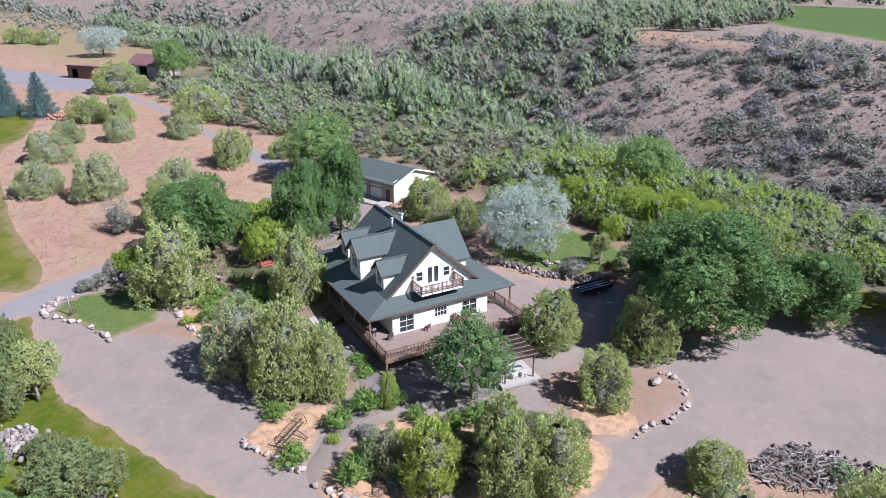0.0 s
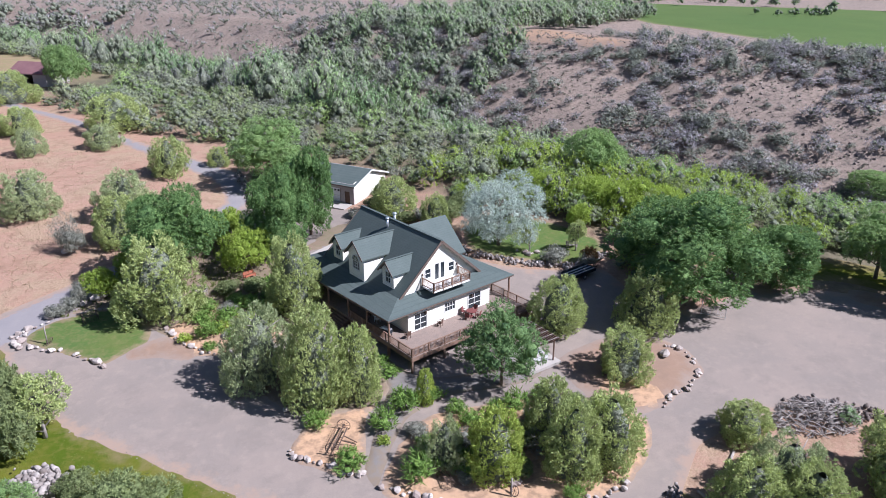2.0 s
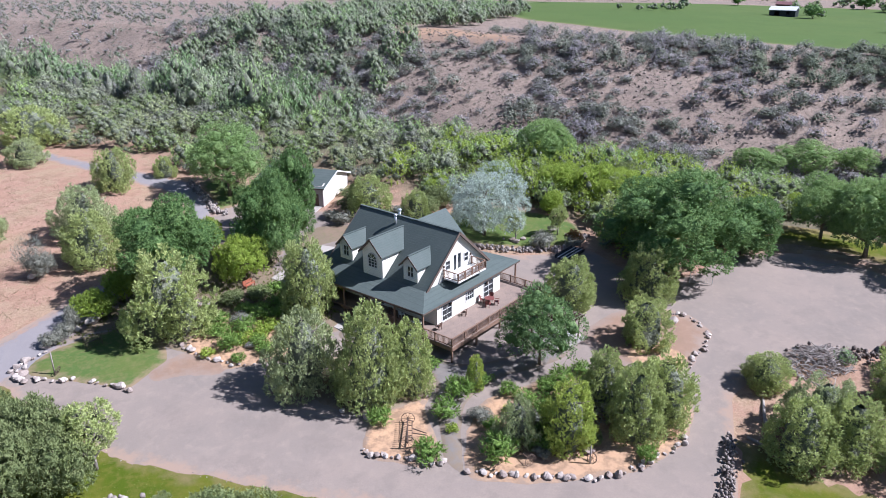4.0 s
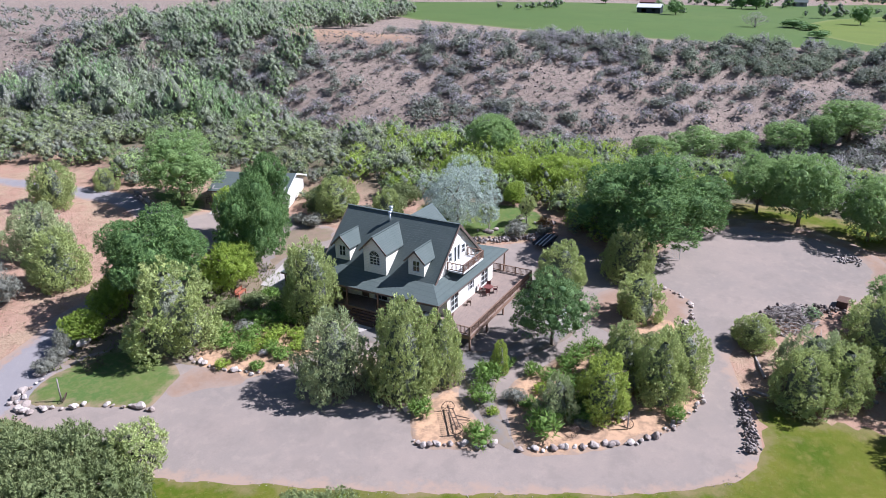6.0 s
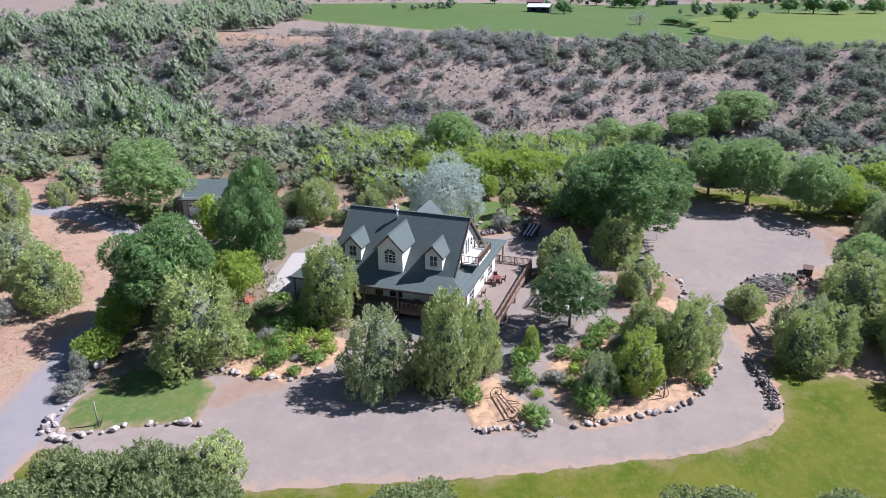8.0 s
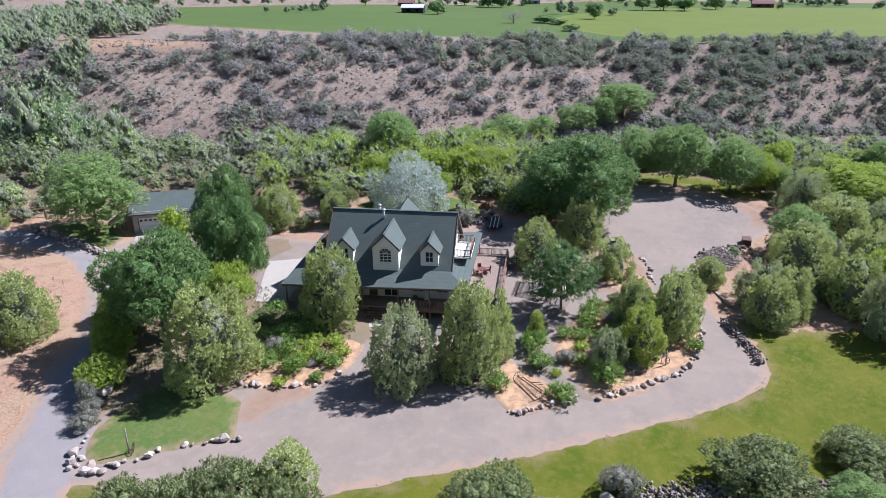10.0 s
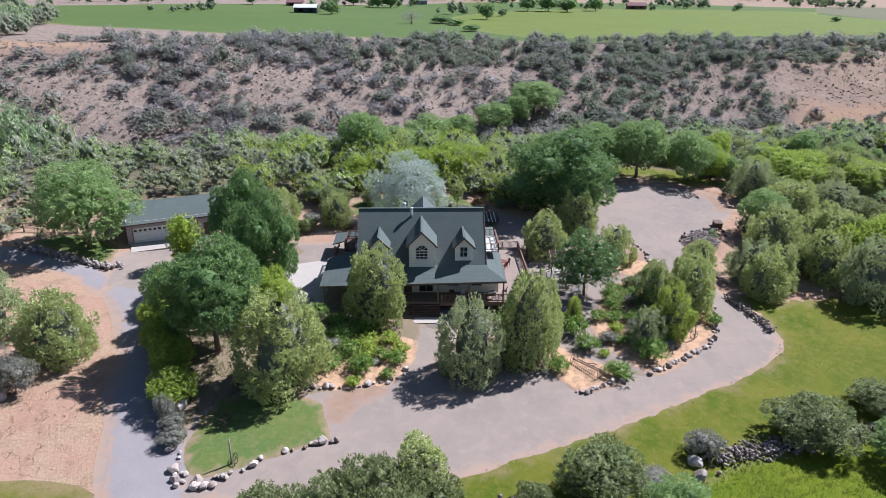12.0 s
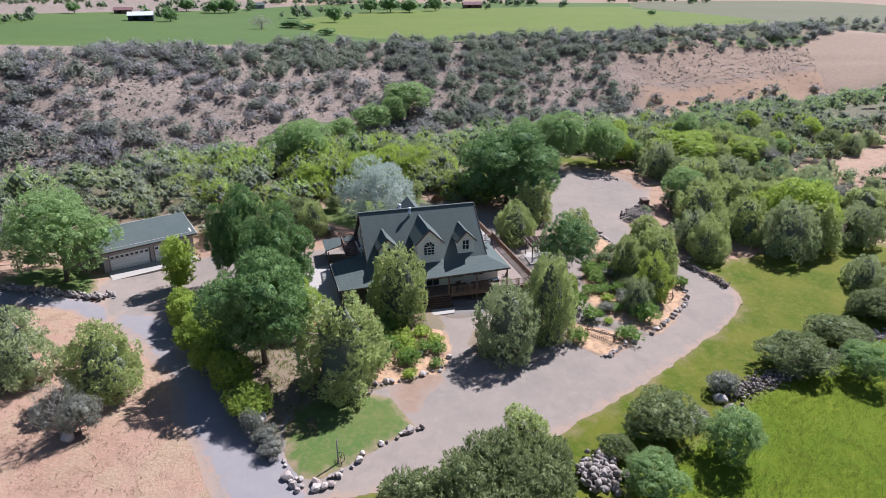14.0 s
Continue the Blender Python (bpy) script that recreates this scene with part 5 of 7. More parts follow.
scatter("bench_thicket", "scrubby oak and sage thicket along the bench edge", "shrub", BENCHBRUSH, hillside_spots(1200, 7, 66, 150, -330, 120, 1.2, 3.5, near_bench, 1.5, 0.8), 100, 0.125, 0.062, 25, (0.65, 1.05), 7, 0.58, 5, 0.26, 0.3)
scatter("bench_sage", "grey brush among the thicket", "shrub", SAGE, hillside_spots(560, 8, 66, 150, -320, 120, 0.9, 2.6, near_bench, 1.5, 0.8), 54, 0.18, 0.075, 26, (0.7, 1.2), 6, 0.55, 5, 0.3, 0.55)
scatter("bench_willows", "yellow-green willow thicket below the back lawn", "shrub", FRESH, hillside_spots(330, 18, 70, 122, -80, 100, 1.1, 2.9, lambda u, v, x, y: near_bench(u, v, x, y) * (1.0 if -62 < v < -30 else 0.3 if v < -12 else 0.08), 1.4, 0.8), 110, 0.12, 0.062, 36, (0.8, 1.35), 9, 0.5, 6, 0.26, 0.4)
scatter("far_wood", "grey-green woods beyond the barn and along the valley head", "tree", HILLBRUSH, hillside_spots(520, 19, 150, 300, -900, -480, 2.6, 6.0, lambda u, v, x, y: 1.0 if 150 < u < 285 else 0.3, 1.2), 18, 0.3, 0.13, 37, (0.7, 1.2), 5, 0.82, 3)
scatter("rim_trees", "dark junipers along the plateau rim", "tree", HILLBRUSH, hillside_spots(260, 9, 225, 332, -120, 440, 1.4, 3.9, lambda u, v, x, y: (1.0 if 64 < u - foot_of(v) < 86 else 0.0) * max(0.0, min(1.0, 0.5 + 2.2 * noise.noise((x * 0.045, y * 0.045, 3))))), 66, 0.2, 0.1, 27, (0.7, 1.05), 6, 0.55, 5, 0.28, 0.4)
scatter("east_brush", "low brush on the sandy flat past the turnaround", "shrub", THICKET, hillside_spots(150, 61, 20, 92, -10, 110, 0.8, 2.2, east_flat, 1.5, 1.0), 76, 0.18, 0.09, 62, (0.8, 1.2), 8, 0.5, 6, 0.3, 0.4)
scatter("hill_bunchgrass", "pale bunchgrass hummocks and small stones over the sandy hillside", "grass", BUNCHGRASS, hillside_spots(9500, 54, 190, 330, -330, 400, 0.28, 0.85, lambda u, v, x, y: (1.0 if u > foot_of(v) else 0.0) * (1.0 if noise.noise((x * 0.05, y * 0.05, 5)) > -0.2 else 0.35), 1.6), 5, 0.6, 0.3, 55, (0.4, 0.7), 0, 0.9, 3)
EAST_KINDS = ["field_juniper", "grey_juniper", "bush", "field_juniper", "bush", "grove_tree", "grey_juniper", "sage"]
for i, (x, y, r) in enumerate(hillside_spots(62, 63, 24, 90, -8, 100, 2.2, 4.6, east_flat, 1.3, 0.7)):
    planted(EAST_KINDS[i % 8], i, x, y, r * (1.95 if i % 8 not in (2, 4, 7) else 1.15), r * (0.6 if i % 8 == 7 else 0.9), i * 37)
BELT_KINDS = ["shrub", "willow", "bush", "field_juniper", "grey_juniper", "shrub", "bush", "field_juniper"]
for i, (x, y, r) in enumerate(hillside_spots(64, 64, 70, 100, -70, 95, 1.8, 3.7, near_bench, 1.2, 0.7)):
    planted(BELT_KINDS[i % 8], i, x, y, r * 1.65, r, i * 41)


# ---- house ----
HOUSE = Matrix.Translation((-4.725, 78.27, 0)) @ Matrix.Rotation(math.atan2(-0.8745, 0.485), 4, "Z")
house = empty("house", HOUSE, "cream one-and-a-half storey house with a green-grey shingle roof and dormers", "house")
RIDGE, EAVE, HALF = 11.7, 6.25, 6.05
SLOPE = (RIDGE - EAVE) / HALF


def gable_top(half, z_eave, z_ridge):
    return [(-half, z_eave), (0.0, z_ridge), (half, z_eave)]


flat = lambda z: [(-50.0, z), (50.0, z)]
# lower storey
Build().wall(-6, 6, 0.6, flat(5.6), [(-5.2, -3.4, 2.85, 4.9), (-0.9, 0.7, 3.7, 4.9), (2.6, 4.6, 2.85, 4.9)], lambda s, z, d: (9.4 - d, s, z), 0.2).part("wall", SIDING, house, "cream lap siding in full sun")
Build().wall(-8, 9.2, 0.6, [(-9, 6.1), (-8, 6.15), (7.4, 6.15), (9.3, 5.6)], [(-6.4, -4.8, 3.6, 4.9), (-2.2, -1.2, 2.85, 4.9), (-0.4, 1.4, 2.85, 4.9), (3.0, 4.6, 3.6, 4.9), (6.0, 7.4, 3.6, 4.9)], lambda s, z, d: (s, -6 + d, z), 0.2).part("wall", SIDING, house)
Build().wall(-8, 9.2, 0.6, [(-9, 6.1), (-8, 6.15), (7.4, 6.15), (9.3, 5.6)], [(4.6, 6.2, 3.6, 4.9)], lambda s, z, d: (s, 6 - d, z), 0.2).part("wall", SIDING, house)
Build().wall(-5.8, 5.8, 0.6, flat(6.3), [(-3.0, -1.6, 3.6, 4.9), (1.0, 2.0, 2.85, 4.9)], lambda s, z, d: (-8 + d, s, z), 0.2).part("wall", SIDING, house)
# gables of the upper storey
GABLE = [(-HALF, EAVE - 0.05), (0.0, RIDGE - 0.25), (HALF, EAVE - 0.05)]
Build().wall(-5.9, 5.9, 6.2, GABLE, [(-2.15, -1.25, 7.45, 8.65), (-0.75, 0.75, 6.95, 9.0), (1.25, 2.15, 7.45, 8.65)], lambda s, z, d: (7.45 - d, s, z), 0.2).part("gable_wall", SIDING, house, "cream gable with french doors")
Build().wall(-5.9, 5.9, 6.2, GABLE, [(-0.75, 0.75, 6.95, 9.0), (1.25, 2.15, 7.45, 8.65)], lambda s, z, d: (-7.45 + d, s, z), 0.2).part("gable_wall", SIDING, house)


def roof_pair(name, x0, x1, half, z_ridge, drop, thick=0.16, mat=SHINGLE, parent=None, along="x", at=0.0):
    """Two roof slopes meeting at a ridge along x, or along y at that x."""
    for s in (-1, 1):
        z = z_ridge - drop
        c = [(x0, s * half, z), (x1, s * half, z), (x1, 0, z_ridge), (x0, 0, z_ridge)]
        if along == "y":
            c = [(at + p[1], p[0], p[2]) for p in c]
        Build().slab(c, thick).part(name, mat, parent or house)


roof_pair("roof", -7.85, 7.85, 6.3, RIDGE, 6.3 * SLOPE)
Build().bar((-7.9, 0, RIDGE + 0.02), (7.9, 0, RIDGE + 0.02), 0.34, 0.07).part("ridge_cap", SHINGLE, house)
for x in (7.88, -7.88):
    for s in (-1, 1):
        Build().bar((x, 0, RIDGE - 0.12), (x, s * 6.3, RIDGE - 6.3 * SLOPE - 0.12), 0.06, 0.3).part("rake_board", FASCIA, house)
# the low skirt roof that runs all the way round
IN = [(-7.6, -6.0, 6.42), (7.6, -6.0, 6.42), (7.6, 6.0, 6.42), (-7.6, 6.0, 6.42)]
OUT = [(-12.0, -9.1, 5.15), (10.0, -9.05, 5.6), (10.05, 9.3, 5.75), (-12.0, 8.6, 5.2)]
for i in range(4):
    j = (i + 1) % 4
    if i == 3:
        mid = [(-12.0, 4.3, 5.19), (-12.0, -0.6, 5.17), (-7.6, -0.6, 6.42), (-7.6, 4.3, 6.42)]
        Build().slab([OUT[3], mid[0], mid[3], IN[3]], 0.14).part("porch_roof", SHINGLE, house)
        Build().slab([mid[1], OUT[0], IN[0], mid[2]], 0.14).part("porch_roof", SHINGLE, house)
        Build().bar((-12.0, 8.6, 5.07), (-12.0, 4.3, 5.06), 0.05, 0.22).part("gutter", TRIM, house)
        Build().bar((-12.0, -0.6, 5.04), (-12.0, -9.1, 5.02), 0.05, 0.22).part("gutter", TRIM, house)
        continue
    Build().slab([OUT[i], OUT[j], IN[j], IN[i]], 0.14).part("porch_roof", SHINGLE, house)
    p, q = Vector(OUT[i]), Vector(OUT[j])
    Build().bar(p + Vector((0, 0, -0.13)), q + Vector((0, 0, -0.13)), 0.05, 0.13 if i == 1 else 0.22).part("gutter", FASCIA, house)


def window(parent, place, w, h, panes=(2, 2), arch=False, sill=True, white=TRIM):
    """A window: frame bars and glass set back in its opening; place(s, z, d), d outward."""
    o, c = w / 2 + 0.04, w / 2 - 0.08
    rings = [[place(s, z, d) for s, z in ring] for d in (-0.08, 0.035) for ring in (((-o, -0.04), (o, -0.04), (o, h + 0.04), (-o, h + 0.04)), ((-c, 0.08), (c, 0.08), (c, h - 0.08), (-c, h - 0.08)))]
    v = [p for ring in rings for p in ring]
    f = [(a + i, a + (i + 1) % 4, b + (i + 1) % 4, b + i) for a, b in ((0, 4), (8, 12), (0, 8), (4, 12)) for i in range(4)]
    win = Build().add(v, f).part("window", white, parent)
    for i in range(1, panes[0]):
        s = -w / 2 + w * i / panes[0]
        Build().bar(place(s, 0.05, -0.02), place(s, h - 0.05, -0.02), 0.055).part("glazing_bar", white, win)
    for i in range(1, panes[1]):
        z = h * i / panes[1]
        Build().bar(place(-w / 2 + 0.05, z, -0.024), place(w / 2 - 0.05, z, -0.024), 0.05).part("glazing_bar", white, win)
    Build().add([place(-w / 2 + 0.02, 0.02, -0.06), place(w / 2 - 0.02, 0.02, -0.06), place(w / 2 - 0.02, h - 0.02, -0.06), place(-w / 2 + 0.02, h - 0.02, -0.06),
                 place(-w / 2 + 0.02, 0.02, -0.08), place(w / 2 - 0.02, 0.02, -0.08), place(w / 2 - 0.02, h - 0.02, -0.08), place(-w / 2 + 0.02, h - 0.02, -0.08)],
                [(0, 1, 2, 3), (7, 6, 5, 4), (0, 4, 5, 1), (1, 5, 6, 2), (2, 6, 7, 3), (3, 7, 4, 0)]).part("pane", GLASS, win)
    return win


def facing_x(x, side, y, z):
    return lambda s, t, d: (x + side * d, y + s, z + t)


def facing_y(y, side, x, z):
    return lambda s, t, d: (x + s, y + side * d, z + t)


window(house, facing_x(9.4, 1, -4.3, 2.85), 1.8, 2.05, (2, 3))
window(house, facing_x(9.4, 1, -0.1, 3.7), 1.6, 1.2, (4, 2))
window(house, facing_x(9.4, 1, 3.6, 2.85), 2.0, 2.05, (2, 3))
window(house, facing_x(7.45, 1, -1.7, 7.45), 0.9, 1.2, (1, 2))
window(house, facing_x(7.45, 1, 0.0, 6.95), 1.5, 2.05, (2, 1))
Build().box(7.4, -0.14, 7.0, 7.47, 0.14, 8.95).part("door_stile", TRIM, house)
window(house, facing_x(7.45, 1, 1.7, 7.45), 0.9, 1.2, (1, 2))
window(house, facing_x(-7.45, -1, 0.0, 6.95), 1.5, 2.05, (2, 1))
window(house, facing_x(-7.45, -1, 1.7, 7.45), 0.9, 1.2, (1, 2))
window(house, facing_x(-8, -1, -2.3, 3.6), 1.4, 1.3)
window(house, facing_x(-8, -1, 1.5, 2.85), 1.0, 2.05, (1, 2))
for x, w, z, h in ((-5.6, 1.6, 3.6, 1.3), (0.5, 1.8, 2.85, 2.05), (3.8, 1.6, 3.6, 1.3), (6.7, 1.4, 3.6, 1.3)):
    window(house, facing_y(-6, -1, x, z), w, h)
window(house, facing_y(6, 1, 5.4, 3.6), 1.6, 1.3)
Build().box(-2.2, -6.02, 2.85, -1.2, -5.9, 4.9).part("door", DARKWOOD, house, "dark green front door")


def dormer(x, front, half, z_ridge, base, glass_w, glass_h, sill_z, arched):
    """A gabled dormer on the front slope: face, cheeks, roof and window."""
    d = empty("dormer", Matrix.Identity(4), "", "")
    d.parent = house
    z_eave = z_ridge - half * 1.0
    back = -(RIDGE - z_eave) / SLOPE
    gw = glass_w / 2
    Build().wall(-half, half, base, gable_top(half, z_eave - 0.06, z_ridge - 0.16), [(-gw, gw, sill_z, sill_z + glass_h)], lambda s, z, e: (x + s, front + e, z), 0.16).part("face", SIDING, d)
    for s in (-1, 1):
        y_foot = -(RIDGE - base) / SLOPE
        b = Build()
        x0, x1 = x + s * half, x + s * (half - 0.14)
        pts = [(front + 0.16, base), (front + 0.16, z_eave), (back, z_eave)]
        v = [(xx, y, z) for xx in (x0, x1) for y, z in pts]
        b.add(v, [(0, 1, 2), (5, 4, 3), (0, 3, 4, 1), (1, 4, 5, 2), (2, 5, 3, 0)]).part("cheek", SIDING, d)
        over = half + 0.32
        c = [(x + s * over, front - 0.4, z_ridge - over), (x, front - 0.4, z_ridge), (x, -(RIDGE - z_ridge) / SLOPE, z_ridge), (x + s * over, -(RIDGE - z_ridge + over) / SLOPE, z_ridge - over)]
        Build().slab(c, 0.13).part("roof", SHINGLE, d)
        Build().bar((x, front - 0.42, z_ridge - 0.1), (x + s * over, front - 0.42, z_ridge - over - 0.1), 0.05, 0.2).part("rake_board", FASCIA, d)
    Build().bar((x, front - 0.4, z_ridge + 0.02), (x, -(RIDGE - z_ridge) / SLOPE, z_ridge + 0.02), 0.26, 0.05).part("ridge_cap", SHINGLE, d)
    win = window(d, facing_y(front, -1, x, sill_z), glass_w, glass_h, (3, 3) if arched else (2, 2))
    if arched:
        ring = [(x + math.cos(a) * gw, front - 0.05, sill_z + glass_h + math.sin(a) * gw * 0.95) for a in np.linspace(0, math.pi, 13)]
        fan = Build().add(ring + [(p[0], p[1] + 0.03, p[2]) for p in ring], [tuple(range(13)), tuple(range(25, 12, -1))] + [(i, i + 1, i + 14, i + 13) for i in range(12)] + [(12, 0, 13, 25)])
        fan.part("pane", GLASS, win)
        arc = Build()
        for p, q in zip(ring, ring[1:]):
            arc.bar((p[0], front - 0.07, p[2]), (q[0], front - 0.07, q[2]), 0.09)
        for a in (0.25, 0.5, 0.75):
            arc.bar((x, front - 0.06, sill_z + glass_h), (x + math.cos(a * math.pi) * gw, front - 0.06, sill_z + glass_h + math.sin(a * math.pi) * gw * 0.95), 0.045)
        arc.bar((x - gw, front - 0.07, sill_z + glass_h), (x + gw, front - 0.07, sill_z + glass_h), 0.07)
        arc.part("arch", TRIM, win)
    return d


dormer(0.0, -6.25, 1.55, 10.95, 6.3, 1.5, 1.15, 7.3, True)
dormer(5.1, -5.45, 1.05, 9.92, 6.6, 1.0, 1.4, 7.2, False)
dormer(-5.2, -5.45, 1.05, 9.92, 6.6, 1.0, 1.4, 7.2, False)
# rear cross gable
roof_pair("rear_roof", 0.4, 6.9, 3.9, 11.15, 3.7, along="y", at=0.2)
Build().wall(-3.5, 3.5, 6.2, gable_top(3.5, 7.7, 10.95), [(-0.8, 0.8, 7.4, 8.7)], lambda s, z, d: (0.2 + s, 6.5 - d, z), 0.2).part("gable_wall", SIDING, house)
for s in (-1, 1):
    Build().box(0.2 + s * 3.5 - 0.1, 4.0, 6.3, 0.2 + s * 3.5 + 0.1, 6.3, 7.6).part("wall", SIDING, house)
window(house, facing_y(6.5, 1, 0.2, 7.4), 1.6, 1.3)
# flues on the roof
Build().tube([(-1.26, -0.84, 10.6), (-1.26, -0.84, 11.9)], [0.14, 0.14], 10).tube([(-1.26, -0.84, 11.9), (-1.26, -0.84, 12.1)], [0.24, 0.2], 10).part("flue", METAL, house, "galvanised flue pipe", True)
Build().tube([(-2.2, 0.9, 10.4), (-2.2, 0.9, 11.9)], [0.17, 0.17], 10).tube([(-2.2, 0.9, 11.9), (-2.2, 0.9, 12.1)], [0.28, 0.24], 10).part("flue", METAL, house, "galvanised flue pipe", True)


# ---- deck, porch and balcony ----
def railing(parent, p, q, z, height=0.95, gap=0.16, mat=REDWOOD, posts=2.2):
    """Posts, two rails and balusters from p to q (x, y)."""
    p, q = Vector((*p, z)), Vector((*q, z))
    n = max(1, round((q - p).length / posts))
    for i in range(n + 1):
        e = p.lerp(q, i / n)
        Build().box(e.x - 0.06, e.y - 0.06, z - 0.2, e.x + 0.06, e.y + 0.06, z + height + 0.06).part("post", mat, parent)
    up = Vector((0, 0, 1))
    Build().bar(p + up * height, q + up * height, 0.14, 0.06).part("handrail", mat, parent)
    Build().bar(p + up * 0.12, q + up * 0.12, 0.05, 0.09).part("bottom_rail", mat, parent)
    m = int((q - p).length / gap)
    first = None
    for i in range(1, m):
        e = p.lerp(q, i / m)
        if first is None:
            first = ob = Build().bar(up * 0.15, up * (height - 0.03), 0.045).part("baluster", mat, parent)
        else:
            ob = new("baluster", first.data)
            ob.parent = parent
        ob.location = e


deck = empty("deck", HOUSE, "raised redwood deck wrapping the house", "deck")
Build().box(9.4, -8.8, 2.62, 13.7, 8.6, 2.8).box(-3.0, -8.8, 2.62, 9.4, -6.0, 2.8).box(5.0, 6.0, 2.62, 9.4, 8.6, 2.8).part("deck_floor", DECKING, deck, "tan and reddish deck boards")
Build().bar((13.72, -8.8, 2.55), (13.72, 8.6, 2.55), 0.06, 0.42).part("rim_board", REDWOOD, deck)
Build().bar((-3.0, -8.82, 2.55), (13.7, -8.82, 2.55), 0.06, 0.42).part("rim_board", REDWOOD, deck)
Build().bar((5.0, 8.62, 2.55), (13.7, 8.62, 2.55), 0.06, 0.42).part("rim_board", REDWOOD, deck)
railing(deck, (13.62, -8.7), (13.62, 8.5), 2.8)
railing(deck, (13.62, -8.72), (2.3, -8.72), 2.8)
railing(deck, (13.62, 8.52), (5.0, 8.52), 2.8)
for x, y in ((13.6, -8.7), (13.6, -4.4), (13.6, 0.0), (13.6, 4.4), (13.6, 8.5), (9.4, -8.7), (5.0, -8.7), (1.5, -8.7), (9.4, 8.5), (5.0, 8.5)):
    Build().box(x - 0.09, y - 0.09, 0.2, x + 0.09, y + 0.09, 2.6).part("support_post", REDWOOD, deck)
for x, y, top in ((9.7, -8.75, 5.5), (5.6, -8.75, 5.45), (1.9, -8.75, 5.4), (-2.4, -8.75, 5.3), (-7.0, -8.75, 5.2), (-11.6, -8.75, 5.0), (9.7, 8.9, 5.6), (4.0, 8.8, 5.5), (-3.0, 8.6, 5.3), (-11.6, 8.3, 5.0), (-11.7, 0.0, 5.05), (-11.7, 4.2, 5.0), (-11.7, -4.4, 5.05)):
    b = Build().box(x - 0.08, y - 0.08, 1.0, x + 0.08, y + 0.08, top)
    b.part("porch_post", REDWOOD, deck)
for k in range(6):
    z = 2.62 - 0.19 * (k + 1)
    Build().box(-1.6, -9.15 - 0.3 * k, z - 0.4, 2.1, -8.85 - 0.3 * k, z + 0.19 - 0.02).part("step", DARKWOOD, deck)
Build().box(-8.0, -8.8, 2.5, -3.0, -6.0, 2.74).box(-11.8, -8.6, 2.45, -8.0, 8.4, 2.72).part("porch_floor", DECKING, deck)
railing(deck, (-11.7, 0.0), (-11.7, 8.3), 2.72, mat=DARKWOOD)
balcony = empty("balcony", HOUSE, "small balcony with a weathered brown railing on the gable", "balcony")
Build().box(7.45, -2.65, 6.72, 9.7, 2.65, 6.9).part("floor", TRIM, balcony, "pale balcony floor")
railing(balcony, (9.64, -2.6), (9.64, 2.6), 6.9, posts=1.4, mat=REDWOOD)
railing(balcony, (7.6, -2.6), (9.64, -2.6), 6.9, posts=2.0)
railing(balcony, (7.6, 2.6), (9.64, 2.6), 6.9, posts=2.0)
back_balcony = empty("balcony", HOUSE, "dark wooden balcony on the shaded gable", "balcony")
Build().box(-9.9, -0.5, 6.02, -7.45, 4.2, 6.2).part("floor", DARKWOOD, back_balcony)
railing(back_balcony, (-9.84, -0.4), (-9.84, 4.1), 6.2, mat=DARKWOOD)
railing(back_balcony, (-9.84, -0.4), (-7.6, -0.4), 6.2, mat=DARKWOOD)
railing(back_balcony, (-9.84, 4.1), (-7.6, 4.1), 6.2, mat=DARKWOOD)

# ---- garage ----
GARAGE = Matrix.Translation((-17.4, 118.0, 3.4)) @ Matrix.Rotation(math.atan2(-0.629, 0.777), 4, "Z")
garage = empty("garage", GARAGE, "long grey and white two-bay garage with a grey shingle roof", "garage")
GL, GD = 12.0, 9.6
Build().wall(0, GL, -0.6, flat(3.5), [(0.8, 5.9, 0.05, 2.55), (6.6, 9.3, 0.05, 2.55), (10.2, 11.2, 0.05, 2.2)], lambda s, z, d: (s, d, z), 0.2).part("wall", GREYSIDING, garage)
Build().box(0, GD - 0.2, -0.6, GL, GD, 3.5).part("wall", GREYSIDING, garage)
for x0, mat in ((0.0, GREYSIDING), (GL - 0.2, SIDING)):
    Build().wall(0.2, GD - 0.2, -0.6, [(0.0, 3.5), (GD / 2, 4.85), (GD, 3.5)], [], lambda s, z, d: (x0 + d, s, z), 0.2).part("gable_wall", mat, garage)
for s in (0, 1):
    y0, y1 = (-0.5, GD / 2) if s == 0 else (GD + 0.5, GD / 2)
    Build().slab([(-0.5, y0, 3.3), (GL + 0.5, y0, 3.3), (GL + 0.5, y1, 5.0), (-0.5, y1, 5.0)], 0.15).part("roof", SHINGLE, garage)
    Build().bar((GL + 0.52, y0, 3.2), (GL + 0.52, y1, 4.9), 0.05, 0.22).part("rake_board", TRIM, garage)
    Build().bar((-0.52, y0, 3.2), (-0.52, y1, 4.9), 0.05, 0.22).part("rake_board", FASCIA, garage)
    Build().bar((-0.5, y0, 3.21), (GL + 0.5, y0, 3.21), 0.06, 0.18).part("gutter", FASCIA, garage)
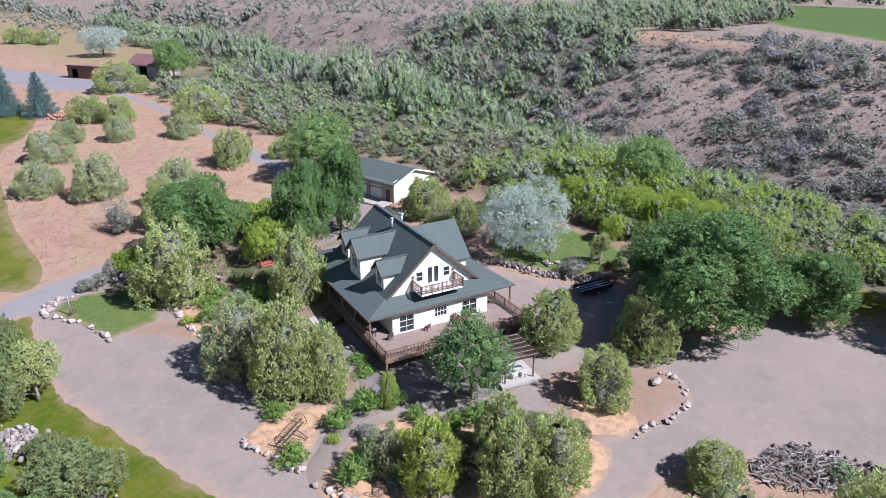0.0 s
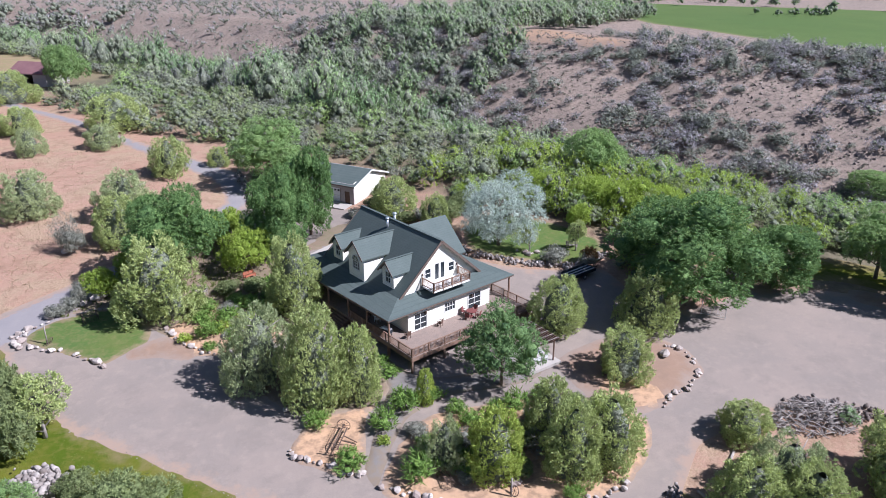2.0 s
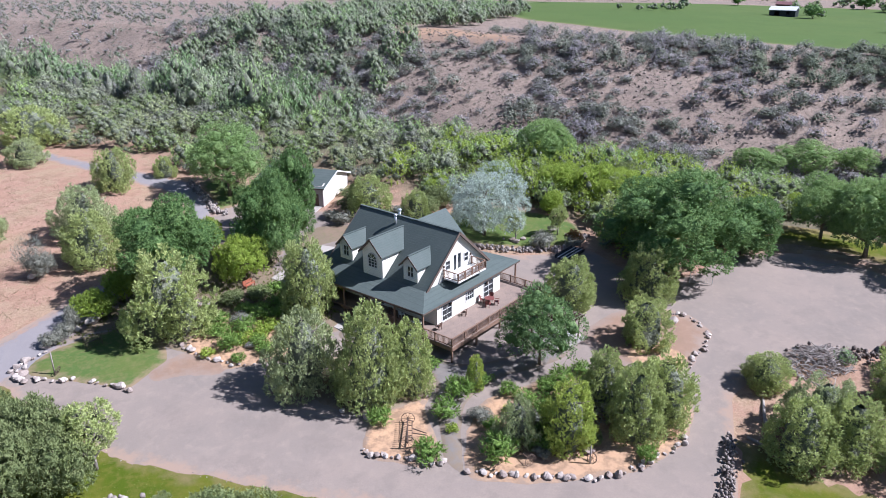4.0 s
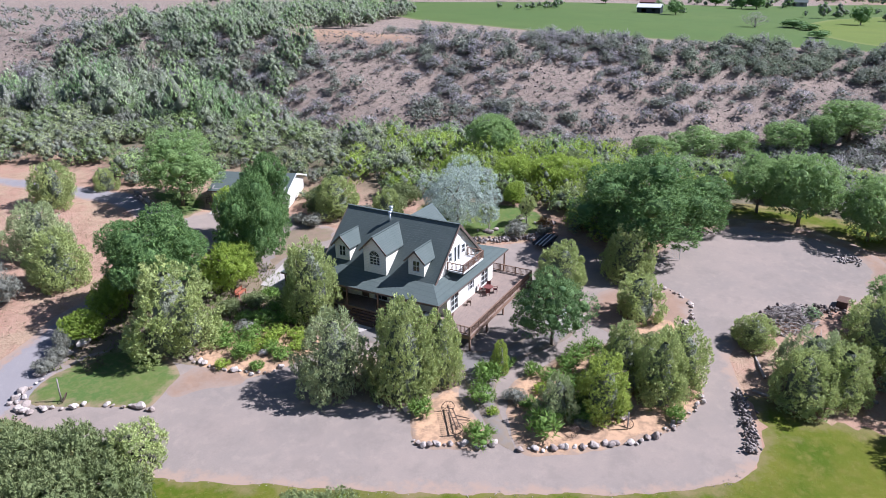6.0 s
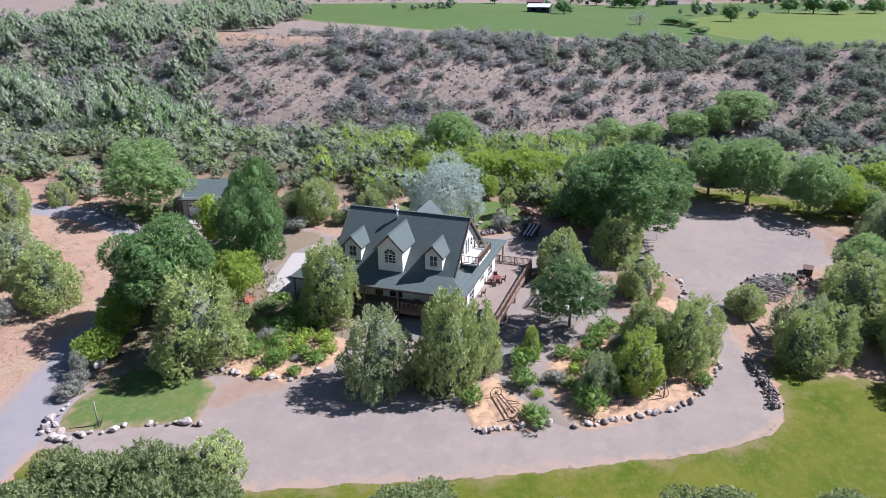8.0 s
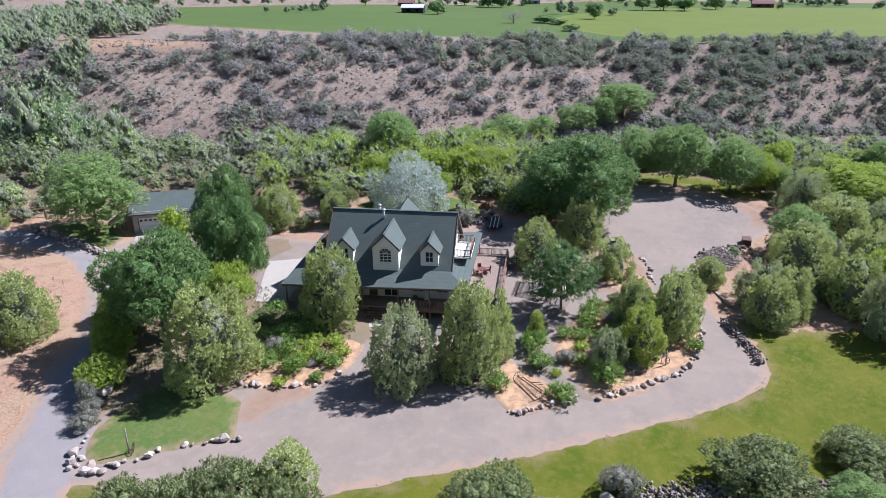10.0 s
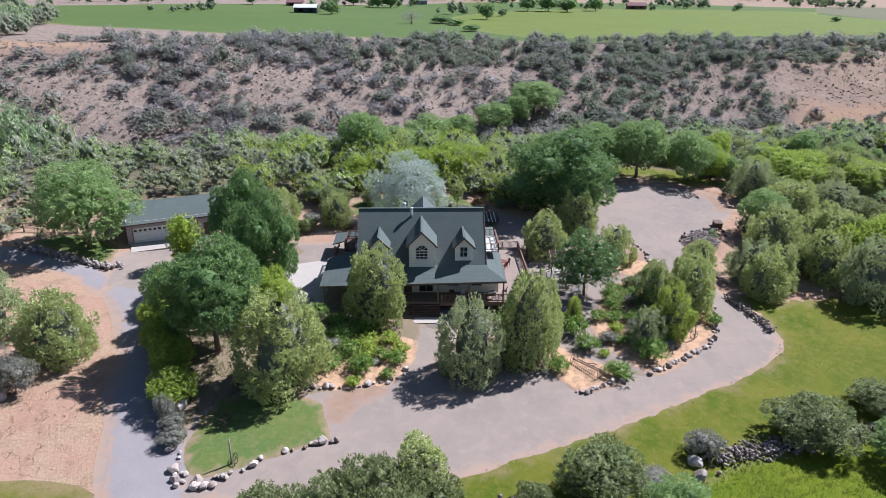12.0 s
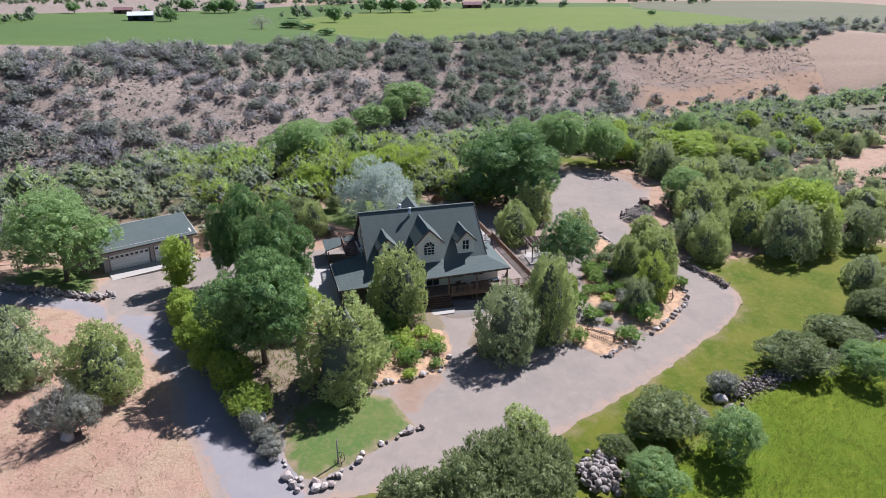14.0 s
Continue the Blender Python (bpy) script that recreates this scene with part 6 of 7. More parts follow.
for x0, x1, n in ((0.8, 5.9, 8), (6.6, 9.3, 4)):
    door = Build().box(x0 + 0.02, 0.1, 0.05, x1 - 0.02, 0.16, 2.53).part("garage_door", WHITEPAINT, garage, "white sectional garage door with small windows")
    b = Build()
    for k in range(1, 4):
        b.box(x0 + 0.05, 0.085, 0.05 + 0.62 * k - 0.015, x1 - 0.05, 0.1, 0.05 + 0.62 * k + 0.015)
    b.part("joint", GREYSIDING, door)
    for k in range(n):
        c = x0 + (x1 - x0) * (k + 0.5) / n
        Build().box(c - 0.2, 0.08, 2.02, c + 0.2, 0.1, 2.32).part("pane", GLASS, door)
    for x in (x0 - 0.12, x1 + 0.04):
        Build().box(x, -0.03, 0.0, x + 0.09, 0.0, 2.65).part("door_trim", FASCIA, garage)
Build().box(10.22, 0.06, 0.05, 11.18, 0.12, 2.18).part("door", DARKWOOD, garage, "brown side door")
tagged(Build().slab([(0.2, -2.6, 0.12), (GL - 0.2, -2.6, 0.1), (GL - 0.3, -0.02, 0.18), (0.3, -0.02, 0.5)], 0.6).part("garage_apron", CONCRETE), "pale concrete apron before the garage doors", "apron", kind="structure").matrix_basis = GARAGE
tagged(Build().slab([(x, y, ground_z(x, y) + 0.12) for x, y in ((-12.1, 94.8), (-20.3, 87.2), (-18.2, 84.0), (-6.9, 90.6))], 0.6).part("patio", CONCRETE), "pale concrete patio beside the house", "patio", kind="structure")
tagged(Build().slab([(-0.9, -12.0, 1.72), (1.6, -12.0, 1.72), (2.2, -10.6, 1.75), (-1.2, -10.6, 1.75)], 0.5).part("step_slab", CONCRETE), "pale stone slab at the foot of the steps", "slab", kind="structure").matrix_basis = HOUSE


# ---- stones ----
def stone_shape(seed, times=2):
    rng = np.random.default_rng(seed)
    v, f = ball(times)
    k = rng.normal(size=(6, 3))
    v = v * (1 + 0.16 * np.sin(v @ k[:3].T * 2.2 + seed).sum(1, keepdims=True) / 1.7 + 0.05 * np.sin(v @ k[3:].T * 5).sum(1, keepdims=True))
    for d in unit(rng.normal(size=(9, 3))):
        cut = rng.uniform(0.6, 0.88)
        over = np.maximum(0, v @ d - cut)
        v = v - over[:, None] * d * 0.97
    return v * np.array([1, 0.8, 0.66]), f


STONES = [stone_shape(i) for i in range(7)]
STONE_MESHES = []
for v, f in STONES:
    me = bpy.data.meshes.new("boulder")
    me.from_pydata([tuple(p) for p in v], [], [tuple(t) for t in f.tolist()])
    me.polygons.foreach_set("use_smooth", np.zeros(len(f), dtype=bool))
    STONE_MESHES.append(me)


def variant_stone(name, a, b):
    m = Nodes(name, 0.9, 0.2)
    tone = m.mix(m.step(m.random, 0, 1), a, b)
    tone = m.mix(m.step(m.noise(2.5, 4, 0.7), 0.45, 0.7, 0.0, 0.65), tone, tuple(0.55 * (p + q) / 2 for p, q in zip(a, b)))
    m.color(tone)
    return m.bump(m.noise(5.0, 5, 0.7), 0.7, 0.08).mat


BOULDER = variant_stone("boulder_stone", (0.25, 0.195, 0.172), (0.49, 0.43, 0.39))
for me in STONE_MESHES:
    me.materials.append(BOULDER)


def boulders(points, sizes, group, label="weathered grey and tan boulder edging the drive", lift=0.12):
    points = list(points) + [((a[0] + b[0]) / 2, (a[1] + b[1]) / 2) for a, b in zip(points, points[1:]) if 0.75 < math.dist(a, b) < 2.2]
    rng = np.random.default_rng(len(points) + 17)
    for i, (x, y) in enumerate(points):
        ob = new("boulder", STONE_MESHES[int(rng.integers(7))])
        s = 0.82 * (sizes[0] + (sizes[1] * 1.4 - sizes[0]) * rng.random() ** 2.0)
        x, y = x + rng.normal() * 0.14, y + rng.normal() * 0.14
        ob.matrix_basis = pose(x, y, ground_z(x, y) + lift + s * 0.25, rng.uniform(-12, 12), rng.uniform(-12, 12), rng.uniform(0, 360)) @ Matrix.Diagonal((s, s * rng.uniform(0.8, 1.1), s * rng.uniform(0.8, 1.1), 1))
        tagged(ob, label, "boulder", group)


LAWN_ROCKS = [(-45.6, 79.1), (-46.5, 78.4), (-47.3, 77.5), (-47.0, 76.8), (-48.3, 76.5), (-48.1, 77.3), (-47.0, 75.5), (-47.7, 75.2), (-47.1, 74.6), (-46.2, 74.7), (-45.6, 74.2), (-44.3, 73.5), (-42.5, 73.0), (-43.2, 73.1), (-40.6, 71.8), (-40.0, 71.4), (-38.8, 70.6), (-38.1, 69.8),
    (-37.6, 69.3), (-37.0, 68.9), (-42.5, 82.9), (-44.0, 81.4), (-45.0, 80.1)]
boulders(LAWN_ROCKS, (0.26, 0.58), "boulders round the front lawn")
boulders([(-40.9, 84.2)], (1.1, 1.2), "boulders round the front lawn", "large pale boulder under a bright shrub")
BED_ROCKS = [(-10.3, 47.3), (-9.3, 46.6), (-8.3, 46.1), (-7.5, 45.6), (-6.6, 45.1), (-5.8, 44.7), (-4.8, 44.3), (-4.0, 43.9), (-3.1, 43.5), (-2.0, 42.9), (-0.8, 42.5), (0.3, 42.4), (1.4, 42.2), (2.6, 42.1), (3.4, 42.1), (4.2, 42.4), (5.0, 42.6), (6.0, 42.8), (7.2, 42.9), (8.4, 43.2), (9.6, 43.7)]
boulders(BED_ROCKS, (0.2, 0.42), "boulders round the mulched bed")
boulders([(-12.0, 48.9), (-12.9, 48.9), (-13.6, 49.3), (-14.3, 50.0), (-15.0, 50.5), (-15.7, 51.0), (-16.4, 51.3), (-17.2, 51.7), (-17.8, 52.4), (-18.1, 53.1), (-16.6, 56.8), (-17.6, 57.6), (-18.6, 58.6)], (0.2, 0.46), "boulders round the small bed")
boulders([(17.3, 52.5), (18.1, 53.2), (19.3, 53.9), (20.0, 54.3), (20.8, 54.7), (21.7, 55.3), (22.7, 56.3), (23.4, 57.0), (23.1, 56.2), (23.9, 58.5), (23.7, 59.9), (23.4, 61.0), (22.7, 61.4), (22.0, 61.8)], (0.2, 0.42), "stones ringing the bed", "pale rounded stone ringing a mulched bed")
boulders([(21.2, 60.5)], (0.8, 0.85), "stones ringing the bed", "large white boulder on the mulched bed")
boulders([(-32.2, 75.4), (-31.2, 74.4), (-30.5, 73.1), (-29.9, 72.4), (-29.3, 71.8), (-28.1, 70.8), (-27.4, 69.8), (-26.0, 69.2), (-24.2, 69.2)], (0.2, 0.42), "rocks edging the flower bed", "rough rock edging the flower bed")
boulders([(13.2, 86.6), (13.9, 85.6), (15.4, 86.0), (12.6, 87.2), (18.4, 86.8), (19.0, 86.0), (21.6, 84.8)], (0.25, 0.5), "rocks on the back lawn", "grey rock lying round a sapling on the back lawn")
boulders([(-24.9, 72.4), (0.2, 45.4), (-24.6, 39.6), (-48.6, 98.2)], (0.6, 0.75), "loose boulders", "pale rounded boulder lying in the garden")


def stones(name, label, spots, mat, seed, category="rocks", fine=1):
    """One mesh of many stones: spots are rows of x, y, z above ground, radius."""
    rng, vs, fs, n = np.random.default_rng(seed), [], [], 0
    small = [stone_shape(i + 50, fine) for i in range(5)]
    for x, y, z, r in spots:
        v, f = small[int(rng.integers(5))]
        q = np.array(Euler(rng.uniform(-3, 3, 3)).to_matrix())
        vs.append(v @ q.T * r + np.array([x, y, ground_z(x, y) + z]))
        fs.append(f + n)
        n += len(v)
    return tagged(mesh_object(name, np.concatenate(vs), np.concatenate(fs), mat), label, category, kind="stuff")


def along(points, count, wide, seed, r0, r1, high):
    rng, out = np.random.default_rng(seed), []
    p = [Vector(q) for q in points]
    lengths = [(b - a).length for a, b in zip(p, p[1:])]
    for _ in range(count):
        k = rng.choice(len(lengths), p=np.array(lengths) / sum(lengths))
        q = p[k].lerp(p[k + 1], rng.random())
        r = rng.uniform(r0, r1)
        out.append((q.x + rng.normal() * wide, q.y + rng.normal() * wide, rng.uniform(0, high) + r * 0.2, r))
    return out


def island_stone(name, a, b):
    m = Nodes(name, 0.9, 0.2)
    tone = m.mix(m.step(m.island, 0, 1), a, b)
    m.color(m.mix(m.step(m.noise(3.0, 4, 0.7), 0.45, 0.7, 0.0, 0.5), tone, tuple(0.5 * v for v in a)))
    return m.bump(m.noise(6.0, 4, 0.7), 0.6, 0.05).mat


PILE = island_stone("pale_rubble", (0.17, 0.14, 0.125), (0.38, 0.335, 0.31))
RUBBLE = island_stone("grey_rubble", (0.115, 0.092, 0.082), (0.34, 0.29, 0.265))
REDROCK = island_stone("red_rubble", (0.22, 0.115, 0.075), (0.44, 0.25, 0.17))
LAVA = island_stone("dark_rubble", (0.095, 0.075, 0.067), (0.24, 0.195, 0.175))
stones("retaining_wall", "low dry wall of dark rubble beside the drive", along([(13.2, 42.2), (10.8, 39.6), (8.9, 37.6), (6.9, 36.3)], 360, 0.26, 61, 0.1, 0.25, 0.55), RUBBLE, 71, "stone wall")
stones("garden_wall", "low dry stone wall edging the lane", along([(-27.6, 127), (-25.2, 118.8), (-24.4, 113.4), (-23.0, 112.8)], 260, 0.3, 62, 0.18, 0.42, 0.45), PILE, 72, "stone wall")
stones("lawn_edging", "rough stone edging along the back lawn", along([(4.5, 89.5), (7.5, 86.4), (11.5, 83.8), (18.2, 81.2), (22.6, 82.4), (24.4, 84)], 260, 0.35, 63, 0.16, 0.4, 0.35), PILE, 73, "stone edging")
stones("rock_pile", "heap of pale rocks below the lawn", along([(-36.9, 52.6), (-38.2, 52.4), (-39.6, 52.8), (-38.0, 51.0)], 260, 0.85, 64, 0.16, 0.5, 0.7), PILE, 74)
stones("rock_row", "low heaped row of dark broken rocks along the meadow edge", along([(-21.4, 39.4), (-19.4, 37.4), (-15.4, 33.2), (-11.6, 29.2), (-8.2, 25.6)], 800, 0.66, 66, 0.09, 0.28, 0.5), RUBBLE, 76)
stones("rock_row", "broken rocks and dead sticks under the bushes", along([(-29.6, 46.6), (-27.4, 44.4), (-26.2, 43.2)], 110, 0.6, 65, 0.13, 0.34, 0.25), PILE, 75)
stones("rock_row", "scattered rocks along the meadow edge", along([(-8, 25.2), (-3.5, 21.6), (1.0, 17.6)], 110, 0.6, 67, 0.15, 0.36, 0.25), PILE, 77)
boulders([(-22.7, 40.8)], (0.95, 0.8), "rocks along the meadow", "large white boulder beside the rock row")
stones("rubble_heap", "heap of rubble on the turnaround", along([(51.6, 54.6), (53.4, 52.8)], 60, 0.7, 68, 0.15, 0.34, 0.2), PILE, 78)
stones("rubble_heap", "dark rubble at the edge of the turnaround", along([(30.5, 50.6), (34.0, 48.4), (38.0, 46.6)], 130, 0.8, 69, 0.15, 0.36, 0.3), LAVA, 79)
stones("rubble_heap", "heap of orange-red broken rock beside the spruces", along([(-88.6, 160.0), (-86.6, 163.2), (-85.2, 168.0)], 170, 1.3, 83, 0.25, 0.7, 0.7), REDROCK, 84)
stones("drive_stones", "small stones along the border of drive and lawn", along([(x, y + 0.1) for x, y in DRIVE_SOUTH[3:13]], 90, 0.22, 70, 0.03, 0.09, 0.02), PILE, 80)
stones("scree", "dark basalt boulders strewn over the far hillside", [(x, y, 0.0, r) for x, y, r in hillside_spots(7500, 40, 190, 318, -330, 400, 0.32, 1.1,
       lambda u, v, x, y: (0.0 if u < foot_of(v) + 8 else 0.35 + 0.65 * smooth_step(50, 78, u - foot_of(v)) if v < 330 else 0.0) * (1.0 if noise.noise((x * 0.03, y * 0.03, 9)) > -0.15 else 0.25))], LAVA, 81, fine=0)


# ---- grass tufts ----
def tufts(name, label, ring, count, length, width, mat, seed, category="grass", lift=0.05):
    rng = np.random.default_rng(seed)
    ring = np.array(ring)
    px, py = [], []
    while len(px) < count:
        x, y = rng.uniform(ring[:, 0].min(), ring[:, 0].max(), 4000), rng.uniform(ring[:, 1].min(), ring[:, 1].max(), 4000)
        keep = inside(x, y, ring) & (np.array([noise.noise((a * 0.25, b * 0.25, seed)) for a, b in zip(x, y)]) > rng.uniform(-0.6, 0.3, 4000))
        px, py = px + list(x[keep]), py + list(y[keep])
    px, py = np.array(px[:count]), np.array(py[:count])
    pz = np.array([ground_z(a, b) for a, b in zip(px, py)]) + lift
    blades = 5
    c = np.repeat(np.stack([px, py, pz], 1), blades, 0)
    a = rng.uniform(0, 6.28, len(c))
    d = np.stack([np.cos(a), np.sin(a), np.zeros(len(c))], 1)
    h = length * rng.uniform(0.5, 1.3, (len(c), 1))
    side = np.stack([-d[:, 1], d[:, 0], d[:, 2]], 1) * width / 2
    root = c + d * 0.1
    v = np.stack([root - side, root + side, root + d * h * 0.45 + np.array([0, 0, 1]) * h], 1).reshape(-1, 3)
    return tagged(mesh_object(name, v, np.arange(len(v)).reshape(-1, 3), mat), label, category, kind="stuff")


GRASS = foliage("meadow_blades", (0.22, 0.29, 0.045), (0.34, 0.41, 0.07), (0.28, 0.34, 0.055), 0.5)
STRAW = foliage("dry_blades", (0.34, 0.25, 0.16), (0.54, 0.43, 0.28), (0.44, 0.33, 0.22), 0.4)
LAWNBLADE = foliage("lawn_blades", (0.15, 0.20, 0.05), (0.25, 0.29, 0.08), (0.23, 0.24, 0.08), 0.45)
MEADOW_RING = [(-42, 50), (-34, 46.3), (-27, 41), (-19, 36), (-12, 28.5), (-5, 23), (3, 15.5), (13, 7), (6, -6), (-20, 2), (-44, 20), (-60, 40)]
tufts("meadow_grass", "tall bright meadow grass", MEADOW_RING, 9000, 0.26, 0.07, GRASS, 5)
tufts("dry_grass", "dry straw-coloured grass tufts on reddish soil", [(-52, 86), (-45, 91.5), (-38.5, 96.5), (-34, 104), (-32, 110), (-36, 124), (-60, 145), (-90, 140), (-80, 110), (-60, 92)], 3200, 0.15, 0.06, STRAW, 6)
tufts("lawn_grass", "uneven lawn grass", [(-52, 70), (-38.5, 59), (-24, 49.5), (-8, 39.5), (2, 35), (8, 36.5), (14, 41), (20, 32), (28, 22), (14, 8), (-4, 22), (-26, 42), (-40, 50), (-60, 55)], 3000, 0.06, 0.05, LAWNBLADE, 7)
tufts("verge_weeds", "weeds along the edges of the yard", [(-46, 80), (-33, 94), (-20, 102), (-16, 96), (-18, 84), (-14, 76), (-20, 72), (-28, 74), (-36, 81)], 2600, 0.3, 0.08, LAWNBLADE, 8)


# ---- garden things ----
def at(x, y, turn=0.0, lift=0.0):
    return pose(x, y, ground_z(x, y) + lift, 0, 0, turn)


def rays_of(n):
    return [2 * math.pi * i / n for i in range(n)]


def ring_into(b, centre, radius, thick, axis_x, axis_y, n=18):
    c, ax, ay = Vector(centre), Vector(axis_x), Vector(axis_y)
    p = [c + (ax * math.cos(a) + ay * math.sin(a)) * radius for a in rays_of(n)]
    for q, w in zip(p, p[1:] + p[:1]):
        b.bar(q, w, thick)
    return b


def wheel_post(x, y, turn, height):
    """A pale post with an old iron wheel leaning on it."""
    root = empty("yard_post", at(x, y, turn, 0.05), "pale wooden post with an old iron wheel leaning on it", "post")
    Build().tube([(0, 0, -0.2), (0, 0, height * 0.6), (0.03, 0, height)], [0.075, 0.07, 0.06], 8).part("post", PALEBARK, root, smooth=True)
    w = ring_into(Build(), (0.25, -0.25, 0.45), 0.45, 0.05, (0.7, 0.7, 0), (0.25, -0.25, 0.93))
    w.part("wheel_rim", IRON, root)
    for a in rays_of(8):
        Build().bar((0.25, -0.25, 0.45), Vector((0.25, -0.25, 0.45)) + (Vector((0.7, 0.7, 0)) * math.cos(a) + Vector((0.25, -0.25, 0.93)) * math.sin(a)) * 0.44, 0.025).part("spoke", IRON, root)


wheel_post(-44.1, 74.7, 20, 2.5)
wheel_post(-0.3, 44.2, 75, 1.9)


def iron_rake(x, y, turn):
    root = empty("hay_rake", at(x, y, turn, 0.1), "rusted iron hay rake standing on the grass", "farm tool")
    for s in (-0.8, 0.8):
        rim = [(s, math.cos(a) * 0.55, 0.55 + math.sin(a) * 0.55) for a in rays_of(18)]
        wheel = Build().tube(rim + rim[:1], [0.025] * 19, 5).part("wheel", IRON, root)
        for a in rays_of(8):
            Build().bar((s, 0, 0.55), (s, math.cos(a) * 0.54, 0.55 + math.sin(a) * 0.54), 0.025).part("spoke", IRON, wheel)
    Build().bar((-0.8, 0, 0.55), (0.8, 0, 0.55), 0.06).part("axle", IRON, root)
    for i in range(9):
        x0 = -0.7 + 1.4 * i / 8
        Build().tube([(x0, 0, 0.6), (x0, -0.5, 0.75), (x0, -0.75, 0.4), (x0, -0.6, 0.05)], [0.02] * 4, 4).part("tine", IRON, root)


iron_rake(-40.7, 78.9, 30)
iron_rake(-5.4, 46.6, 100)


def dump_rake(x, y, turn, wide):
    """An old horse-drawn rake: two spoked wheels, a long axle, a frame bar and curved tines."""
    root = empty("dump_rake", at(x, y, turn, 0.1), "rusted old horse-drawn rake lying in a mulched bed", "farm tool")
    for s in (-wide / 2, wide / 2):
        rim = [(s, math.cos(a) * 0.62, 0.62 + math.sin(a) * 0.62) for a in rays_of(20)]
        wheel = Build().tube(rim + rim[:1], [0.03] * 21, 5).part("wheel", IRON, root)
        for a in rays_of(10):
            Build().bar((s, 0, 0.62), (s, math.cos(a) * 0.61, 0.62 + math.sin(a) * 0.61), 0.025).part("spoke", IRON, wheel)
        Build().tube([(s - 0.1, 0, 0.62), (s + 0.1, 0, 0.62)], [0.09, 0.09], 8).part("hub", IRON, wheel)
    Build().bar((-wide / 2, 0, 0.62), (wide / 2, 0, 0.62), 0.09).part("axle", IRON, root)
    Build().bar((-wide / 2 + 0.2, 0.4, 0.55), (wide / 2 - 0.2, 0.4, 0.55), 0.08).part("frame_bar", IRON, root)
    for k in range(5):
        x0 = -wide / 2 + 0.3 + (wide - 0.6) * k / 4
        Build().bar((x0, 0.0, 0.62), (x0, 0.4, 0.55), 0.05).part("bracket", IRON, root)
    for k in range(12):
        x0 = -wide / 2 + 0.3 + (wide - 0.6) * k / 11
        Build().tube([(x0, 0.02, 0.66), (x0, -0.45, 0.86), (x0, -0.8, 0.5), (x0, -0.66, 0.06)], [0.018] * 4, 4).part("tine", IRON, root)
    for s in (-0.35, 0.35):
        Build().bar((s, 0.4, 0.55), (s * 0.4, 1.7, 0.12), 0.07).part("shaft", IRON, root)


dump_rake(-13.8, 53.2, math.degrees(math.atan2(-3.6, -1.3)), 3.5)


def bench(x, y, turn, mat, label):
    root = empty("garden_bench", at(x, y, turn, 0.08), label, "bench")
    for k in range(4):
        Build().box(-0.8, -0.25 + 0.13 * k, 0.42, 0.8, -0.14 + 0.13 * k, 0.46).part("seat_slat", mat, root)
    for k in range(3):
        Build().box(-0.8, 0.27 + 0.02 * k, 0.56 + 0.15 * k, 0.8, 0.31 + 0.02 * k, 0.67 + 0.15 * k).part("back_slat", mat, root)
    for s in (-0.72, 0.72):
        Build().box(s - 0.04, -0.25, 0, s + 0.04, -0.17, 0.62).part("leg", mat, root)
        Build().box(s - 0.04, 0.25, 0, s + 0.04, 0.33, 1.0).part("leg", mat, root)
        Build().box(s - 0.05, -0.27, 0.62, s + 0.05, 0.3, 0.66).part("armrest", mat, root)


bench(-28.9, 82.8, -30, PALEBARK, "weathered pale wooden bench in the garden")
bench(-18.6, 80.0, -60, PALEBARK, "low weathered bench under the juniper")
bench(20.4, 86.6, 12, PALEBARK, "weathered pale bench beside the back lawn saplings")
bench(-23.2, 85.8, 40, ORANGE, "orange-red garden bench beside the yard plants")


def chair(root_m, mat, label, category="chair", group="chairs round the deck table"):
    root = empty("deck_chair", root_m, label, category, group)
    Build().box(-0.25, -0.25, 0.40, 0.25, 0.25, 0.46).part("seat", mat, root)
    Build().slab([(-0.25, 0.22, 0.46), (0.25, 0.22, 0.46), (0.25, 0.34, 0.98), (-0.25, 0.34, 0.98)], 0.05).part("backrest", mat, root)
    for x, y in ((-0.22, -0.22), (0.22, -0.22), (-0.22, 0.22), (0.22, 0.22)):
        Build().box(x - 0.025, y - 0.025, 0, x + 0.025, y + 0.025, 0.40).part("leg", mat, root)
    for s in (-0.27, 0.27):
        Build().box(s - 0.03, -0.22, 0.62, s + 0.03, 0.26, 0.66).part("armrest", mat, root)
    return root


REDPAINT = grainy("red_painted_wood", (0.150, 0.048, 0.045), (0.195, 0.070, 0.062), 2.0, 20.0, 0.6, 0.2)
TABLE = HOUSE @ Matrix.Translation((10.7, 2.0, 2.8))
table = empty("deck_table", TABLE, "round dark red outdoor table on the deck", "table")
Build().tube([(0, 0, 0.70), (0, 0, 0.75)], [0.6, 0.6], 20).part("tabletop", REDPAINT, table)
Build().tube([(0, 0, 0.03), (0, 0, 0.70)], [0.06, 0.06], 8).part("pedestal", REDPAINT, table)
Build().tube([(0, 0, 0.0), (0, 0, 0.04)], [0.3, 0.3], 12).part("foot", REDPAINT, table)
for k in range(4):
    chair(TABLE @ Matrix.Rotation(k * math.pi / 2 + 0.4, 4, "Z") @ Matrix.Translation((0, 0.85, 0)), REDPAINT, "dark red wooden armchair on the deck")
chair(HOUSE @ pose(10.2, -2.2, 2.8, 0, 0, -70), DARKWOOD, "dark wooden chair against the sunny wall", group="chairs along the wall")
chair(HOUSE @ pose(10.1, -6.6, 2.8, 0, 0, -90), DARKWOOD, "dark wooden chair at the deck corner", group="chairs along the wall")
chair(HOUSE @ pose(5.0, -7.0, 2.8, 0, 0, 180), WHITEPAINT, "white porch chair under the roof", group="chairs along the wall")
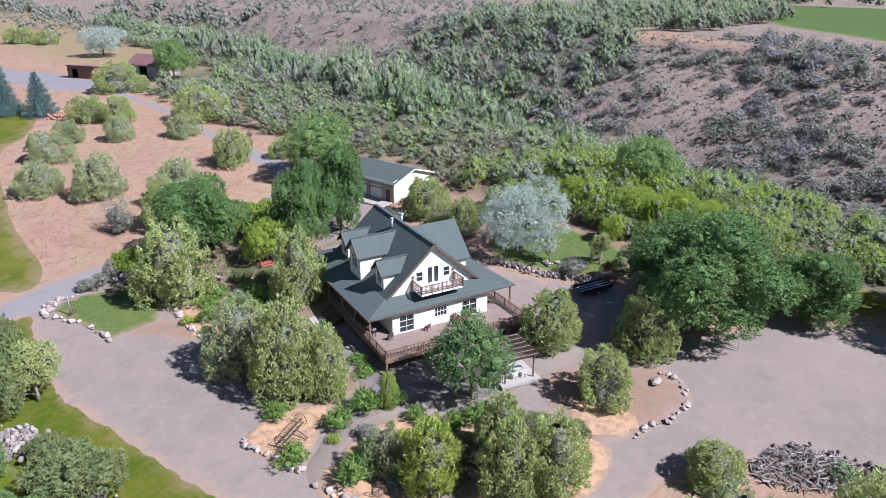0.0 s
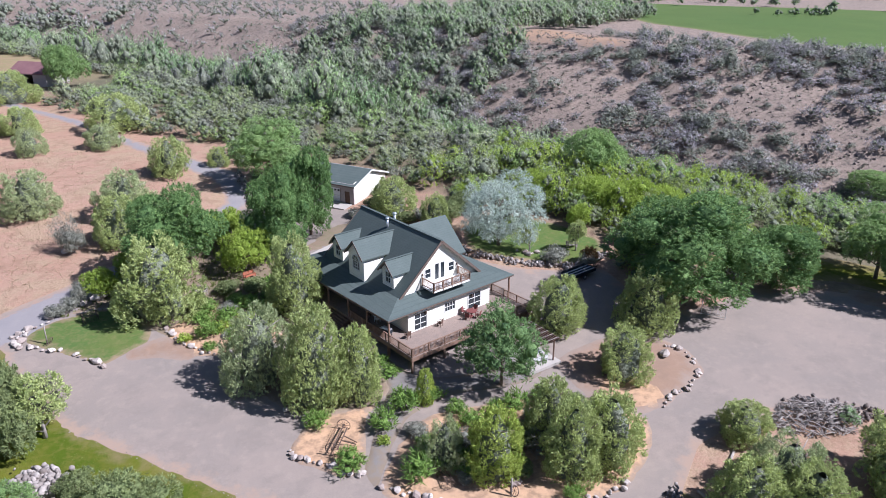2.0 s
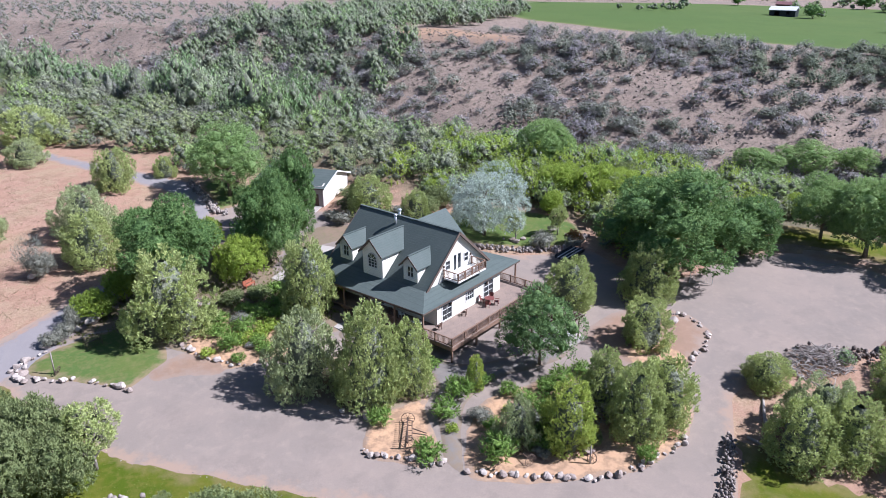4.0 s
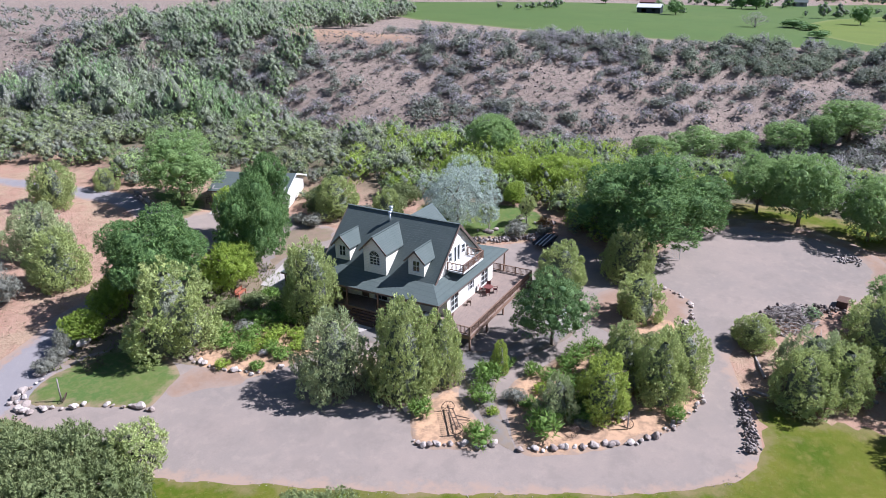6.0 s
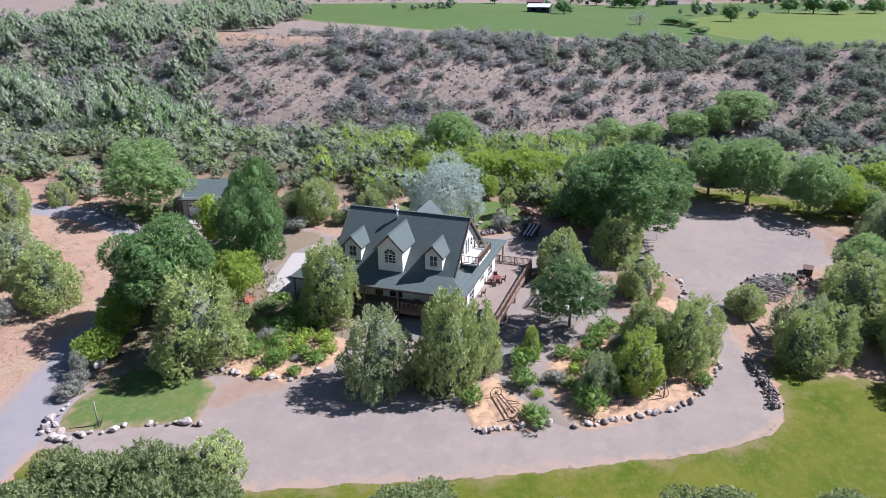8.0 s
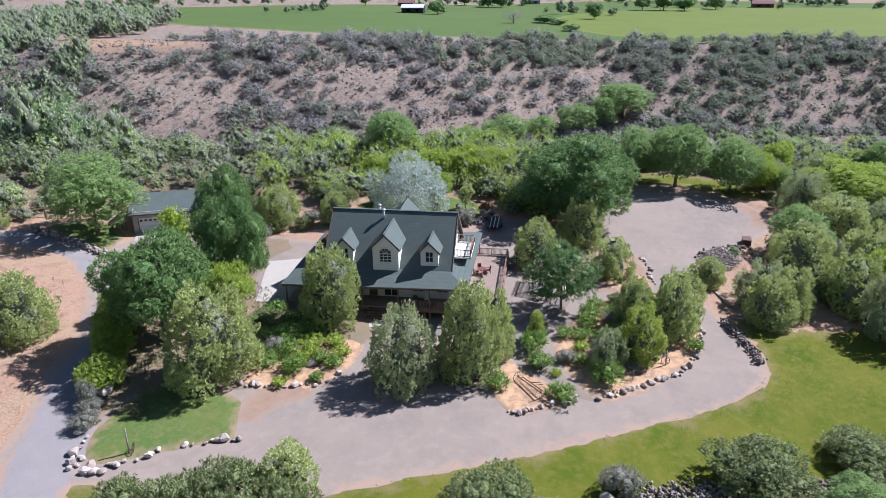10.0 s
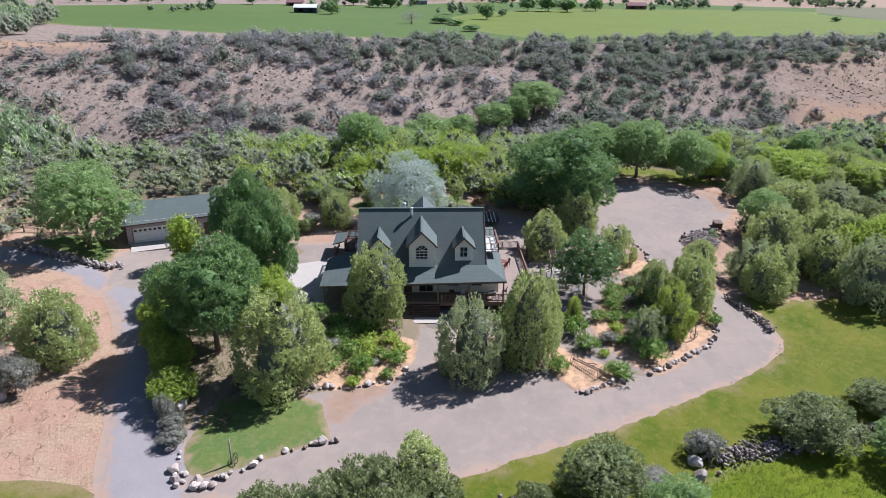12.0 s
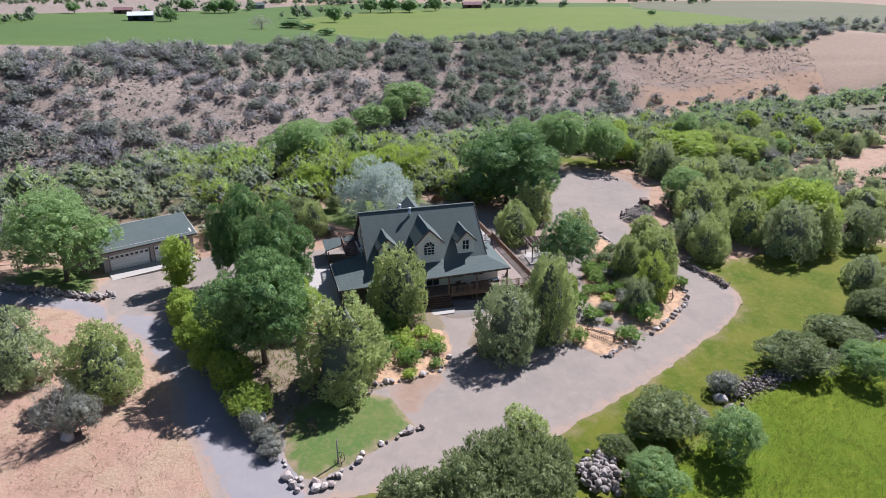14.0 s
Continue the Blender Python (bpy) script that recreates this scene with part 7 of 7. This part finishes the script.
chair(HOUSE @ pose(3.6, -7.0, 2.8, 0, 0, 180), DARKWOOD, "dark porch chair under the roof", group="chairs along the wall")

grill = empty("barbecue_grill", HOUSE @ pose(8.3, -8.0, 2.8, 0, 0, 15), "black barbecue grill on the porch", "grill")
Build().box(-0.55, -0.25, 0.5, 0.55, 0.25, 0.85).part("body", TARP, grill)
Build().tube([(-0.5, 0, 0.85), (0.5, 0, 0.85)], [0.26, 0.26], 12).part("lid", METAL, grill, "steel lid")
for x in (-0.45, 0.45):
    for y in (-0.2, 0.2):
        Build().box(x - 0.03, y - 0.03, 0, x + 0.03, y + 0.03, 0.5).part("leg", TARP, grill)
Build().box(-0.9, -0.22, 0.78, -0.56, 0.22, 0.82).part("side_shelf", METAL, grill)

dish = empty("satellite_dish", HOUSE @ pose(-8.0, -2.0, 6.35, 0, 0, 200), "white satellite dish on the shaded roof", "satellite dish")
Build().tube([(0, 0, 0), (0, 0, 1.0)], [0.03, 0.03], 6).part("mast", METAL, dish)
Build().tube([(0, 0.02, 1.1), (0, 0.1, 1.12), (0, 0.16, 1.14)], [0.12, 0.32, 0.42], 18).part("reflector", WHITEPAINT, dish, smooth=True)
Build().bar((0, 0.1, 0.8), (0, 0.6, 1.0), 0.03).part("arm", METAL, dish)
for y in (-3.6, 3.2):
    lantern = Build().box(9.42, y - 0.07, 4.5, 9.55, y + 0.07, 4.8).part("wall_lantern", IRON, house)
for y in (-2.5, 2.5):
    Build().box(7.47, y - 0.07, 8.0, 7.6, y + 0.07, 8.28).part("wall_lantern", IRON, house)

# stair from the far end of the deck to the ground
stair = empty("deck_stair", HOUSE, "wooden stair from the deck to the ground", "stair")
for k in range(9):
    Build().box(13.8, 7.9 - 0.28 * k, 2.62 - 0.19 * k, 14.9, 8.18 - 0.28 * k, 2.66 - 0.19 * k).part("tread", REDWOOD, stair)
for x in (13.8, 14.9):
    Build().bar((x, 8.2, 2.6), (x, 5.5, 0.85), 0.06, 0.25).part("stringer", REDWOOD, stair)
    Build().bar((x, 8.2, 3.6), (x, 5.5, 1.85), 0.06, 0.08).part("handrail", REDWOOD, stair)
    for k in (0, 1, 2):
        Build().box(x - 0.05, 8.1 - 1.28 * k, 2.4 - 0.83 * k, x + 0.05, 8.2 - 1.28 * k, 3.6 - 0.83 * k).part("post", REDWOOD, stair)

# pergola on its slab
PERGOLA = pose(6.8, 62.5, ground_z(6.8, 62.5) + 0.2, 0, 0, 24)
tagged(Build().slab([(-2.2, -2.6, 0.06), (2.2, -2.6, 0.06), (2.2, 2.4, 0.06), (-2.2, 2.4, 0.06)], 0.3).part("terrace", CONCRETE), "pale concrete terrace under the pergola", "terrace", kind="structure").matrix_basis = PERGOLA
pergola = empty("pergola", PERGOLA, "dark wooden pergola with a slatted roof", "pergola")
for x in (-1.6, 1.6):
    for y in (-2.0, 2.0):
        Build().box(x - 0.06, y - 0.06, 0.06, x + 0.06, y + 0.06, 2.4).part("post", DARKWOOD, pergola)
for y in (-2.0, 2.0):
    Build().box(-2.0, y - 0.05, 2.4, 2.0, y + 0.05, 2.58).part("beam", DARKWOOD, pergola)
for k in range(15):
    Build().box(-1.95 + 0.28 * k - 0.03, -2.4, 2.58, -1.95 + 0.28 * k + 0.03, 2.4, 2.70).part("rafter", DARKWOOD, pergola)
for k in range(6):
    Build().box(-2.1, -2.1 + 0.84 * k - 0.025, 2.70, 2.1, -2.1 + 0.84 * k + 0.025, 2.74).part("batten", PALEBARK, pergola)
tub = empty("patio_table", PERGOLA @ Matrix.Translation((0.2, -0.6, 0.06)), "white patio table under the pergola", "table")
Build().box(-0.8, -0.5, 0.70, 0.8, 0.5, 0.75).part("tabletop", WHITEPAINT, tub)
for x in (-0.72, 0.72):
    for y in (-0.42, 0.42):
        Build().box(x - 0.03, y - 0.03, 0, x + 0.03, y + 0.03, 0.70).part("leg", WHITEPAINT, tub)
for x, y, a in ((-0.5, -1.0, 180), (0.5, -1.0, 180), (0.0, 1.0, 0)):
    chair(PERGOLA @ pose(0.2 + x, -0.6 + y, 0.06, 0, 0, a), WHITEPAINT, "white patio chair under the pergola", group="patio chairs")

# trailer behind the house, its pipes coloured dark to stand for tree shade
trailer = empty("utility_trailer", at(18.4, 78.6, 28, 0.05), "dark flat utility trailer loaded with pipes coloured dark for tree shade", "trailer")
Build().box(-2.2, -1.0, 0.55, 2.2, 1.0, 0.68).part("bed", TARP, trailer)
Build().bar((2.2, 0, 0.55), (3.6, 0, 0.5), 0.12).part("tongue", IRON, trailer)
for s in (-1.1, 1.1):
    tyre = Build().tube([(-0.1, s - 0.1, 0.33), (-0.1, s + 0.1, 0.33)], [0.33, 0.33], 16).part("tyre", TARP, trailer)
    Build().tube([(-0.1, s - 0.11, 0.33), (-0.1, s + 0.11, 0.33)], [0.18, 0.18], 12).part("rim", METAL, tyre)
    Build().box(-2.2, s * 0.9 - 0.03, 0.68, 2.2, s * 0.9 + 0.03, 0.95).part("side_rail", TARP, trailer)
for k in range(7):
    Build().tube([(-2.4, -0.6 + 0.18 * k, 0.78), (2.3, -0.55 + 0.19 * k, 0.78)], [0.07, 0.07], 8).part("pipe", TARP if k % 3 else METAL, trailer)

# chain-link gate frame by the turnaround
gate = empty("gate", pose(29.3, 67.3, ground_z(29.3, 67.3), 0, 0, math.degrees(math.atan2(-1.7, 2.1))), "galvanised wire gate at the edge of the turnaround", "gate")
for x in (0.0, 2.7):
    Build().tube([(x, 0, 0), (x, 0, 1.8)], [0.04, 0.04], 8).part("post", METAL, gate)
for z in (0.15, 1.75):
    Build().tube([(0, 0, z), (2.7, 0, z)], [0.025, 0.025], 6).part("rail", METAL, gate)
mesh_wire = Build()
for k in range(-8, 19):
    x0, x1 = max(0.0, k * 0.15), min(2.7, k * 0.15 + 1.6)
    if x1 > x0:
        mesh_wire.bar((x0, 0, 0.15 + (x0 - k * 0.15)), (x1, 0, 0.15 + (x1 - k * 0.15)), 0.008)
        mesh_wire.bar((x0, 0.01, 1.75 - (x0 - k * 0.15)), (x1, 0.01, 1.75 - (x1 - k * 0.15)), 0.008)
mesh_wire.part("wire_mesh", METAL, gate)

# pole fence beyond the garage
fence = empty("pole_fence", Matrix.Identity(4), "rustic pole fence beyond the garage", "fence")
FENCE = [(-26.6, 133.0), (-24.0, 130.4), (-21.4, 127.8), (-18.8, 125.2)]
for (x, y) in FENCE:
    Build().tube([(x, y, ground_z(x, y) - 0.2), (x, y, ground_z(x, y) + 1.6)], [0.1, 0.08], 7).part("post", BARK, fence, smooth=True)
for (x0, y0), (x1, y1) in zip(FENCE, FENCE[1:]):
    for z in (0.6, 1.3):
        Build().tube([(x0, y0, ground_z(x0, y0) + z), (x1, y1, ground_z(x1, y1) + z)], [0.06, 0.05], 6).part("rail", BARK, fence, smooth=True)
ladder = empty("step_ladder", GARAGE @ pose(-1.4, 1.2, 0.0, 0, 0, 30), "old wooden step ladder beside the garage", "ladder")
for s in (-0.3, 0.3):
    Build().bar((s, 0, 0), (s * 0.8, 0.35, 2.0), 0.06).part("rail", DARKWOOD, ladder)
    Build().bar((s, 0.8, 0), (s * 0.8, 0.4, 2.0), 0.05).part("back_leg", DARKWOOD, ladder)
for k in range(6):
    Build().bar((-0.28, 0.05 * k, 0.3 + 0.3 * k), (0.28, 0.05 * k, 0.3 + 0.3 * k), 0.06).part("rung", DARKWOOD, ladder)

# heap of cut branches and loose logs
rng_w = np.random.default_rng(91)
heap = Build()
for i in range(420):
    a, k = rng_w.uniform(0, 6.28), rng_w.random() ** 0.6
    x, y = 30.4 + math.cos(a) * 4.4 * k, 48.2 + math.sin(a) * 2.6 * k
    z = ground_z(x, y) + rng_w.uniform(0, 1.7) * (1 - k * k)
    b, e = rng_w.uniform(0, 6.28), rng_w.uniform(0.6, 1.6)
    d = Vector((math.cos(b) * e, math.sin(b) * e, rng_w.normal() * 0.25))
    heap.tube([Vector((x, y, z + 0.1)) - d / 2, Vector((x, y, z + 0.16)), Vector((x, y, z + 0.1)) + d / 2], [rng_w.uniform(0.03, 0.08)] * 2 + [0.02], 4)
tagged(heap.part("branch_heap", PALEBARK), "heap of grey cut branches by the turnaround", "brush pile", kind="stuff")
for x, y, a, n in ((19.2, 44.2, 48, 4.6), (21.6, 38.2, 20, 3.0), (24.2, 35.4, 70, 2.6), (15.4, 40.8, 110, 2.4)):
    ob = tagged(Build().tube([(-n / 2, 0, 0.16), (0, 0.05, 0.18), (n / 2, 0, 0.16)], [0.17, 0.15, 0.12], 8).part("log", PALEBARK, smooth=True), "bleached log lying on the ground", "log", "loose logs")
    ob.matrix_basis = at(x, y, a)

crate = empty("wooden_crate", at(39.4, 47.0, 20), "dark wooden crate at the turnaround's edge", "crate")
Build().box(-0.9, -0.6, 0.0, 0.9, 0.6, 0.12).part("base", DARKWOOD, crate)
for s in (-0.6, 0.55):
    Build().box(-0.9, s, 0.12, 0.9, s + 0.05, 0.9).part("side", DARKWOOD, crate)
for s in (-0.9, 0.85):
    Build().box(s, -0.55, 0.12, s + 0.05, 0.55, 0.9).part("side", DARKWOOD, crate)
Build().box(-0.95, -0.65, 0.9, 0.95, 0.65, 0.96).part("lid", DARKWOOD, crate)

# ---- far buildings ----
RUST = boards("brown_boards", (0.16, 0.085, 0.07), (0.20, 0.11, 0.09), "X", 0.3)
shed = empty("open_shed", at(-105.5, 210, -20, 0.1), "brown open-fronted lean-to shed", "shed")
Build().wall(-5, 5, -0.5, flat(3.4), [(-3.4, -1.2, 0.0, 2.6)], lambda s, z, d: (s, d, z), 0.2).part("wall", RUST, shed)
Build().box(-5, 4.8, -0.5, 5, 5.0, 2.8).part("wall", RUST, shed)
for x in (-5.0, 4.8):
    Build().wall(0.2, 4.8, -0.5, [(0.0, 3.4), (5.0, 2.8)], [], lambda s, z, d: (x + d, s, z), 0.2).part("wall", RUST, shed)
Build().slab([(-5.4, -0.6, 3.65), (5.4, -0.6, 3.65), (5.4, 5.4, 2.95), (-5.4, 5.4, 2.95)], 0.15).part("roof", REDROOF, shed)
barn = empty("barn", at(-86, 215, -28, 0.1), "brown barn with a maroon roof", "barn")
Build().wall(-6, 6, -0.5, flat(3.4), [(-1.6, 1.6, 0.0, 2.8)], lambda s, z, d: (s, -4 + d, z), 0.2).part("wall", GREYSIDING, barn)
Build().box(-6, 3.8, -0.5, 6, 4.0, 3.4).part("wall", GREYSIDING, barn)
for x in (-6.0, 5.8):
    Build().wall(-3.8, 3.8, -0.5, [(-4.0, 3.4), (0.0, 5.6), (4.0, 3.4)], [], lambda s, z, d: (x + d, s, z), 0.2).part("gable_wall", GREYSIDING, barn)
for s in (-1, 1):
    Build().slab([(-6.5, s * 4.6, 3.2), (6.5, s * 4.6, 3.2), (6.5, 0, 5.8), (-6.5, 0, 5.8)], 0.16).part("roof", REDROOF, barn)


def far_house(x, y, turn, length, deep, high, wall_mat, roof_mat, label, category):
    root = empty("farm_building", at(x, y, turn, 0.3), label, category)
    Build().wall(-length / 2, length / 2, -1, flat(high), [(-length * 0.3, -length * 0.1, 0, high * 0.75), (length * 0.15, length * 0.3, 1.0, high * 0.75)], lambda s, z, d: (s, -deep / 2 + d, z), 0.3).part("wall", wall_mat, root)
    Build().box(-length / 2, deep / 2 - 0.3, -1, length / 2, deep / 2, high).part("wall", wall_mat, root)
    for x0 in (-length / 2, length / 2 - 0.3):
        Build().wall(-deep / 2 + 0.3, deep / 2 - 0.3, -1, [(-deep / 2, high), (0.0, high + deep * 0.22), (deep / 2, high)], [], lambda s, z, d: (x0 + d, s, z), 0.3).part("gable_wall", wall_mat, root)
    for s in (-1, 1):
        Build().slab([(-length / 2 - 0.5, s * (deep / 2 + 0.6), high - 0.15), (length / 2 + 0.5, s * (deep / 2 + 0.6), high - 0.15), (length / 2 + 0.5, 0, high + deep * 0.25), (-length / 2 - 0.5, 0, high + deep * 0.25)], 0.25).part("roof", roof_mat, root)


far_house(380, 392, -60, 17, 9, 4, TARP, WHITEPAINT, "open farm shed with a bright white roof", "barn")
far_house(455, 462, -60, 14, 8, 3, RUST, REDROOF, "low brown farm building beyond the field", "barn")
far_house(640, 200, -70, 18, 10, 3.5, RUST, REDROOF, "distant brown farmhouse among trees", "house")
far_house(600, 415, -60, 16, 9, 3.5, GREYSIDING, SHINGLE, "distant grey farmhouse beyond the field", "house")
FAR_TREES = [("distant_tree", 0, 384, 371, 10, 6), ("dead", 1, 352, 283, 8, 8), ("distant_tree", 0, 374, 272, 5, 8), ("distant_tree", 1, 366, 257, 4, 6), ("distant_tree", 1, 433, 264, 12, 6), ("distant_tree", 2, 326, 227, 4, 6), ("distant_tree", 2, 553, 277, 12, 8), ("distant_tree", 0, 556, 259, 14, 9), ("distant_tree", 1, 560, 242, 12, 8),
    ("distant_tree", 2, 588, 225, 12, 7), ("distant_tree", 0, 433, 492, 9, 6), ("distant_tree", 1, 513, 411, 12, 8), ("distant_tree", 2, 521, 402, 13, 8), ("distant_tree", 0, 527, 448, 11, 8), ("distant_tree", 0, 556, 30, 4, 4), ("distant_tree", 1, 452, -66, 4, 5)]
for i, (k, n, x, y, h, r) in enumerate(FAR_TREES):
    planted(k, n, x, y, h, r, i * 37)
scatter("far_treeline", "dark tree rows on the distant plain", "tree", ELM, hillside_spots(420, 41, 520, 900, -420, 620, 2.5, 5.5, lambda u, v, x, y: 1.0 if noise.noise((x * 0.012, y * 0.012, 4)) > 0.18 else 0.02), 18, 0.3, 0.16, 42, (0.8, 1.3), 5)
